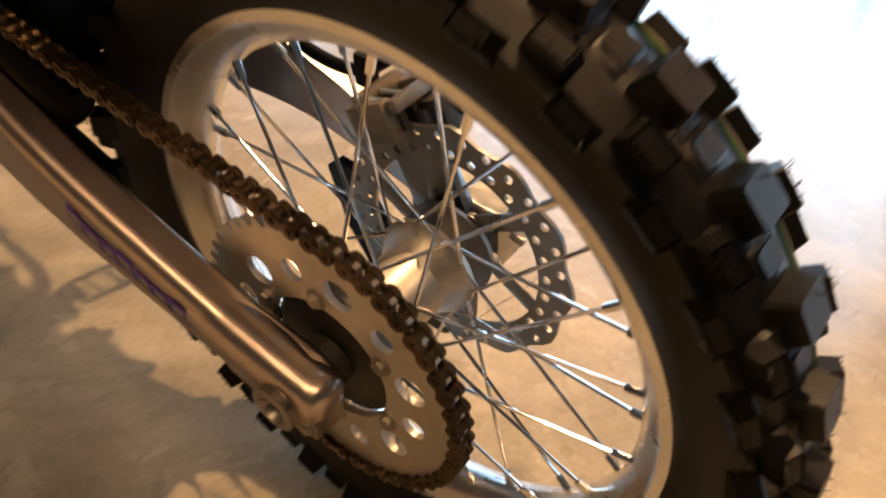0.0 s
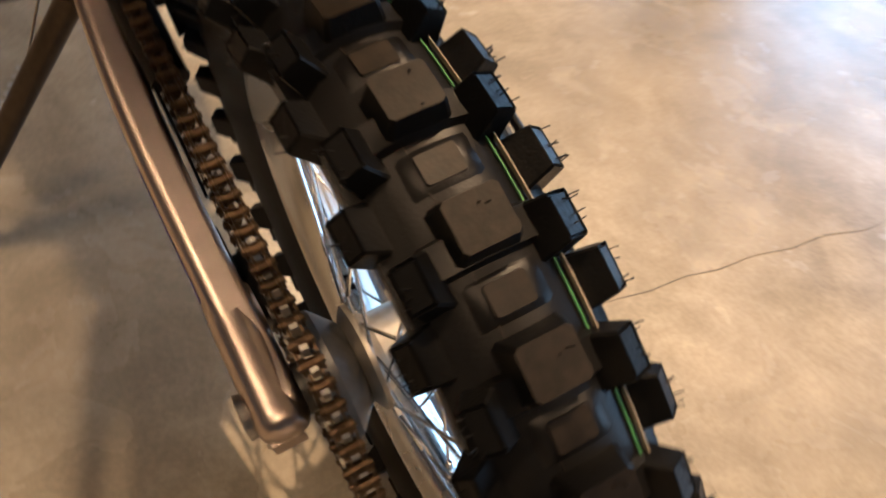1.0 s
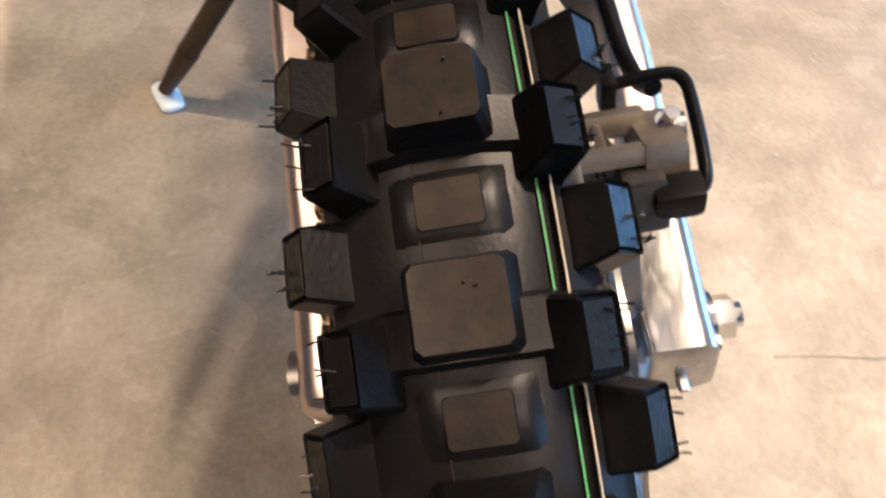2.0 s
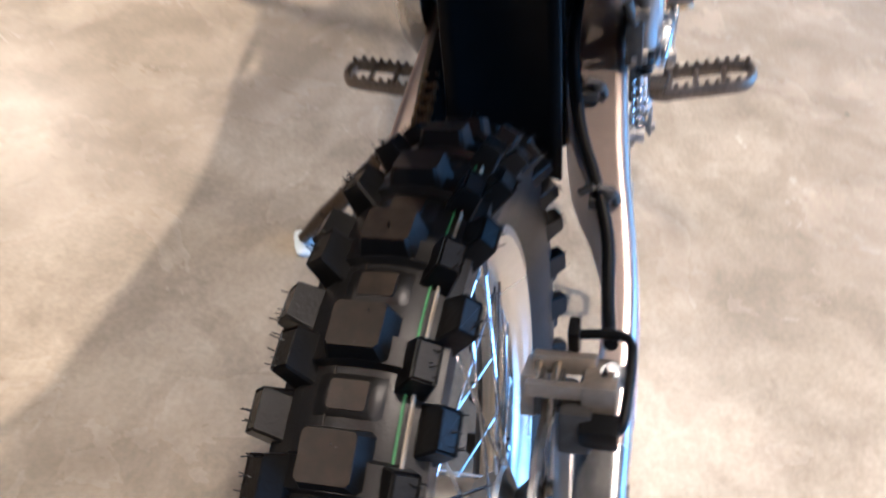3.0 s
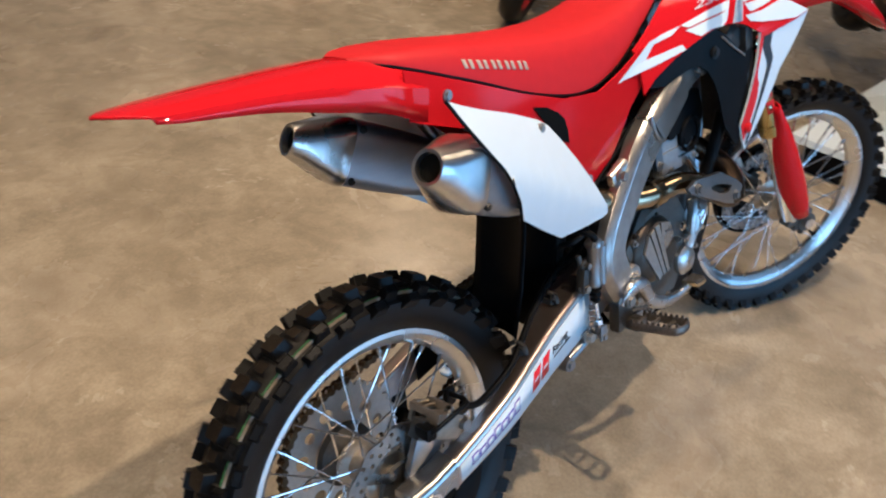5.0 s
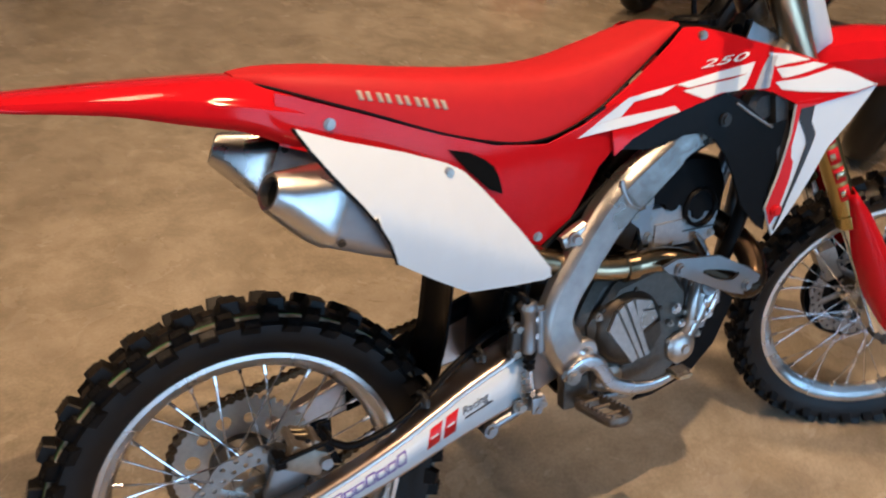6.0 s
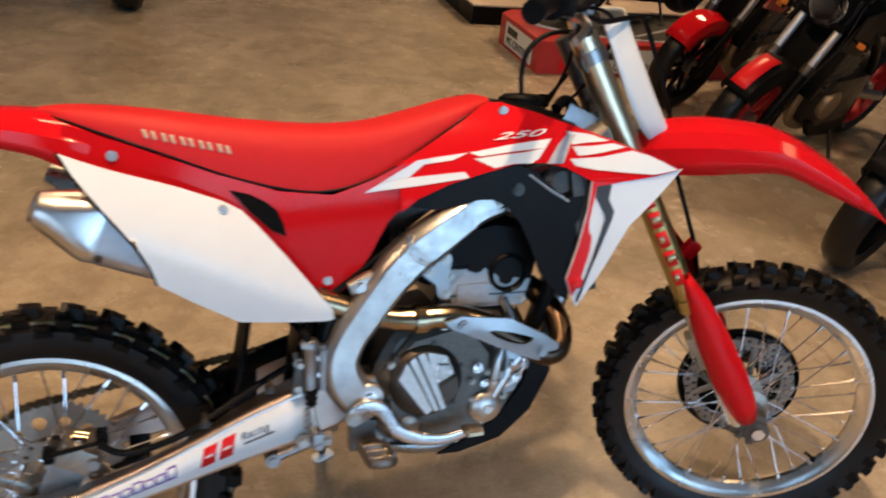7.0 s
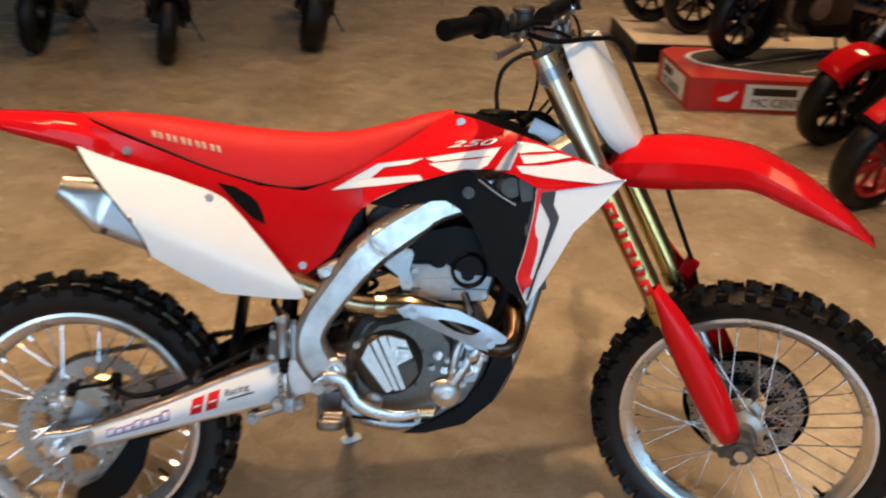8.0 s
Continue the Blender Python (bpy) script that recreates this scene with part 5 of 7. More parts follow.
red_w = surface([(0.03, 0.995, 0.090), (0.03, 0.93, 0.096), (0.146, 0.938, 0.100), (0.30, 0.905, 0.108), (0.412, 0.802, 0.108), (0.487, 0.711, 0.096), (0.50, 0.87, 0.117), (0.585, 0.82, 0.114), (0.63, 0.92, 0.122), (0.55, 0.75, 0.105)])
SIDE = [(0.075, 0.984), (0.10, 0.977), (0.185, 0.948), (0.304, 0.905), (0.403, 0.876), (0.493, 0.868), (0.560, 0.893), (0.615, 0.922), (0.650, 0.900), (0.629, 0.859), (0.590, 0.818), (0.556, 0.749), (0.523, 0.700), (0.492, 0.668), (0.440, 0.715), (0.360, 0.790), (0.28, 0.850), (0.18, 0.880), (0.10, 0.905), (0.075, 0.914)]


def fold(x, z):
    """Distance from the crease that runs down the panel."""
    return abs((x - 0.17) * 0.459 + (z - 0.83) * 0.889)


bulge = surface([(x, z, w + 0.20 * fold(x, z)) for x, z, w in ((0.077, 0.947, 0.160), (0.089, 0.923, 0.188), (0.108, 0.896, 0.195), (0.131, 0.866, 0.194), (0.158, 0.837, 0.190), (0.198, 0.775, 0.180), (0.206, 0.741, 0.176), (0.332, 0.665, 0.152), (0.309, 0.847, 0.136),
                                                                (0.37, 0.816, 0.127), (0.413, 0.767, 0.131), (0.49, 0.655, 0.132), (0.24, 0.89, 0.146))])


def white_w(x, z):
    return bulge(x, z) - 0.20 * fold(x, z)


PLATE = [(0.075, 0.950), (0.109, 0.936), (0.147, 0.922), (0.200, 0.905), (0.240, 0.892), (0.276, 0.878), (0.312, 0.864), (0.340, 0.848), (0.369, 0.818), (0.410, 0.770), (0.450, 0.720), (0.490, 0.668), (0.493, 0.652), (0.480, 0.649), (0.420, 0.654), (0.332, 0.664), (0.269, 0.702), (0.207, 0.743), (0.196, 0.776), (0.178, 0.808), (0.156, 0.838), (0.133, 0.866), (0.112, 0.893), (0.092, 0.921)]
for s in (-1, 1):
    panel("side_cover", SIDE, red_w, RED, bike, "glossy red side cover", s)
    panel("number_panel", PLATE, white_w, WHITE, bike, "plain white side number panel", s, thick=0.004)
    rear_edge = [(0.075, 0.950)] + PLATE[17:][::-1]
    rear_edge = [(p[0] + (q[0] - p[0]) * k / 6, p[1] + (q[1] - p[1]) * k / 6) for p, q in zip(rear_edge, rear_edge[1:]) for k in range(6)] + [rear_edge[-1]]
    part("panel_trim", tube([(x - 0.0008, s * (white_w(x, z) - 0.0022), z) for x, z in rear_edge], 0.0026, 60, 8, smooth=False), BLACK, bike, "black rubber trim on the panel's rear edge")
    # dark sheet laid on the cover paints the vent recess's shade
    panel("cover_vent", [(0.321, 0.880), (0.356, 0.872), (0.382, 0.858), (0.399, 0.844), (0.409, 0.822), (0.415, 0.798), (0.390, 0.809), (0.352, 0.845)], red_w, HOLE_SHADE, bike, "dark sheet drawn as the shade in the vent recess", s, thick=0.001, lift=0.0025)
    part("panel_bolt", bolt((0.310, s * (white_w(0.31, 0.852) + 0.001), 0.852), 0.0055, 0.004, (0, s, 0)), STEEL, bike)
    part("cover_bolt", bolt((0.146, s * (red_w(0.146, 0.936) + 0.001), 0.936), 0.0060, 0.005, (0, s, 0)), STEEL, bike, "plated cover bolt")
    part("cover_bolt", bolt((0.487, s * (red_w(0.487, 0.712) + 0.001), 0.712), 0.0055, 0.004, (0, s, 0)), STEEL, bike)

# radiator shrouds: red upper wing, white arrow, black lower guard
wing_w = surface([(0.60, 0.91, 0.122), (0.60, 0.84, 0.128), (0.69, 0.955, 0.108), (0.70, 0.885, 0.138), (0.78, 1.02, 0.094), (0.82, 0.922, 0.160), (0.90, 0.992, 0.140), (0.90, 0.90, 0.180), (0.98, 0.966, 0.176), (1.105, 0.918, 0.206), (1.02, 0.91, 0.200)])
arrow_w = surface([(1.105, 0.918, 0.206), (0.946, 0.659, 0.168), (1.0, 0.80, 0.192), (0.93, 0.75, 0.174), (0.94, 0.87, 0.184), (0.92, 0.70, 0.168), (1.05, 0.87, 0.202), (0.95, 0.91, 0.186)])
guard_w = surface([(0.62, 0.845, 0.122), (0.70, 0.888, 0.136), (0.70, 0.845, 0.136), (0.815, 0.922, 0.156), (0.80, 0.84, 0.152), (0.90, 0.857, 0.166), (0.85, 0.76, 0.158), (0.93, 0.668, 0.160), (0.945, 0.87, 0.176), (0.92, 0.75, 0.165)])
WING = [(0.604, 0.917), (0.640, 0.938), (0.672, 0.958), (0.725, 0.992), (0.775, 1.026), (0.800, 1.026), (0.850, 1.013), (0.920, 0.990), (0.985, 0.968), (1.050, 0.943), (1.108, 0.917), (1.060, 0.905), (1.000, 0.895), (0.945, 0.895), (0.900, 0.918), (0.860, 0.926), (0.815, 0.924), (0.760, 0.909), (0.695, 0.888), (0.640, 0.862), (0.610, 0.838)]
ARROW = [(1.113, 0.918), (1.065, 0.861), (1.021, 0.813), (1.001, 0.771), (0.972, 0.712), (0.941, 0.655), (0.927, 0.683), (0.916, 0.711), (0.930, 0.771), (0.942, 0.843), (0.945, 0.898), (1.000, 0.898), (1.060, 0.908)]
GUARD = [(0.618, 0.846), (0.695, 0.886), (0.760, 0.908), (0.815, 0.922), (0.845, 0.908), (0.903, 0.862), (0.940, 0.868), (0.934, 0.820), (0.922, 0.752), (0.912, 0.700), (0.926, 0.666), (0.905, 0.680), (0.868, 0.722), (0.843, 0.780), (0.825, 0.815), (0.800, 0.845), (0.772, 0.860), (0.735, 0.857), (0.674, 0.840)]
def mark_w(x, z):
    return max(red_w(x, z), wing_w(x, z)) if x < 0.66 else wing_w(x, z)


# bold slanted marks across the wing
MARKS = [
    ([(0.576, 0.8895), (0.638, 0.927), (0.690, 0.935), (0.728, 0.941), (0.700, 0.928), (0.650, 0.920), (0.624, 0.898)], WHITE),
    ([(0.546, 0.871), (0.576, 0.8890), (0.624, 0.8975), (0.719, 0.909), (0.727, 0.899), (0.639, 0.884)], WHITE),
    ([(0.730, 0.941), (0.804, 0.956), (0.876, 0.968), (0.864, 0.952), (0.804, 0.944), (0.748, 0.935)], WHITE),
    ([(0.737, 0.931), (0.804, 0.941), (0.829, 0.944), (0.806, 0.924), (0.772, 0.916)], WHITE),
    ([(0.829, 0.944), (0.864, 0.952), (0.850, 0.933), (0.836, 0.925), (0.806, 0.924)], WHITE),
    # white stem painted grey for the shadow lying across it
    ([(0.864, 0.925), (0.886, 0.957), (0.904, 0.975), (0.921, 0.976), (0.908, 0.958), (0.893, 0.926)], GREY_PRINT_SHADE),
    ([(0.905, 0.981), (0.945, 0.977), (0.980, 0.966), (0.935, 0.962), (0.912, 0.958)], WHITE),
    ([(0.912, 0.955), (0.948, 0.957), (0.985, 0.962), (1.010, 0.956), (0.960, 0.945), (0.930, 0.940), (0.920, 0.940)], WHITE),
    ([(0.905, 0.934), (0.960, 0.938), (1.020, 0.950), (1.050, 0.942), (1.104, 0.9175), (1.060, 0.9085), (1.000, 0.912), (0.950, 0.916), (0.915, 0.922)], WHITE),
]
for s in (-1, 1):
    panel("shroud", WING, wing_w, RED, bike, "glossy red radiator shroud with white graphics", s, thick=0.0035)
    panel("shroud_arrow", ARROW, arrow_w, WHITE, bike, "white pointed shroud panel", s, thick=0.004)
    panel("shroud_guard", GUARD, guard_w, BLACK, bike, "black plastic radiator guard", s, thick=0.004)
    for outline, mat in MARKS:
        panel("shroud_mark", outline, mark_w, mat, bike, "", s, thick=0.0006, lift=0.0014)
    panel("shroud_stripe", [(0.946, 0.899), (1.000, 0.903), (1.053, 0.907), (0.988, 0.892), (0.954, 0.886)], arrow_w, BRIGHT_RED, bike, "red edge stripe", s, thick=0.0006, lift=0.0012)
    panel("shroud_stripe", [(0.946, 0.898), (0.954, 0.886), (0.952, 0.868), (0.944, 0.807), (0.954, 0.794), (0.953, 0.766), (0.945, 0.725), (0.942, 0.707), (0.931, 0.676), (0.917, 0.711), (0.931, 0.771), (0.943, 0.843)], arrow_w, BRIGHT_RED, bike, "red edge stripe", s, thick=0.0006, lift=0.0012)
    panel("shroud_stripe", [(0.954, 0.887), (0.981, 0.891), (0.968, 0.883), (0.990, 0.841), (0.987, 0.826), (0.958, 0.730), (0.942, 0.664), (0.938, 0.668), (0.954, 0.734), (0.974, 0.826), (0.971, 0.836), (0.953, 0.868)], arrow_w, INK, bike, "black zigzag stripe", s, thick=0.0006, lift=0.0020)
    part("shroud_bolt", bolt((0.937, s * (arrow_w(0.937, 0.705) + 0.002), 0.705), 0.0080, 0.005, (0, s, 0), 16), BRIGHT_RED, bike, "red shroud bolt")
    part("shroud_bolt", bolt((0.800, s * (wing_w(0.800, 1.012) + 0.002), 1.012), 0.0060, 0.004, (0, s, 0), 12), STEEL, bike)
    part("guard_bolt", bolt((0.816, s * (guard_w(0.816, 0.878) + 0.002), 0.878), 0.0080, 0.005, (0, s, 0), 12), DARK_STEEL, bike)
    part("panel_edge", tube([(0.834, s * (guard_w(0.834, 0.903) + 0.002), 0.905), (0.870, s * (guard_w(0.87, 0.878) + 0.003), 0.880), (0.908, s * (guard_w(0.908, 0.858) + 0.003), 0.858)], 0.0022, 8, 8), STEEL, bike)
    radiator = part("radiator", join(box((0.030, 0.105, 0.23), 0.005, Matrix.Translation((0.945, s * 0.118, 0.80)) @ Matrix.Rotation(radians(-10), 4, "Y")),
                                     lathe([(0.028, 0.130), (0.030, 0.150), (0.020, 0.158), (0, 0.158)], 20, False, (0.90, 0, 0.89)) if s > 0 else mirrored(lathe([(0.028, 0.130), (0.030, 0.150), (0.020, 0.158), (0, 0.158)], 20, False, (0.90, 0, 0.89)))), DARK_STEEL, bike, "dark radiator behind the shroud")
    for k in range(14):
        part("louvre", box((0.022, 0.100, 0.003), 0.0008, Matrix.Translation((0.966, s * 0.118, 0.71 + k * 0.0135)) @ Matrix.Rotation(radians(-35), 4, "Y")), BLACK, radiator)

number = new("model_number", bpy.data.curves.new("model_number", "FONT"))
number.data.body, number.data.size, number.data.extrude, number.data.shear = "250", 0.0178, 0.0006, 0.45
number.data.materials.append(WHITE)
number.data.align_x = "LEFT"
p0, p1 = (0.772, 0.963), (0.880, 0.975)
o = Vector((p0[0], -(wing_w(*p0) + 0.0040), p0[1]))
e = Vector((p1[0], -(wing_w(*p1) + 0.0040), p1[1]))
q = (p0[0] + 0.01, p0[1] + 0.02)
e2 = Vector((q[0], -(wing_w(*q) + 0.0025), q[1]))
xa = (e - o).normalized()
za = xa.cross(e2 - o).normalized()
ya = za.cross(xa)
number.parent = bike
number.matrix_basis = Matrix.Translation(o) @ Matrix((xa * 3.3, ya, za)).transposed().to_4x4()
tagged(number, "white slanted number print")

# tank top, filler cap and breather hose
part("tank", join(loft([[(x, w * math.cos(a), z0 + h * math.sin(a)) for a in [math.pi * k / 12 for k in range(13)]] for x, w, z0, h in ((0.74, 0.070, 0.98, 0.030), (0.80, 0.088, 0.985, 0.042), (0.88, 0.100, 0.975, 0.048), (0.96, 0.095, 0.955, 0.045), (1.01, 0.07, 0.94, 0.03))])), BLACK, bike, "black tank cover")
cap = part("filler_cap", join(lathe([(0.040, 0.0), (0.042, 0.012), (0.036, 0.018), (0.015, 0.020), (0, 0.020)], 28, False, (0.885, 0.012, 1.016), "z"), *[rod((0.885 + 0.041 * math.cos(a), 0.012 + 0.041 * math.sin(a), 1.018), (0.885 + 0.041 * math.cos(a), 0.012 + 0.041 * math.sin(a), 1.029), 0.004, 6) for a in [k * math.pi / 6 for k in range(12)]]), BLACK, bike, "black filler cap")
part("breather_hose", tube([(0.885, 0.012, 1.032), (0.882, 0.012, 1.075), (0.895, 0.012, 1.12), (0.935, 0.010, 1.150), (0.985, 0.006, 1.155)], 0.0050, 24, 8), BLACK, bike, "thin black breather hose")
part("tank_hardware", join(tube([(0.930, -0.050, 1.012), (0.955, -0.030, 1.026), (0.985, 0.000, 1.020), (1.010, 0.020, 1.000)], 0.011, 16, 10), rod((0.940, 0.030, 1.010), (0.940, 0.030, 1.034), 0.012, 12), rod((0.965, -0.040, 1.000), (0.965, -0.040, 1.026), 0.009, 10)), BLACK, bike, "black hoses and plugs on the tank")
part("tank_bracket", box((0.085, 0.004, 0.036), 0.001, Matrix.Translation((0.985, -0.062, 0.990)) @ Matrix.Rotation(radians(24), 4, "Y")), SATIN, bike, "bare metal tank bracket")

# mudflap behind the shock
flap = loft([[(x - 0.05 * (y / 0.055) ** 2 * 0.25, y, z) for y in (-0.058, -0.045, -0.02, 0, 0.02, 0.045, 0.058)] for x, z in ((0.375, 0.86), (0.372, 0.74), (0.366, 0.64), (0.350, 0.54), (0.325, 0.455))], False, False)
fl = part("mud_flap", flap, BLACK, bike, "black plastic mud flap over the shock")
mod = fl.modifiers.new("thickness", "SOLIDIFY")
mod.thickness = 0.004

# ---------------------------------------------------------------- front end, turned with the bars
FX0, FSL = 1.447, 0.5437                       # fork line: x = FX0 - (z - 0.342) * FSL


def fork_at(z, y=0.0, off=0.0):
    n = Vector((math.cos(math.atan(FSL)), 0, math.sin(math.atan(FSL))))
    return Vector((FX0 - (z - 0.342) * FSL, y, z)) + n * off


fork = part("triple_clamp", join(*[tube([fork_at(z, -0.128), fork_at(z + 0.004, -0.06, -0.012), fork_at(z + 0.004, 0.06, -0.012), fork_at(z, 0.128)], [0.032, 0.027, 0.027, 0.032], 14, 12, flat=h) for z, h in ((0.930, 0.75), (1.135, 0.55))],
                                 tube([fork_at(0.90, 0, -0.03), fork_at(1.16, 0, -0.03)], 0.026, 4, 16)), CAST, bike, "grey cast triple clamps", STEERING)
for s in (-1, 1):
    y = s * 0.105
    part("fork_tube", join(tube([fork_at(0.640, y), fork_at(0.66, y), fork_at(0.905, y)], [0.0250, 0.0240, 0.0245], 8, 28), tube([fork_at(0.625, y), fork_at(0.652, y)], 0.0268, 3, 28)), OLIVE_GOLD, fork, "olive gold anodised fork tube", STEERING)
    part("upper_fork_tube", tube([fork_at(0.90, y), fork_at(1.165, y)], 0.0262, 8, 28), GOLD, fork, "bare upper fork tube", STEERING)
    part("fork_cap", tube([fork_at(1.16, y), fork_at(1.178, y)], 0.0225, 3, 8), DARK_STEEL, fork, "dark fork cap", STEERING)
    for z in (0.914, 1.120):
        part("fork_collar", tube([fork_at(z, y), fork_at(z + 0.022, y)], 0.0305, 3, 26), SATIN, fork, "", STEERING)
    part("fork_leg", tube([fork_at(0.350, y), fork_at(0.650, y)], 0.0195, 6, 22), CHROME, fork, "chromed fork leg", STEERING)
    lug = join(box((0.062, 0.036, 0.070), 0.010, Matrix.Translation((1.462, y, 0.356)) @ Matrix.Rotation(radians(20), 4, "Y")), rod((FA.x, y - 0.021, FA.z), (FA.x, y + 0.021, FA.z), 0.027, 24), bolt((1.448, s * 0.124, 0.330), 0.006, 0.006, (0, s, 0)), bolt((1.475, s * 0.124, 0.315), 0.006, 0.006, (0, s, 0)))
    part("axle_lug", lug, CAST, fork, "cast axle lug", STEERING)
    # guard: a curved shell round the outer and front side of the leg
    secs = []
    for k in range(15):
        f = k / 14
        z = 0.700 - 0.340 * f
        wide = float(np.interp(f, (0, 0.2, 0.4, 0.7, 0.9, 1.0), (0.008, 0.025, 0.034, 0.038, 0.033, 0.024)))
        c = fork_at(z, y, 0.014 + 0.010 * f)
        n = Vector((math.cos(math.atan(FSL)), 0, math.sin(math.atan(FSL))))
        secs.append([c + n * (wide * math.cos(a)) + Vector((0, s * (0.006 + 0.030 * max(0.0, math.sin(a))), 0)) for a in [radians(-20 + 205 * j / 12) for j in range(13)]])
    g = part("fork_guard", loft(secs, False, False), RED, fork, "glossy red fork guard", STEERING, 60)
    mod = g.modifiers.new("thickness", "SOLIDIFY")
    mod.thickness, mod.offset = 0.003, 0
    # red plain marks down the tube in place of lettering
    for k in range(5):
        z0 = 0.880 - k * 0.040
        mark = []
        for j in range(4):
            row = []
            for i in range(7):
                a = radians(-26 + 52 * i / 6)
                n = Vector((math.cos(math.atan(FSL)), 0, math.sin(math.atan(FSL))))
                row.append(fork_at(z0 - 0.031 * j / 3, y) + 0.0252 * (math.cos(a) * Vector((0, s, 0)) + math.sin(a) * n))
            mark.append(row)
        mk = part("fork_mark", loft(mark, False, False), BRIGHT_RED, fork, "red print on the fork tube" if k == 0 else "", STEERING)
        mod = mk.modifiers.new("thickness", "SOLIDIFY")
        mod.thickness, mod.offset = 0.0005, 0
        core = []
        for j in range(2):
            core.append([fork_at(z0 - 0.009 - 0.013 * j, y) + 0.0257 * (math.cos(a) * Vector((0, s, 0)) + math.sin(a) * Vector((math.cos(math.atan(FSL)), 0, math.sin(math.atan(FSL))))) for a in [radians(-18 + (50 if k % 2 else 24) * i / 4) for i in range(5)]])
        mk = part("fork_mark", loft(core, False, False), GOLD, fork, "", STEERING)
        mod = mk.modifiers.new("thickness", "SOLIDIFY")
        mod.thickness, mod.offset = 0.0005, 0
part("front_axle", join(rod((FA.x, -0.135, FA.z), (FA.x, 0.135, FA.z), 0.010, 16), rod((FA.x, -0.128, FA.z), (FA.x, -0.137, FA.z), 0.0155, 6)), CHROME, fork, "plated front axle", STEERING)
part("hub_spacer", join(lathe([(0.012, -0.084), (0.028, -0.082), (0.034, -0.070), (0.030, -0.046), (0.012, -0.046)], 30, True)), SATIN, front, "machined hub spacer", front_m)

# front disc cover: a black-rimmed round grille of fine openings outside the disc
part("disc_cover", join(lathe([(0.136, 0.086), (0.141, 0.084), (0.143, 0.074), (0.140, 0.066), (0.137, 0.070), (0.134, 0.082)], 64), lathe([(0.050, 0.084), (0.056, 0.087), (0.064, 0.085), (0.062, 0.081)], 40)), BLACK, front, "black round front disc cover", front_m)
part("cover_backing", lathe([(0.052, 0.0885), (0.138, 0.0885), (0.138, 0.0905), (0.052, 0.0905)], 64), BLACK, front, "black backing of the disc cover", front_m)
cells = []
for i in range(-11, 12):
    for j in range(-11, 12):
        x, z = (i + 0.5 * (j % 2)) * 0.0115, j * 0.010
        rr = math.hypot(x, z)
        if 0.060 < rr < 0.134 and (x > -0.02):
            cells.append(lathe([(0.0046, 0.082), (0.0062, 0.082), (0.0062, 0.0886), (0.0046, 0.0886)], 6, True, (x, 0, z)))
tagged(part("cover_mesh", join(*cells), ALU, front, "fine metal grille cells", front_m), kind="stuff")
part("front_caliper", join(box((0.050, 0.050, 0.095), 0.010, Matrix.Translation((1.385, 0.085, 0.415)) @ Matrix.Rotation(radians(-28), 4, "Y"))), HUB_M, fork, "front brake caliper", STEERING)

# front fender
FF = [(1.120, 0.045, 0.922, 0.915), (1.150, 0.060, 0.965, 0.908), (1.190, 0.072, 0.988, 0.902), (1.270, 0.078, 1.000, 0.908), (1.350, 0.077, 0.998, 0.918), (1.425, 0.074, 0.987, 0.922), (1.500, 0.070, 0.953, 0.895), (1.560, 0.064, 0.917, 0.872), (1.620, 0.053, 0.870, 0.848), (1.672, 0.030, 0.818, 0.820)]
secs = []
for x, w, zt, zl in FF:
    prof = [(w, zl), (w * 0.985, zl + (zt - zl) * 0.30), (w * 0.960, zl + (zt - zl) * 0.60), (w * 0.895, zl + (zt - zl) * 0.68), (w * 0.70, zt - (zt - zl) * 0.10), (w * 0.35, zt - (zt - zl) * 0.02), (0, zt)]
    secs.append([(x, -y, z) for y, z in prof] + [(x, y, z) for y, z in reversed(prof[:-1])])
cols = [spline([s_[k] for s_ in secs], 40) for k in range(len(secs[0]))]
ffm = part("front_fender", loft([[c[i] for c in cols] for i in range(41)], False, False), RED, fork, "glossy red front fender", STEERING, 26)
mod = ffm.modifiers.new("thickness", "SOLIDIFY")
mod.thickness, mod.offset = 0.003, 1
# number plate
PL = [(1.188, 0.098, 1.036, 1.080), (1.150, 0.107, 1.054, 1.098), (1.09, 0.105, 1.082, 1.130), (1.03, 0.093, 1.112, 1.162), (0.985, 0.072, 1.140, 1.188), (0.960, 0.044, 1.162, 1.202)]
secs = []
for z, w, xe, xc in PL:
    secs.append([(xc + (xe - xc) * max(0.06 * abs(y) / w, (abs(y) / w - 0.56) / 0.44) ** 1.1, y, z + 0.012 * (1 - (abs(y) / w) ** 2)) for y in [w * (k / 8 - 1) for k in range(17)]])
cols = [spline([s_[k] for s_ in secs], 16) for k in range(17)]
npl = part("number_plate", loft([[c[i] for c in cols] for i in range(17)], False, False), WHITE, fork, "blank white front number plate", STEERING, 60)
mod = npl.modifiers.new("thickness", "SOLIDIFY")
mod.thickness, mod.offset = 0.003, 0

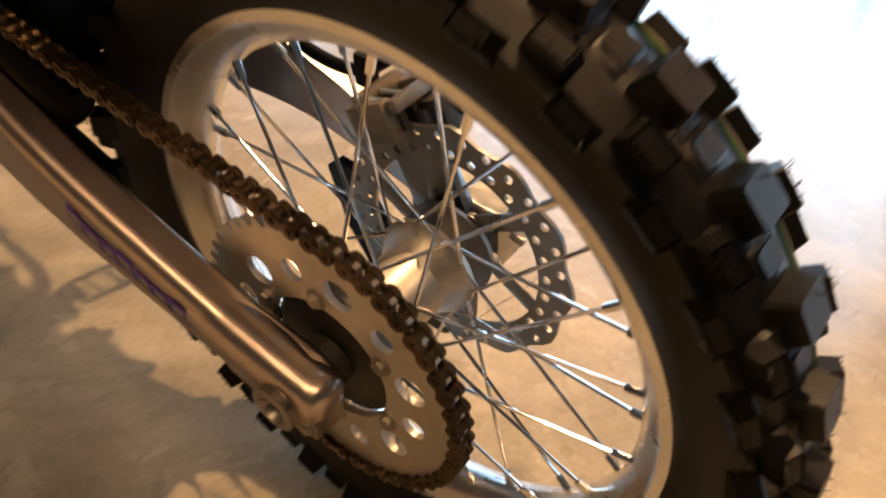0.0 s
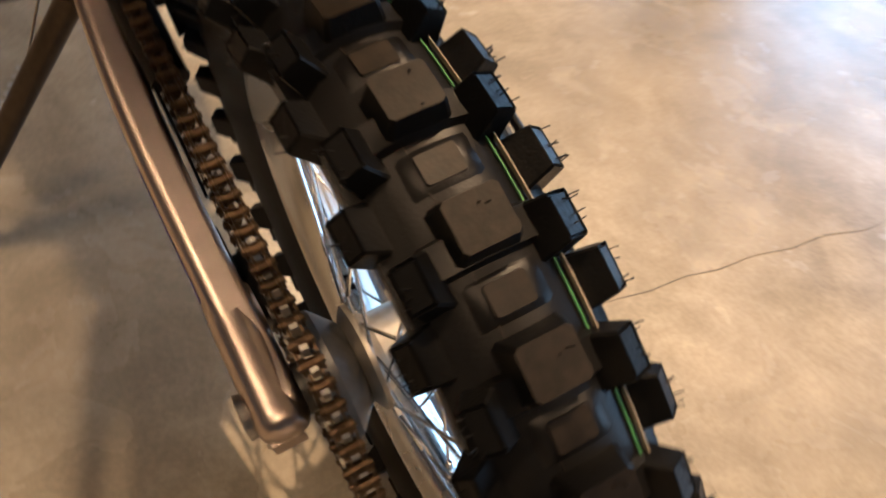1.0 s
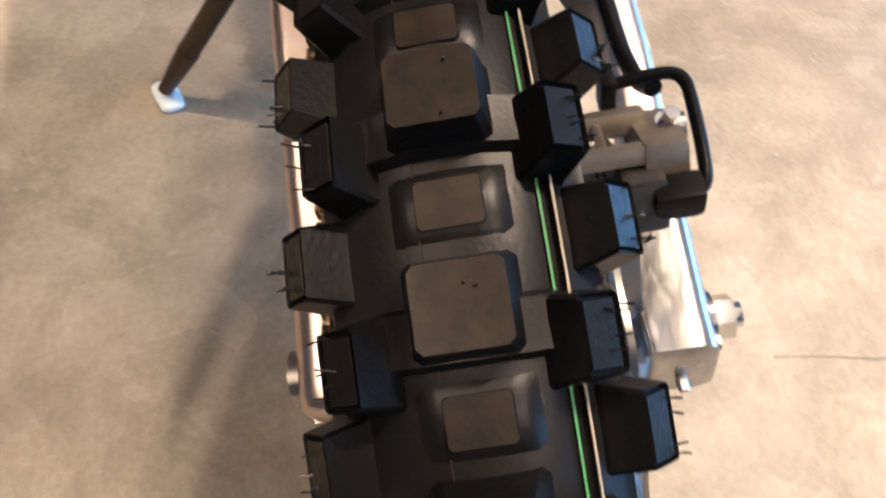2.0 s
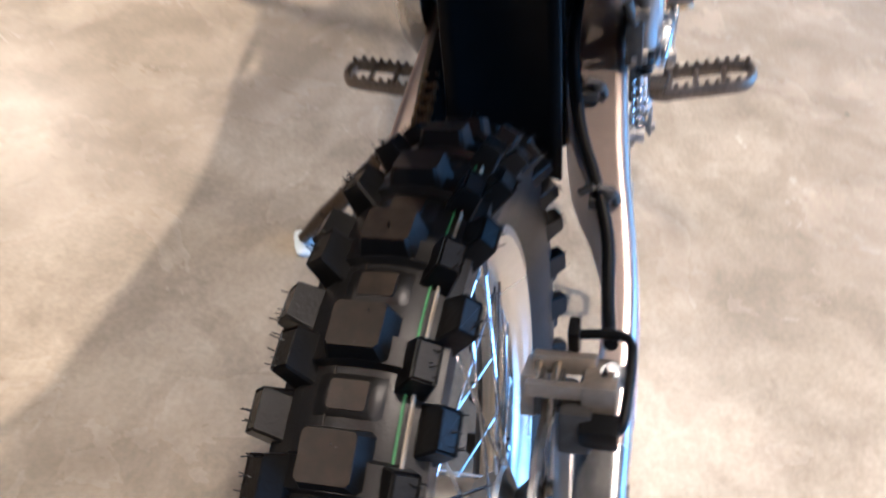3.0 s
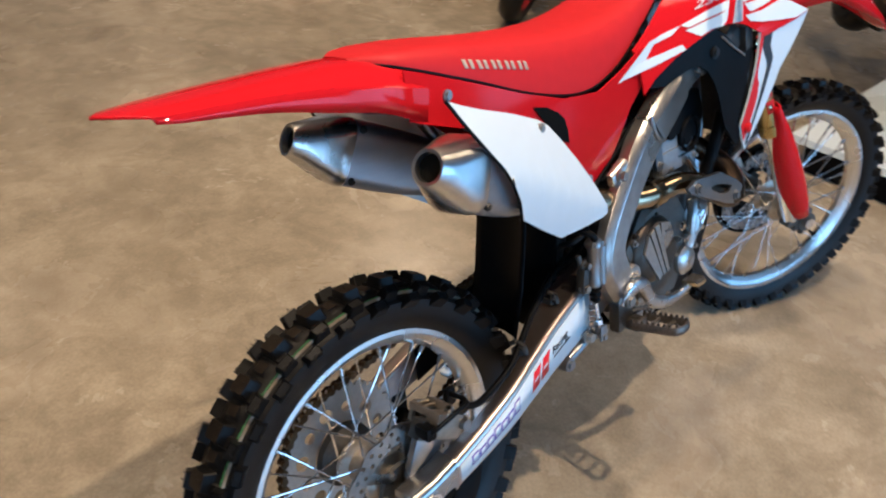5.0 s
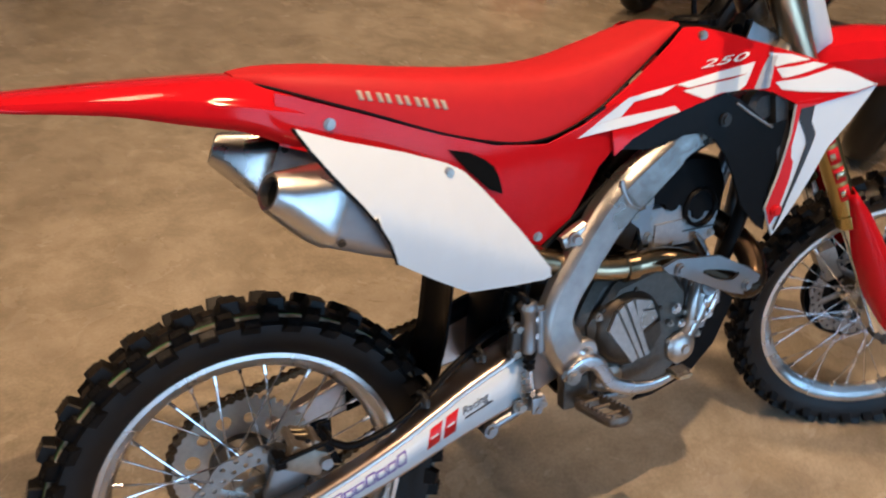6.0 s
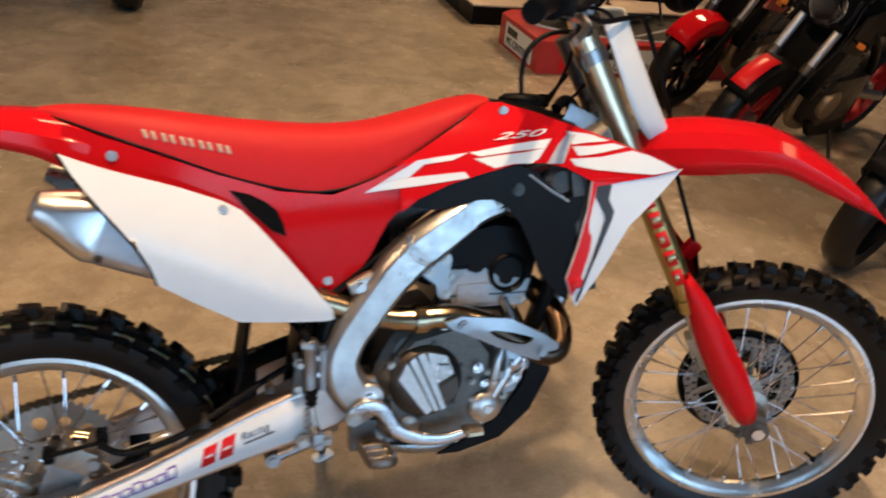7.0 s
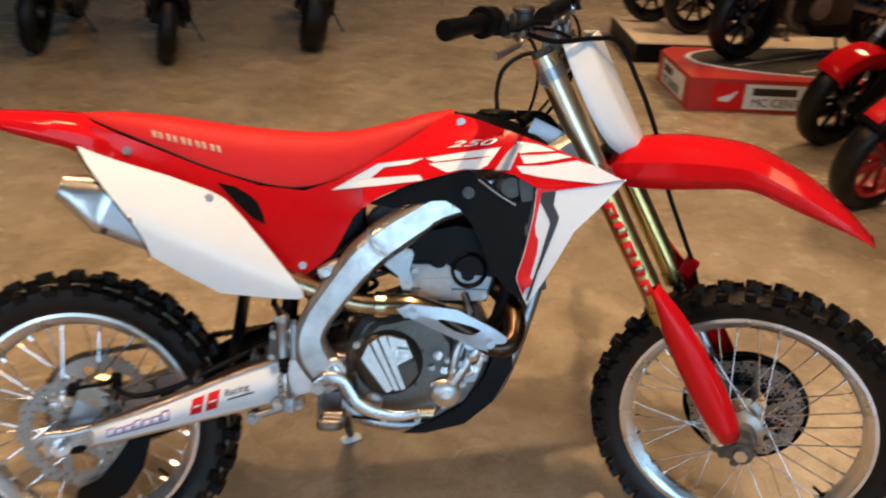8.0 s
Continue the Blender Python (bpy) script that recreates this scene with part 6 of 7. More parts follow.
# handlebar with grips, levers, clamps, hoses
BAR = [(0.903, -0.400, 1.250), (0.928, -0.30, 1.250), (0.945, -0.225, 1.246), (0.975, -0.155, 1.232), (0.995, -0.09, 1.202), (1.0, -0.04, 1.198), (1.0, 0.04, 1.198), (0.995, 0.09, 1.202), (0.975, 0.155, 1.232), (0.945, 0.225, 1.246), (0.928, 0.30, 1.250), (0.903, 0.400, 1.250)]
bar = part("handlebar", tube(BAR, 0.0125, 60, 14), ALU, fork, "aluminium handlebar", STEERING)
for s in (-1, 1):
    e0, e1 = Vector((0.901, s * 0.405, 1.250)), Vector((0.929, s * 0.295, 1.250))
    part("grip", join(tube([e0, e0.lerp(e1, 0.04), e0.lerp(e1, 0.5), e1], [0.017, 0.0185, 0.0165, 0.0175], 12, 20), tube([e1, e1.lerp(e0, -0.05)], [0.029, 0.029], 2, 22), tube([e1.lerp(e0, -0.05), e1.lerp(e0, -0.36)], [0.029, 0.022], 3, 18)), BLACK, bar, "black rubber grip", STEERING)
    part("lever_perch", join(box((0.034, 0.030, 0.040), 0.008, Matrix.Translation((0.950, s * 0.226, 1.240))), box((0.046, 0.016, 0.018), 0.005, Matrix.Translation((0.972, s * 0.226, 1.224)))), CAST, bar, "cast lever perch", STEERING)
    part("reservoir", join(lathe([(0.0, 1.232), (0.016, 1.232), (0.019, 1.238), (0.019, 1.258), (0.021, 1.260), (0.021, 1.266), (0.017, 1.269), (0.0, 1.269)], 22, False, (0.978, s * 0.188, 0), "z"), rod((0.962, s * 0.200, 1.240), (0.978, s * 0.188, 1.240), 0.009, 10)), DARK_STEEL if s < 0 else BLACK, bar, "dark fluid reservoir", STEERING)
    part("throttle_housing", join(lathe([(0.0, -0.016), (0.022, -0.016), (0.026, -0.010), (0.026, 0.010), (0.022, 0.016), (0.0, 0.016)], 24, False, (0.936, s * 0.262, 1.249)), box((0.030, 0.026, 0.026), 0.006, Matrix.Translation((0.956, s * 0.262, 1.238))), tube([(0.962, s * 0.258, 1.236), (0.985, s * 0.235, 1.234), (1.000, s * 0.190, 1.240), (1.015, s * 0.130, 1.232)], 0.0055, 16, 8)), BLACK, bar, "black control housing with its cables", STEERING)
    for k in range(3):
        part("housing_screw", bolt((0.934 + 0.010 * k, s * 0.250, 1.266 - 0.004 * k), 0.0032, 0.004, (0, 0, 1)), CHROME, bar, "", STEERING)
    part("cable_adjuster", join(rod((0.978, s * 0.215, 1.226), (0.992, s * 0.165, 1.218), 0.0075, 12), rod((0.985, s * 0.190, 1.222), (0.989, s * 0.178, 1.220), 0.0105, 6)), CHROME, bar, "plated cable adjuster", STEERING)
    part("clamp_bolt", bolt((0.934, s * 0.226, 1.236), 0.0045, 0.008, (-1, 0, 0)), CHROME, bar, "", STEERING)
    part("lever", tube([(0.970, s * 0.225, 1.222), (0.992, s * 0.255, 1.214), (0.985, s * 0.300, 1.206), (0.972, s * 0.345, 1.200)], [0.010, 0.0075, 0.006, 0.008], 20, 10, flat=0.6), ALU, bar, "aluminium lever", STEERING)
    part("bar_clamp", join(box((0.036, 0.028, 0.050), 0.007, Matrix.Translation((1.0, s * 0.045, 1.185))), bolt((1.013, s * 0.045, 1.21), 0.005, 0.006, (0, 0, 1)), bolt((0.987, s * 0.045, 1.21), 0.005, 0.006, (0, 0, 1))), SATIN, bar, "", STEERING)
part("bar_pad", tube([(0.990, -0.085, 1.238), (0.990, 0.085, 1.238)], 0.022, 4, 12, flat=0.8), BLACK, bar, "black bar pad", STEERING)
part("front_brake_hose", tube([(0.985, -0.200, 1.222), (1.030, -0.14, 1.200), (1.088, -0.05, 1.196), (1.125, 0.03, 1.178), (1.165, 0.060, 1.10), (1.20, 0.075, 1.02), (1.225, 0.082, 0.95), (1.250, 0.086, 0.86), (1.300, 0.092, 0.74), (1.330, 0.100, 0.665), (1.36, 0.10, 0.55), (1.385, 0.095, 0.46)], 0.0052, 80, 10), BLACK, fork, "black front brake hose", STEERING)
part("hose_guide", join(box((0.034, 0.026, 0.042), 0.006, Matrix.Translation((1.318, 0.100, 0.668)) @ Matrix.Rotation(radians(28), 4, "Y")), box((0.050, 0.012, 0.016), 0.004, Matrix.Translation((1.298, 0.104, 0.650)))), RED, fork, "red hose guide", STEERING)
for s, pts in ((-1, [(0.955, -0.215, 1.225), (0.985, -0.15, 1.20), (0.985, -0.085, 1.13), (0.965, -0.05, 1.05), (0.93, -0.04, 0.98)]), (1, [(0.955, 0.215, 1.225), (1.01, 0.15, 1.20), (1.03, 0.085, 1.13), (0.985, 0.05, 1.05), (0.93, 0.04, 0.98)]), (-1, [(0.960, -0.20, 1.232), (1.03, -0.12, 1.215), (1.06, -0.06, 1.17), (1.03, -0.05, 1.08), (0.97, -0.045, 1.0)])):
    part("control_cable", tube(pts, 0.0035, 30, 8), BLACK, fork, "black control cable", STEERING)

# ---------------------------------------------------------------- pegs, pedal, stand
for s in (-1, 1):
    br = part("peg_bracket", join(box((0.050, 0.024, 0.060), 0.006, Matrix.Translation((0.545, s * 0.124, 0.425))), rod((0.560, s * 0.118, 0.405), (0.560, s * 0.150, 0.405), 0.013, 14), rod((0.560, s * 0.130, 0.392), (0.560, s * 0.130, 0.425), 0.006, 10)), CAST, bike, "cast foot peg bracket")
    teeth = []
    c0 = Vector((0.556, s * 0.155, 0.424))
    for k in range(9):
        f = k / 8
        for e in (-1, 1):
            p = c0 + Vector((e * 0.023 * (1 - 0.25 * (f > 0.9)), s * 0.092 * f, 0.014 * f))
            teeth.append(loft([[p + Vector((dx * 0.9, dy * 0.9, -0.010)) for dx, dy in ((-0.002, -0.0045), (0.002, -0.0045), (0.002, 0.0045), (-0.002, 0.0045))], [p + Vector((dx * 0.7, dy * 0.45, 0.0035)) for dx, dy in ((-0.002, -0.0045), (0.002, -0.0045), (0.002, 0.0045), (-0.002, 0.0045))]]))
    rails = [tube([c0 + Vector((e * 0.023, 0, -0.010)), c0 + Vector((e * 0.023, s * 0.080, 0.002)), c0 + Vector((e * 0.012, s * 0.096, 0.004)), c0 + Vector((0, s * 0.098, 0.004))], 0.0046, 12, 8, flat=1.9, up=(0, 0, 1)) for e in (-1, 1)]
    webs = [rod(c0 + Vector((-0.022, s * y, -0.008 + 0.13 * y)), c0 + Vector((0.022, s * y, -0.008 + 0.13 * y)), 0.0036, 8) for y in (0.004, 0.034, 0.066)]
    part("foot_peg", join(*teeth, *rails, *webs, box((0.034, 0.030, 0.020), 0.005, Matrix.Translation((0.560, s * 0.148, 0.406)))), PEG_M, bike, "toothed steel foot peg")
PEDAL = [(0.520, -0.146, 0.462), (0.526, -0.150, 0.478), (0.546, -0.152, 0.490), (0.571, -0.153, 0.484), (0.588, -0.154, 0.461), (0.604, -0.155, 0.438), (0.634, -0.156, 0.422), (0.668, -0.158, 0.414), (0.700, -0.160, 0.414), (0.736, -0.164, 0.424)]
pedal = part("brake_pedal", tube(PEDAL, [0.0125, 0.0140, 0.0150, 0.0150, 0.0140, 0.0135, 0.0130, 0.0120, 0.0105, 0.0080], 44, 16, flat=0.55, square=3.2), ALU, bike, "bright aluminium brake pedal")
part("pedal_pivot", bolt((0.524, -0.158, 0.470), 0.0095, 0.006), STEEL, pedal)
part("pedal_pad", loft([[(x, y, z) for x, y in ((0.728, -0.150), (0.760, -0.150), (0.766, -0.166), (0.760, -0.186), (0.732, -0.186), (0.724, -0.168))] for z in (0.424, 0.431)]), GOLD, pedal, "brass-coloured pedal pad")
for k in range(5):
    part("pad_tooth", loft([[(0.731 + 0.007 * k + dx * f, -0.168 + dy * f, z) for dx, dy in ((-0.002, -0.017), (0.002, -0.017), (0.002, 0.017), (-0.002, 0.017))] for z, f in ((0.430, 1.0), (0.4365, 0.7))]), STEEL, pedal)
# rear master cylinder: body, pushrod with boot, reservoir elbow, banjo and screws, close against the pivot plate
MC_SHIFT = Matrix.Translation((-0.024, 0.006, -0.034))
mc = part("master_cylinder", lathe([(0.0, 0.560), (0.0125, 0.560), (0.0135, 0.566), (0.0125, 0.572), (0.0125, 0.630), (0.0150, 0.634), (0.0150, 0.646), (0.0105, 0.652), (0.0, 0.652)], 20, False, (0.474, -0.136, 0), "z"), SATIN, bike, "rear brake master cylinder", MC_SHIFT)
part("cylinder_flange", loft([[(px, y, pz) for px, pz in ((0.484, 0.575), (0.498, 0.582), (0.500, 0.620), (0.486, 0.628), (0.470, 0.622), (0.468, 0.580))] for y in (-0.126, -0.134)]), SATIN, mc, "cast mounting flange", MC_SHIFT)
for z in (0.586, 0.617):
    part("guide_cylinder", join(rod((0.496, -0.136, 0.556), (0.496, -0.136, 0.632), 0.0088, 16), rod((0.496, -0.136, 0.628), (0.496, -0.136, 0.640), 0.0062, 6)), SATIN, mc, "", MC_SHIFT) if z < 0.6 else None
    part("flange_bolt", bolt((0.490, -0.134, z), 0.0062, 0.008), CHROME, mc, "", MC_SHIFT)
part("hose_elbow", tube([(0.472, -0.138, 0.640), (0.466, -0.140, 0.660), (0.455, -0.120, 0.668), (0.450, -0.085, 0.665)], 0.0065, 14, 10), BLACK, mc, "black reservoir hose", MC_SHIFT)
part("banjo", join(rod((0.466, -0.126, 0.642), (0.466, -0.144, 0.643), 0.0080, 16), rod((0.466, -0.140, 0.643), (0.466, -0.149, 0.643), 0.0060, 6)), STEEL, mc, "plated banjo bolt", MC_SHIFT)
part("boot", lathe([(0.0045, 0.524), (0.0105, 0.530), (0.0085, 0.535), (0.0115, 0.541), (0.0092, 0.547), (0.0125, 0.553), (0.0125, 0.562)], 18, False, (0.476, -0.136, 0), "z"), BLACK, mc, "black rubber boot", MC_SHIFT)
part("pushrod", join(rod((0.477, -0.136, 0.528), (0.484, -0.138, 0.470), 0.0042, 10), rod((0.482, -0.138, 0.488), (0.483, -0.138, 0.478), 0.0078, 6)), CHROME, mc, "threaded pushrod and nut", MC_SHIFT)
part("clevis", join(box((0.020, 0.005, 0.030), 0.003, Matrix.Translation((0.487, -0.131, 0.458))), box((0.020, 0.005, 0.030), 0.003, Matrix.Translation((0.487, -0.145, 0.458))), rod((0.488, -0.126, 0.450), (0.488, -0.151, 0.450), 0.0058, 12)), SATIN, mc, "forked pedal link", MC_SHIFT)
part("pedal_return_spring", tube([(0.470 + 0.0065 * math.cos(k * 0.8), -0.132 + 0.0065 * math.sin(k * 0.8), 0.520 - 0.0016 * k) for k in range(44)], 0.0013, 140, 6), CHROME, mc, "thin return spring", MC_SHIFT)
for x, z, r in ((0.452, 0.560, 0.0075), (0.456, 0.604, 0.0065), (0.462, 0.455, 0.0085), (0.505, 0.452, 0.0070)):
    part("bracket_bolt", bolt((x, -0.128, z), r, 0.012), STEEL, mc, "", MC_SHIFT)
part("brake_light_switch", join(box((0.018, 0.018, 0.046), 0.005, Matrix.Translation((0.453, -0.126, 0.575)) @ Matrix.Rotation(radians(8), 4, "Y")), rod((0.452, -0.126, 0.596), (0.450, -0.118, 0.622), 0.0055, 10)), DARK_STEEL, mc, "dark sensor body", MC_SHIFT)
part("hose_loom", tube([(0.450, -0.118, 0.622), (0.460, -0.100, 0.660), (0.500, -0.095, 0.690), (0.560, -0.100, 0.740), (0.620, -0.105, 0.790)], 0.0055, 24, 8), BLACK, bike, "black wiring loom behind the spar")
part("linkage_rod", join(rod((0.385, -0.108, 0.386), (0.490, -0.112, 0.424), 0.0095, 12), rod((0.385, -0.088, 0.386), (0.385, -0.120, 0.386), 0.0135, 16), rod((0.385, -0.118, 0.386), (0.385, -0.126, 0.386), 0.0085, 6)), SATIN, bike, "linkage arm under the swingarm")
# side stand with spring, on the far side from the brake pedal
SB, SF = Vector((0.520, 0.130, 0.400)), Vector((0.562, 0.410, 0.107))
leg = part("side_stand", join(tube([SB, SB.lerp(SF, 0.12), SB.lerp(SF, 0.78)], [0.017, 0.0150, 0.0135], 8, 14), tube([SB.lerp(SF, 0.74), SB.lerp(SF, 0.96)], [0.0150, 0.0095], 4, 14), box((0.045, 0.030, 0.06), 0.006, Matrix.Translation((0.520, 0.118, 0.412)))), STAND_M, bike, "bronze-grey alloy side stand leg")
down = Vector((0, math.sin(radians(LEAN)), -math.cos(radians(LEAN)))) * -1
part("stand_foot", moved(tube([(-0.028, 0, 0), (-0.02, 0, 0.0), (0.02, 0, 0.0), (0.028, 0, 0)], [0.008, 0.016, 0.016, 0.008], 10, 14, flat=0.40, up=(0, 0, 1)), BIKE.inverted() @ Matrix.Translation((0.562, 0.332, 0.0075)) @ Matrix.Rotation(radians(25), 4, "Z")), WHITE, leg, "pale worn stand foot")
axis = (SF - SB).normalized()
sx = axis.orthogonal().normalized()
sy = axis.cross(sx)
spring_c = SB.lerp(SF, 0.30) + Vector((0.026, 0.0, 0.0))
part("stand_spring", join(tube([spring_c + axis * (0.0016 * k) + 0.0085 * (math.cos(k * 0.75) * sx + math.sin(k * 0.75) * sy) for k in range(70)], 0.0017, 210, 6), rod(SB + Vector((0.028, 0.01, 0.03)), spring_c, 0.0017, 6)), STEEL, leg, "steel return spring")

# ---------------------------------------------------------------- platforms and signs
def platform(name, outline, height, side_mat, top_mat, label, category):
    """A low display platform with a thin top board."""
    n = len(outline)
    ob = part(name, loft([[(x, y, 0.002) for x, y in outline], [(x, y, height - 0.012) for x, y in outline]]), side_mat, None)
    tagged(ob, label, category)
    part("top_board", loft([[(x, y, height - 0.012) for x, y in outline], [(x, y, height) for x, y in outline]]), top_mat, ob)
    return ob


RED_P = material("red_painted_board", (0.38, 0.020, 0.016), 0.45, vary=0.10, scale=6, bump=0.04)
CARPET = material("dark_carpet", (0.035, 0.033, 0.030), 0.9, vary=0.3, scale=60, bump=0.3, bump_scale=300)
red_box = platform("display_platform", [(2.57, 3.74), (4.70, 3.66), (5.0, 4.1), (5.0, 4.72), (2.72, 4.68), (2.60, 4.55)], 0.22, RED_P, RED_P, "red display platform with a dark oval top and signs", "platform")
oval = [(3.78 + 1.06 * math.cos(2 * math.pi * k / 48), 4.27 + 0.46 * math.sin(2 * math.pi * k / 48)) for k in range(48)]
part("oval_top", loft([[(x, y, 0.220) for x, y in oval], [(x, y, 0.226) for x, y in oval]]), CARPET, red_box, "dark oval covering")
part("oval_line", loft([[(3.78 + k * 1.06 * math.cos(2 * math.pi * i / 64), 4.27 + k * 0.46 * math.sin(2 * math.pi * i / 64), z) for i in range(64)] for k, z in ((0.985, 0.2262), (0.985, 0.229), (1.02, 0.229), (1.02, 0.2205))], True, False), WHITE, red_box, "white border line")
for a, b in (((3.0, 4.1), (3.9, 4.62)), ((3.4, 3.95), (4.4, 4.55))):
    d = (Vector((*b, 0)) - Vector((*a, 0)))
    n = Vector((-d.y, d.x, 0)).normalized() * 0.015
    part("oval_stripe", loft([[Vector((*a, z)) - n, Vector((*b, z)) - n, Vector((*b, z)) + n, Vector((*a, z)) + n] for z in (0.2262, 0.2275)]), GREY_PRINT_SHADE, red_box)


def sign(origin, along_v, width, height, mark):
    """A white sign board with a red plate, a plain dark bar and words under it."""
    o, d = Vector(origin), Vector(along_v).normalized()
    up = Vector((0, 0, 1))
    out = d.cross(up).normalized()

    def plate(name, x0, x1, z0, z1, mat, lift):
        g = loft([[o + d * x + up * z + out * l for x, z in ((x0, z0), (x1, z0), (x1, z1), (x0, z1))] for l in (lift - 0.003, lift)])
        return part(name, g, mat, red_box)
    plate("sign_board", 0, width, 0, height, WHITE, 0.006)
    if mark:
        plate("sign_plate", -0.215, -0.006, 0, height, BRIGHT_RED, 0.006)
        wing = [(-0.17, 0.05), (-0.10, 0.045), (-0.075, 0.075), (-0.05, 0.125), (-0.10, 0.095), (-0.165, 0.075)]
        part("sign_mark", loft([[o + d * x + up * z * height / 0.17 + out * l for x, z in wing] for l in (0.0062, 0.0085)]), WHITE, red_box)
    plate("sign_bar", 0.05, width * 0.46, height * 0.56, height * 0.86, INK, 0.0085)
    txt = new("sign_words", bpy.data.curves.new("sign_words", "FONT"))
    txt.data.body, txt.data.size, txt.data.extrude = "MC CENTER", height * 0.46, 0.001
    txt.data.materials.append(INK)
    txt.parent = red_box
    txt.matrix_basis = Matrix.Translation(o + d * 0.05 + up * height * 0.12 + out * 0.008) @ Matrix((d, up, out)).transposed().to_4x4()
    tagged(txt, "dark sign words")


sign((2.94, 3.726, 0.025), (2.13, -0.08, 0), 0.75, 0.165, True)
sign((2.597, 4.42, 0.025), (-0.03, -0.81, 0), 0.56, 0.165, False)

board = platform("long_platform", [(2.56, 5.08), (7.5, 5.08), (7.5, 6.25), (2.62, 6.25)], 0.16, BLACK, BOARD, "long low platform with a pale board top and dark sides", "platform")
plinth = platform("white_platform", [(2.52, -0.51), (4.6, -0.51), (4.6, 0.28), (2.52, 0.28)], 0.13, BLACK, BLACK, "white-topped display platform on a black recessed base", "platform")
part("white_top", box((2.24, 0.87, 0.03), 0.004, Matrix.Translation((3.56, -0.115, 0.1455))), WHITE, plinth, "white top board")
part("oval_badge", loft([[(2.53 + k * 0.030 * math.cos(a), -0.40 + k * 0.050 * math.sin(a), z) for a in [2 * math.pi * i / 32 for i in range(32)]] for k, z in ((0.72, 0.1606), (0.72, 0.163), (1, 0.163), (1, 0.1606))], True, False), INK, plinth, "dark oval badge outline")

# ---------------------------------------------------------------- other motorcycles
MIRROR_M = material("lamp_reflector", (0.80, 0.81, 0.83), 0.30, metal=0.75, vary=0.12, scale=60)
AMBER_M = material("amber_lens", (0.62, 0.20, 0.02), 0.12, vary=0.1, scale=40)
BLUE_M = material("deep_blue_paint", (0.02, 0.07, 0.30), 0.12, vary=0.08, scale=16, coat=0.6)
FORK_M = material("fork_steel", (0.42, 0.42, 0.42), 0.34, metal=0.7, vary=0.2, scale=20)
BEIGE_M = material("bronze_engine_cover", (0.34, 0.26, 0.17), 0.45, metal=0.6, vary=0.2, scale=30)


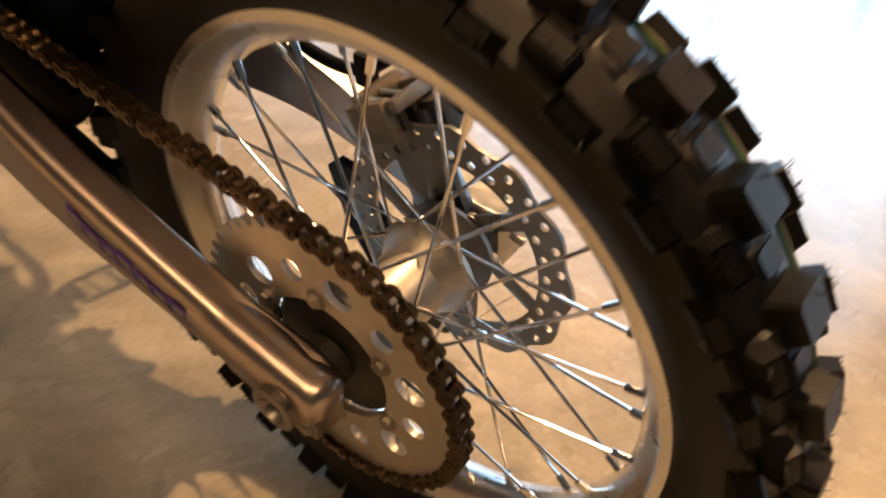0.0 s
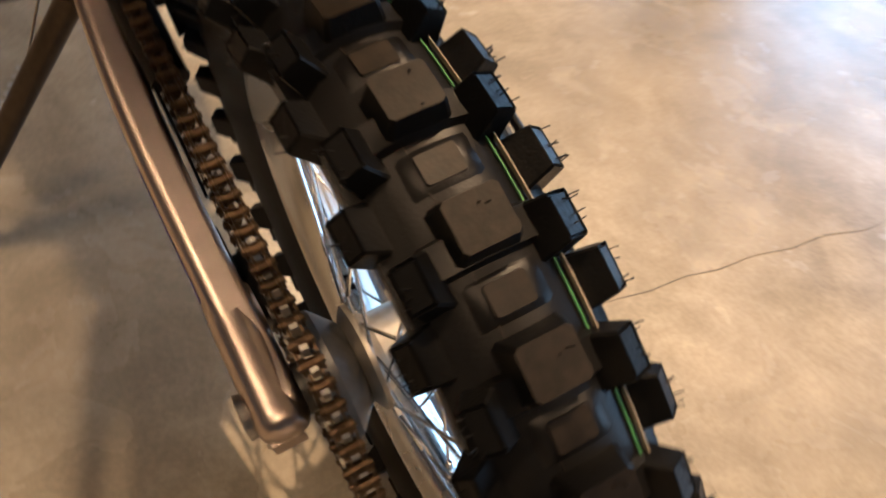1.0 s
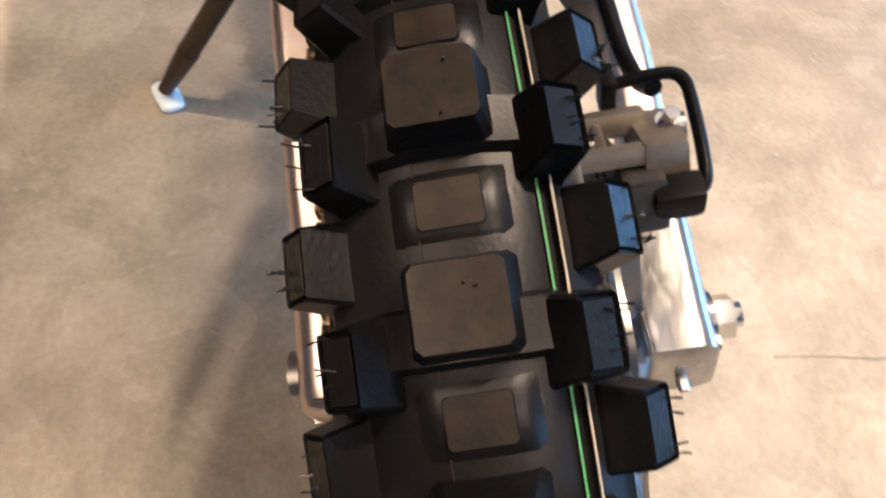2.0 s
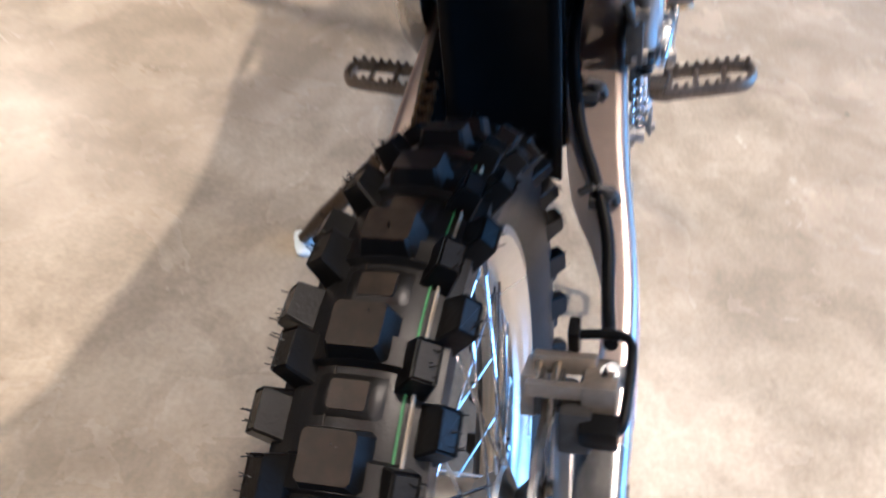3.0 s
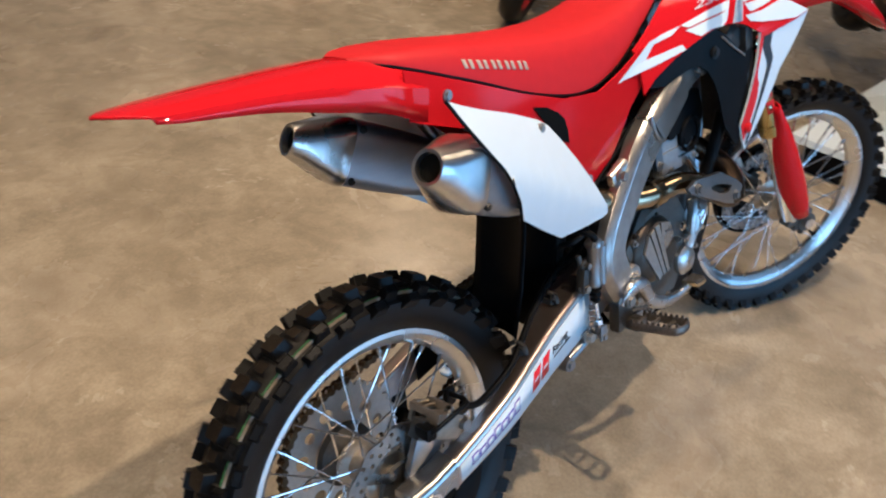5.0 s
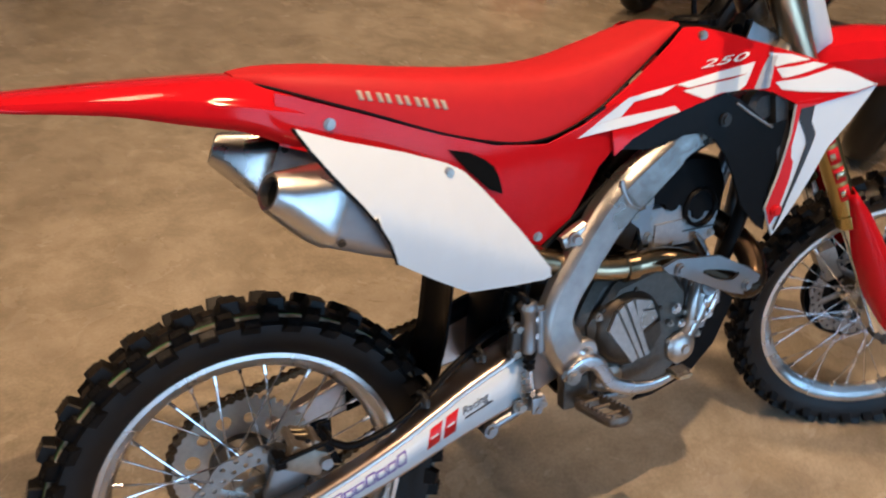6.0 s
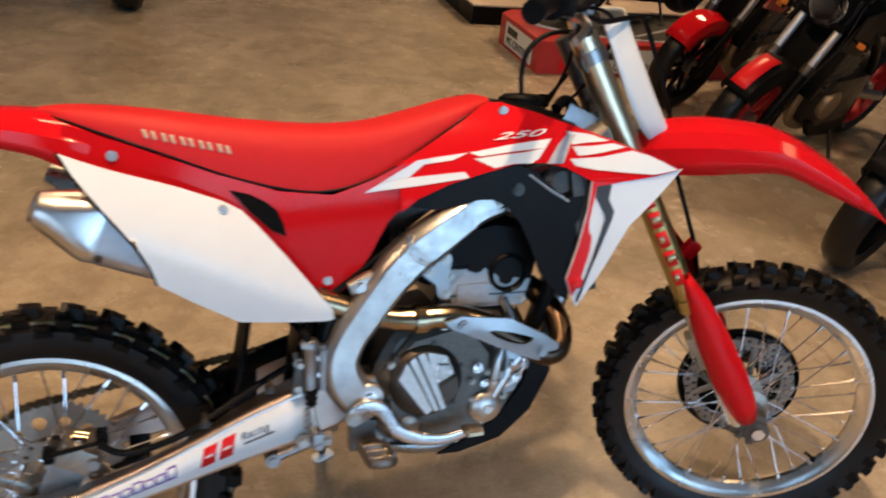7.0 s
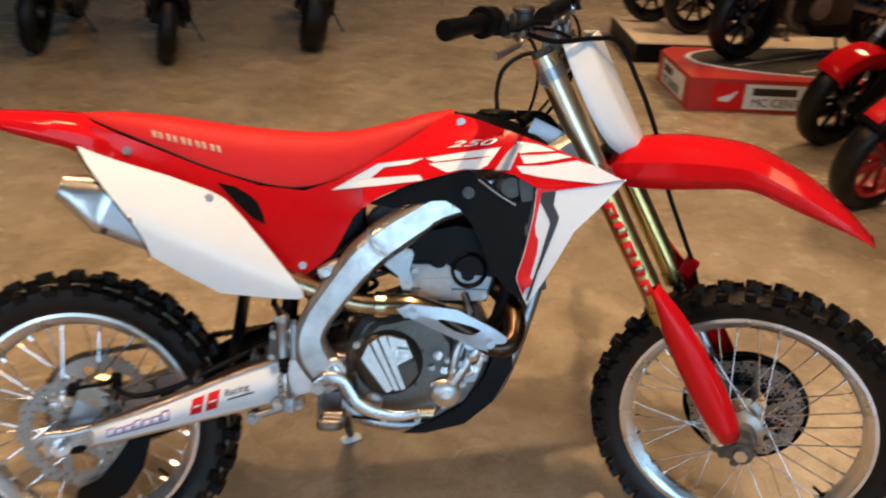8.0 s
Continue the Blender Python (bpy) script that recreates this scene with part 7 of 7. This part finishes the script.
def street_bike(m, paint, label, fender_mat, wide=1.0, wheel_mat=None):
    """A parked road motorcycle: front wheel at its origin on the floor, body along -x."""
    ob = thing("street_motorcycle", label, "motorcycle", m, "parked motorcycles")
    for name, x, r, w in (("front_wheel", 0.0, 0.300, 0.066 * wide), ("rear_wheel", -1.36, 0.310, 0.078 * wide)):
        t = part(name, lathe([(r - 0.085, -w * 0.7), (r - 0.05, -w), (r - 0.025, -w * 0.88), (r - 0.006, -w * 0.5), (r, 0), (r - 0.006, w * 0.5), (r - 0.025, w * 0.88), (r - 0.05, w), (r - 0.085, w * 0.7)], 56, True, (x, 0, r)), RUBBER, ob, "black road tyre")
        part("rim", lathe([(r - 0.080, -w * 0.72), (r - 0.088, -w * 0.72), (r - 0.105, -w * 0.2), (r - 0.105, w * 0.2), (r - 0.088, w * 0.72), (r - 0.080, w * 0.72)], 48, True, (x, 0, r)), wheel_mat or BLACK, t)
        for k in range(10):
            a = 2 * math.pi * k / 10
            d = Vector((math.cos(a), 0, math.sin(a)))
            part("wheel_spoke", tube([Vector((x, 0, r)) + d * 0.03, Vector((x, 0, r)) + d * (r - 0.098)], [0.017, 0.012], 3, 8), wheel_mat or BLACK, t)
        part("hub", lathe([(0.0, -0.05), (0.045, -0.05), (0.05, 0), (0.045, 0.05), (0.0, 0.05)], 24, False, (x, 0, r)), SATIN, t)
        part("brake_disc", lathe([(0.075, -0.055), (0.145, -0.055), (0.145, -0.050), (0.075, -0.050)], 40, True, (x, 0, r)), STEEL, t)
    sl_ = 0.48
    for s in (-1, 1):
        leg = part("fork_slider", join(tube([(0.02, s * 0.10, 0.29), (-0.30 * sl_, s * 0.10, 0.60)], [0.026, 0.029], 4, 14), box((0.07, 0.05, 0.06), 0.014, Matrix.Translation((0.02, s * 0.10, 0.30))), box((0.05, 0.035, 0.11), 0.010, Matrix.Translation((-0.10, s * 0.085, 0.40)))), BLACK, ob, "black fork slider")
        part("seal_cap", tube([(-0.29 * sl_, s * 0.10, 0.585), (-0.335 * sl_, s * 0.10, 0.63)], 0.033, 3, 14), DARK_CAST, leg)
        part("stanchion", tube([(-0.32 * sl_, s * 0.10, 0.62), (-0.52 * sl_, s * 0.10, 0.83)], 0.0225, 4, 16), FORK_M, ob, "bright steel fork tube")
        part("upper_fork", tube([(-0.51 * sl_, s * 0.10, 0.82), (-0.68 * sl_, s * 0.10, 1.00)], 0.027, 4, 14), BLACK, ob)
        part("brake_hose", tube([(0.0, s * 0.125, 0.36), (-0.06, s * 0.15, 0.56), (-0.18, s * 0.165, 0.76), (-0.30, s * 0.13, 0.98), (-0.40, s * 0.16, 1.04)], 0.0055, 20, 8), BLACK, ob)
        signal = part("turn_signal", join(tube([(-0.30, s * 0.10, 0.80), (-0.28, s * 0.20, 0.80)], 0.008, 3, 8), box((0.045, 0.058, 0.040), 0.014, Matrix.Translation((-0.28, s * 0.225, 0.80)))), BLACK, ob, "black turn signal")
        part("amber_lens", box((0.012, 0.040, 0.026), 0.005, Matrix.Translation((-0.255, s * 0.225, 0.80))), AMBER_M, signal, "amber lens")
    part("fork_clamp", join(box((0.07, 0.26, 0.035), 0.010, Matrix.Translation((-0.51 * sl_, 0, 0.83))), box((0.07, 0.26, 0.03), 0.010, Matrix.Translation((-0.66 * sl_, 0, 0.98)))), BLACK, ob, "black fork clamp")
    secs_ = []
    for k in range(11):
        a = radians(36 + 108 * k / 10)
        secs_.append([((0.325 + dr) * math.cos(a), y, 0.30 + (0.325 + dr) * math.sin(a)) for y, dr in ((-0.090, -0.085), (-0.088, -0.035), (-0.074, -0.002), (0, 0.014), (0.074, -0.002), (0.088, -0.035), (0.090, -0.085))])
    f = part("front_fender", loft(secs_, False, False), fender_mat, ob, "front fender")
    f.modifiers.new("thickness", "SOLIDIFY").thickness = 0.004
    part("engine", join(box((0.42, 0.34, 0.30), 0.05, Matrix.Translation((-0.66, 0, 0.40))), box((0.24, 0.26, 0.30), 0.03, Matrix.Translation((-0.52, 0, 0.62)) @ Matrix.Rotation(radians(20), 4, "Y")),
                        lathe([(0.0, -0.19), (0.09, -0.19), (0.10, -0.16)], 24, False, (-0.72, 0, 0.40))), DARK_CAST, ob, "dark engine block")
    for k in range(7):
        part("cooling_fin", box((0.26, 0.28, 0.010), 0.003, Matrix.Translation((-0.52, 0, 0.53 + 0.03 * k)) @ Matrix.Rotation(radians(20), 4, "Y")), SATIN, ob)
    part("exhaust", join(*[tube([(-0.42, y, 0.62), (-0.30, y * 1.2, 0.50), (-0.36, y, 0.28), (-0.60, y, 0.22), (-0.95, -0.12, 0.24)], 0.025, 24, 12) for y in (-0.07, 0.07)], tube([(-0.95, -0.15, 0.25), (-1.05, -0.19, 0.29), (-1.42, -0.21, 0.42)], [0.03, 0.052, 0.050], 10, 14)), BEIGE_M, ob, "heat-tinted exhaust")
    part("tank", loft([[(x, w * math.cos(a), z + h * math.sin(a)) for a in [2 * math.pi * k / 16 for k in range(16)]] for x, w, z, h in ((-0.36, 0.07, 0.88, 0.05), (-0.44, 0.14, 0.89, 0.10), (-0.58, 0.155, 0.89, 0.11), (-0.74, 0.11, 0.86, 0.08), (-0.82, 0.06, 0.84, 0.04))]), paint, ob, "painted fuel tank")
    part("seat", loft([[(x, w * math.cos(a), z + 0.045 * math.sin(a)) for a in [2 * math.pi * k / 12 for k in range(12)]] for x, w, z in ((-0.78, 0.09, 0.80), (-0.95, 0.14, 0.79), (-1.2, 0.13, 0.82), (-1.45, 0.10, 0.85))]), BLACK, ob, "black seat")
    part("tail", loft([[(x, w * math.cos(a), z + 0.03 * math.sin(a)) for a in [2 * math.pi * k / 12 for k in range(12)]] for x, w, z in ((-1.15, 0.11, 0.76), (-1.45, 0.09, 0.80), (-1.66, 0.05, 0.82))]), paint, ob, "painted tail")
    part("swingarm", join(*[tube([(-0.86, s * 0.10, 0.40), (-1.36, s * 0.11, 0.31)], 0.030, 4, 10) for s in (-1, 1)]), SATIN, ob)
    part("frame", join(*[tube([(-0.30, s * 0.05, 0.88), (-0.55, s * 0.14, 0.80), (-0.82, s * 0.14, 0.60), (-0.86, s * 0.12, 0.38)], 0.026, 14, 10) for s in (-1, 1)]), BLACK, ob)
    part("radiator", box((0.05, 0.32, 0.30), 0.01, Matrix.Translation((-0.30, 0, 0.60)) @ Matrix.Rotation(radians(-20), 4, "Y")), BLACK, ob)
    for s in (-1, 1):
        part("engine_cover", lathe([(0.0, 0.176), (0.055, 0.184), (0.080, 0.178), (0.088, 0.160), (0.084, 0.140)], 24, False, (-0.52, 0, 0.40)) if s > 0 else mirrored(lathe([(0.0, 0.176), (0.055, 0.184), (0.080, 0.178), (0.088, 0.160), (0.084, 0.140)], 24, False, (-0.52, 0, 0.40))), BEIGE_M, ob, "bronze engine cover")
        part("belly_pan", loft([[(x, s * y, z) for x, z in ((-0.40, 0.30), (-0.52, 0.20), (-0.84, 0.17), (-0.92, 0.26), (-0.70, 0.30))] for y in (0.13, 0.165)]), BLACK, ob, "black belly panel")
        part("tank_wing", loft([[(x, s * y, z) for x, z, y in ((-0.24, 0.74, 0.17), (-0.34, 0.90, 0.16), (-0.58, 0.93, 0.165), (-0.66, 0.80, 0.16), (-0.46, 0.70, 0.175))], [(x, s * (y - 0.02), z) for x, z, y in ((-0.24, 0.74, 0.17), (-0.34, 0.90, 0.16), (-0.58, 0.93, 0.165), (-0.66, 0.80, 0.16), (-0.46, 0.70, 0.175))]]), paint, ob, "painted side wing")
    hl = part("headlight", lathe([(0.093, 0.012), (0.104, 0.010), (0.108, -0.01), (0.104, -0.07), (0.06, -0.13), (0, -0.14)], 32, False, (-0.215, 0, 0.90), "x"), BLACK, ob, "headlight")
    part("reflector", lathe([(0.0, -0.020), (0.018, 0.012), (0.022, -0.022), (0.042, 0.004), (0.046, -0.012), (0.066, 0.010), (0.070, -0.004), (0.094, 0.012)], 12, False, (-0.215, 0, 0.90), "x"), MIRROR_M, hl, "faceted chrome reflector")
    part("handlebar", tube([(-0.52, -0.37, 1.03), (-0.46, -0.22, 1.05), (-0.38, -0.08, 1.02), (-0.38, 0.08, 1.02), (-0.46, 0.22, 1.05), (-0.52, 0.37, 1.03)], 0.012, 30, 10), CHROME, ob, "handlebar")
    for s in (-1, 1):
        part("grip", tube([(-0.52, s * 0.375, 1.03), (-0.47, s * 0.26, 1.048)], 0.017, 4, 12), BLACK, ob)
        part("mirror", join(tube([(-0.46, s * 0.22, 1.05), (-0.44, s * 0.27, 1.19)], 0.005, 4, 8), box((0.02, 0.11, 0.06), 0.012, Matrix.Translation((-0.44, s * 0.29, 1.21)))), BLACK, ob)
    part("side_stand", join(tube([(-0.78, 0.12, 0.26), (-0.74, 0.27, 0.052)], 0.010, 4, 8), box((0.05, 0.03, 0.010), 0.003, Matrix.Translation((-0.74, 0.275, 0.048)))), DARK_STEEL, ob)
    return ob


def parked(x, y, heading, lean=-9.0, z=0.0):
    return Matrix.Translation((x, y, z)) @ Matrix.Rotation(radians(heading), 4, "Z") @ Matrix.Rotation(radians(lean), 4, "X") @ Matrix.Translation((0, 0, 0.004))


first = street_bike(parked(3.20, 3.12, 203, -15), DARK_RED, "black road motorcycle with a red front fender beside a platform", RED)
orange = street_bike(parked(2.93, 2.15, 204, -15), BLACK, "black road motorcycle with an orange-red fender patch and red wheels", BLACK, wheel_mat=DARK_RED)
part("fender_patch", loft([[(0.334 * math.cos(a), y, 0.302 + 0.341 * math.sin(a)) for y in (-0.045, 0, 0.045)] for a in [radians(40 + 44 * k / 6) for k in range(7)]], False, False), BRIGHT_RED, orange, "orange-red fender patch").modifiers.new("thickness", "SOLIDIFY").thickness = 0.002
part("red_rim_ring", lathe([(0.205, 0.045), (0.215, 0.045), (0.215, 0.040), (0.205, 0.040)], 40, True, (0, 0, 0.30)), DARK_RED, orange)
dark = street_bike(parked(-2.03, 4.72, 278), BLACK, "dark road motorcycle facing the aisle", BLACK)
for x, y, h, lab in ((-1.04, 4.55, 284, "dark road motorcycle with a slim front wheel"),):
    c = copy_thing(dark, parked(x, y, h))
    tagged(c, lab)
for x, y, h, z in ((3.13, 5.52, 188, 0.16), (2.90, 6.02, 186, 0.16), (4.8, 5.6, 188, 0.16)):
    c = copy_thing(dark, parked(x, y, h, z=z))
    tagged(c, "dark motorcycle standing on the long pale platform")
street_bike(parked(-0.05, 5.12, 276), BLACK, "dark road motorcycle with a broad tyre facing the aisle", BLACK, 1.5)
c = copy_thing(dark, parked(3.04, 4.29, 204, z=0.226))
tagged(c, "dark motorcycle standing on the red platform")
street_bike(parked(2.86, 1.11, 205, -13), BLUE_M, "black road motorcycle with a blue tank at the row's end", BLACK)
c = copy_thing(dark, parked(2.98, 0.02, 214, z=0.1605))
tagged(c, "dark motorcycle standing on the white platform")

# a hairline crack in the concrete
crack_pts = [(0.150, -0.40), (0.148, -0.47), (0.142, -0.53), (0.145, -0.60), (0.136, -0.66), (0.138, -0.74), (0.126, -0.82), (0.128, -0.90), (0.110, -0.98), (0.112, -1.10), (0.09, -1.25)]
rows_ = [[(x - w, y, 0.0012), (x + w, y, 0.0012), (x + w, y, 0.0004), (x - w, y, 0.0004)] for (x, y), w in zip(crack_pts, (0.0003, 0.0006, 0.0009, 0.0006, 0.0008, 0.0006, 0.0008, 0.0010, 0.0006, 0.0007, 0.0003))]
tagged(part("floor_crack", loft(rows_), CRACK_M, None), "thin dark hairline crack in the concrete floor", kind="structure")
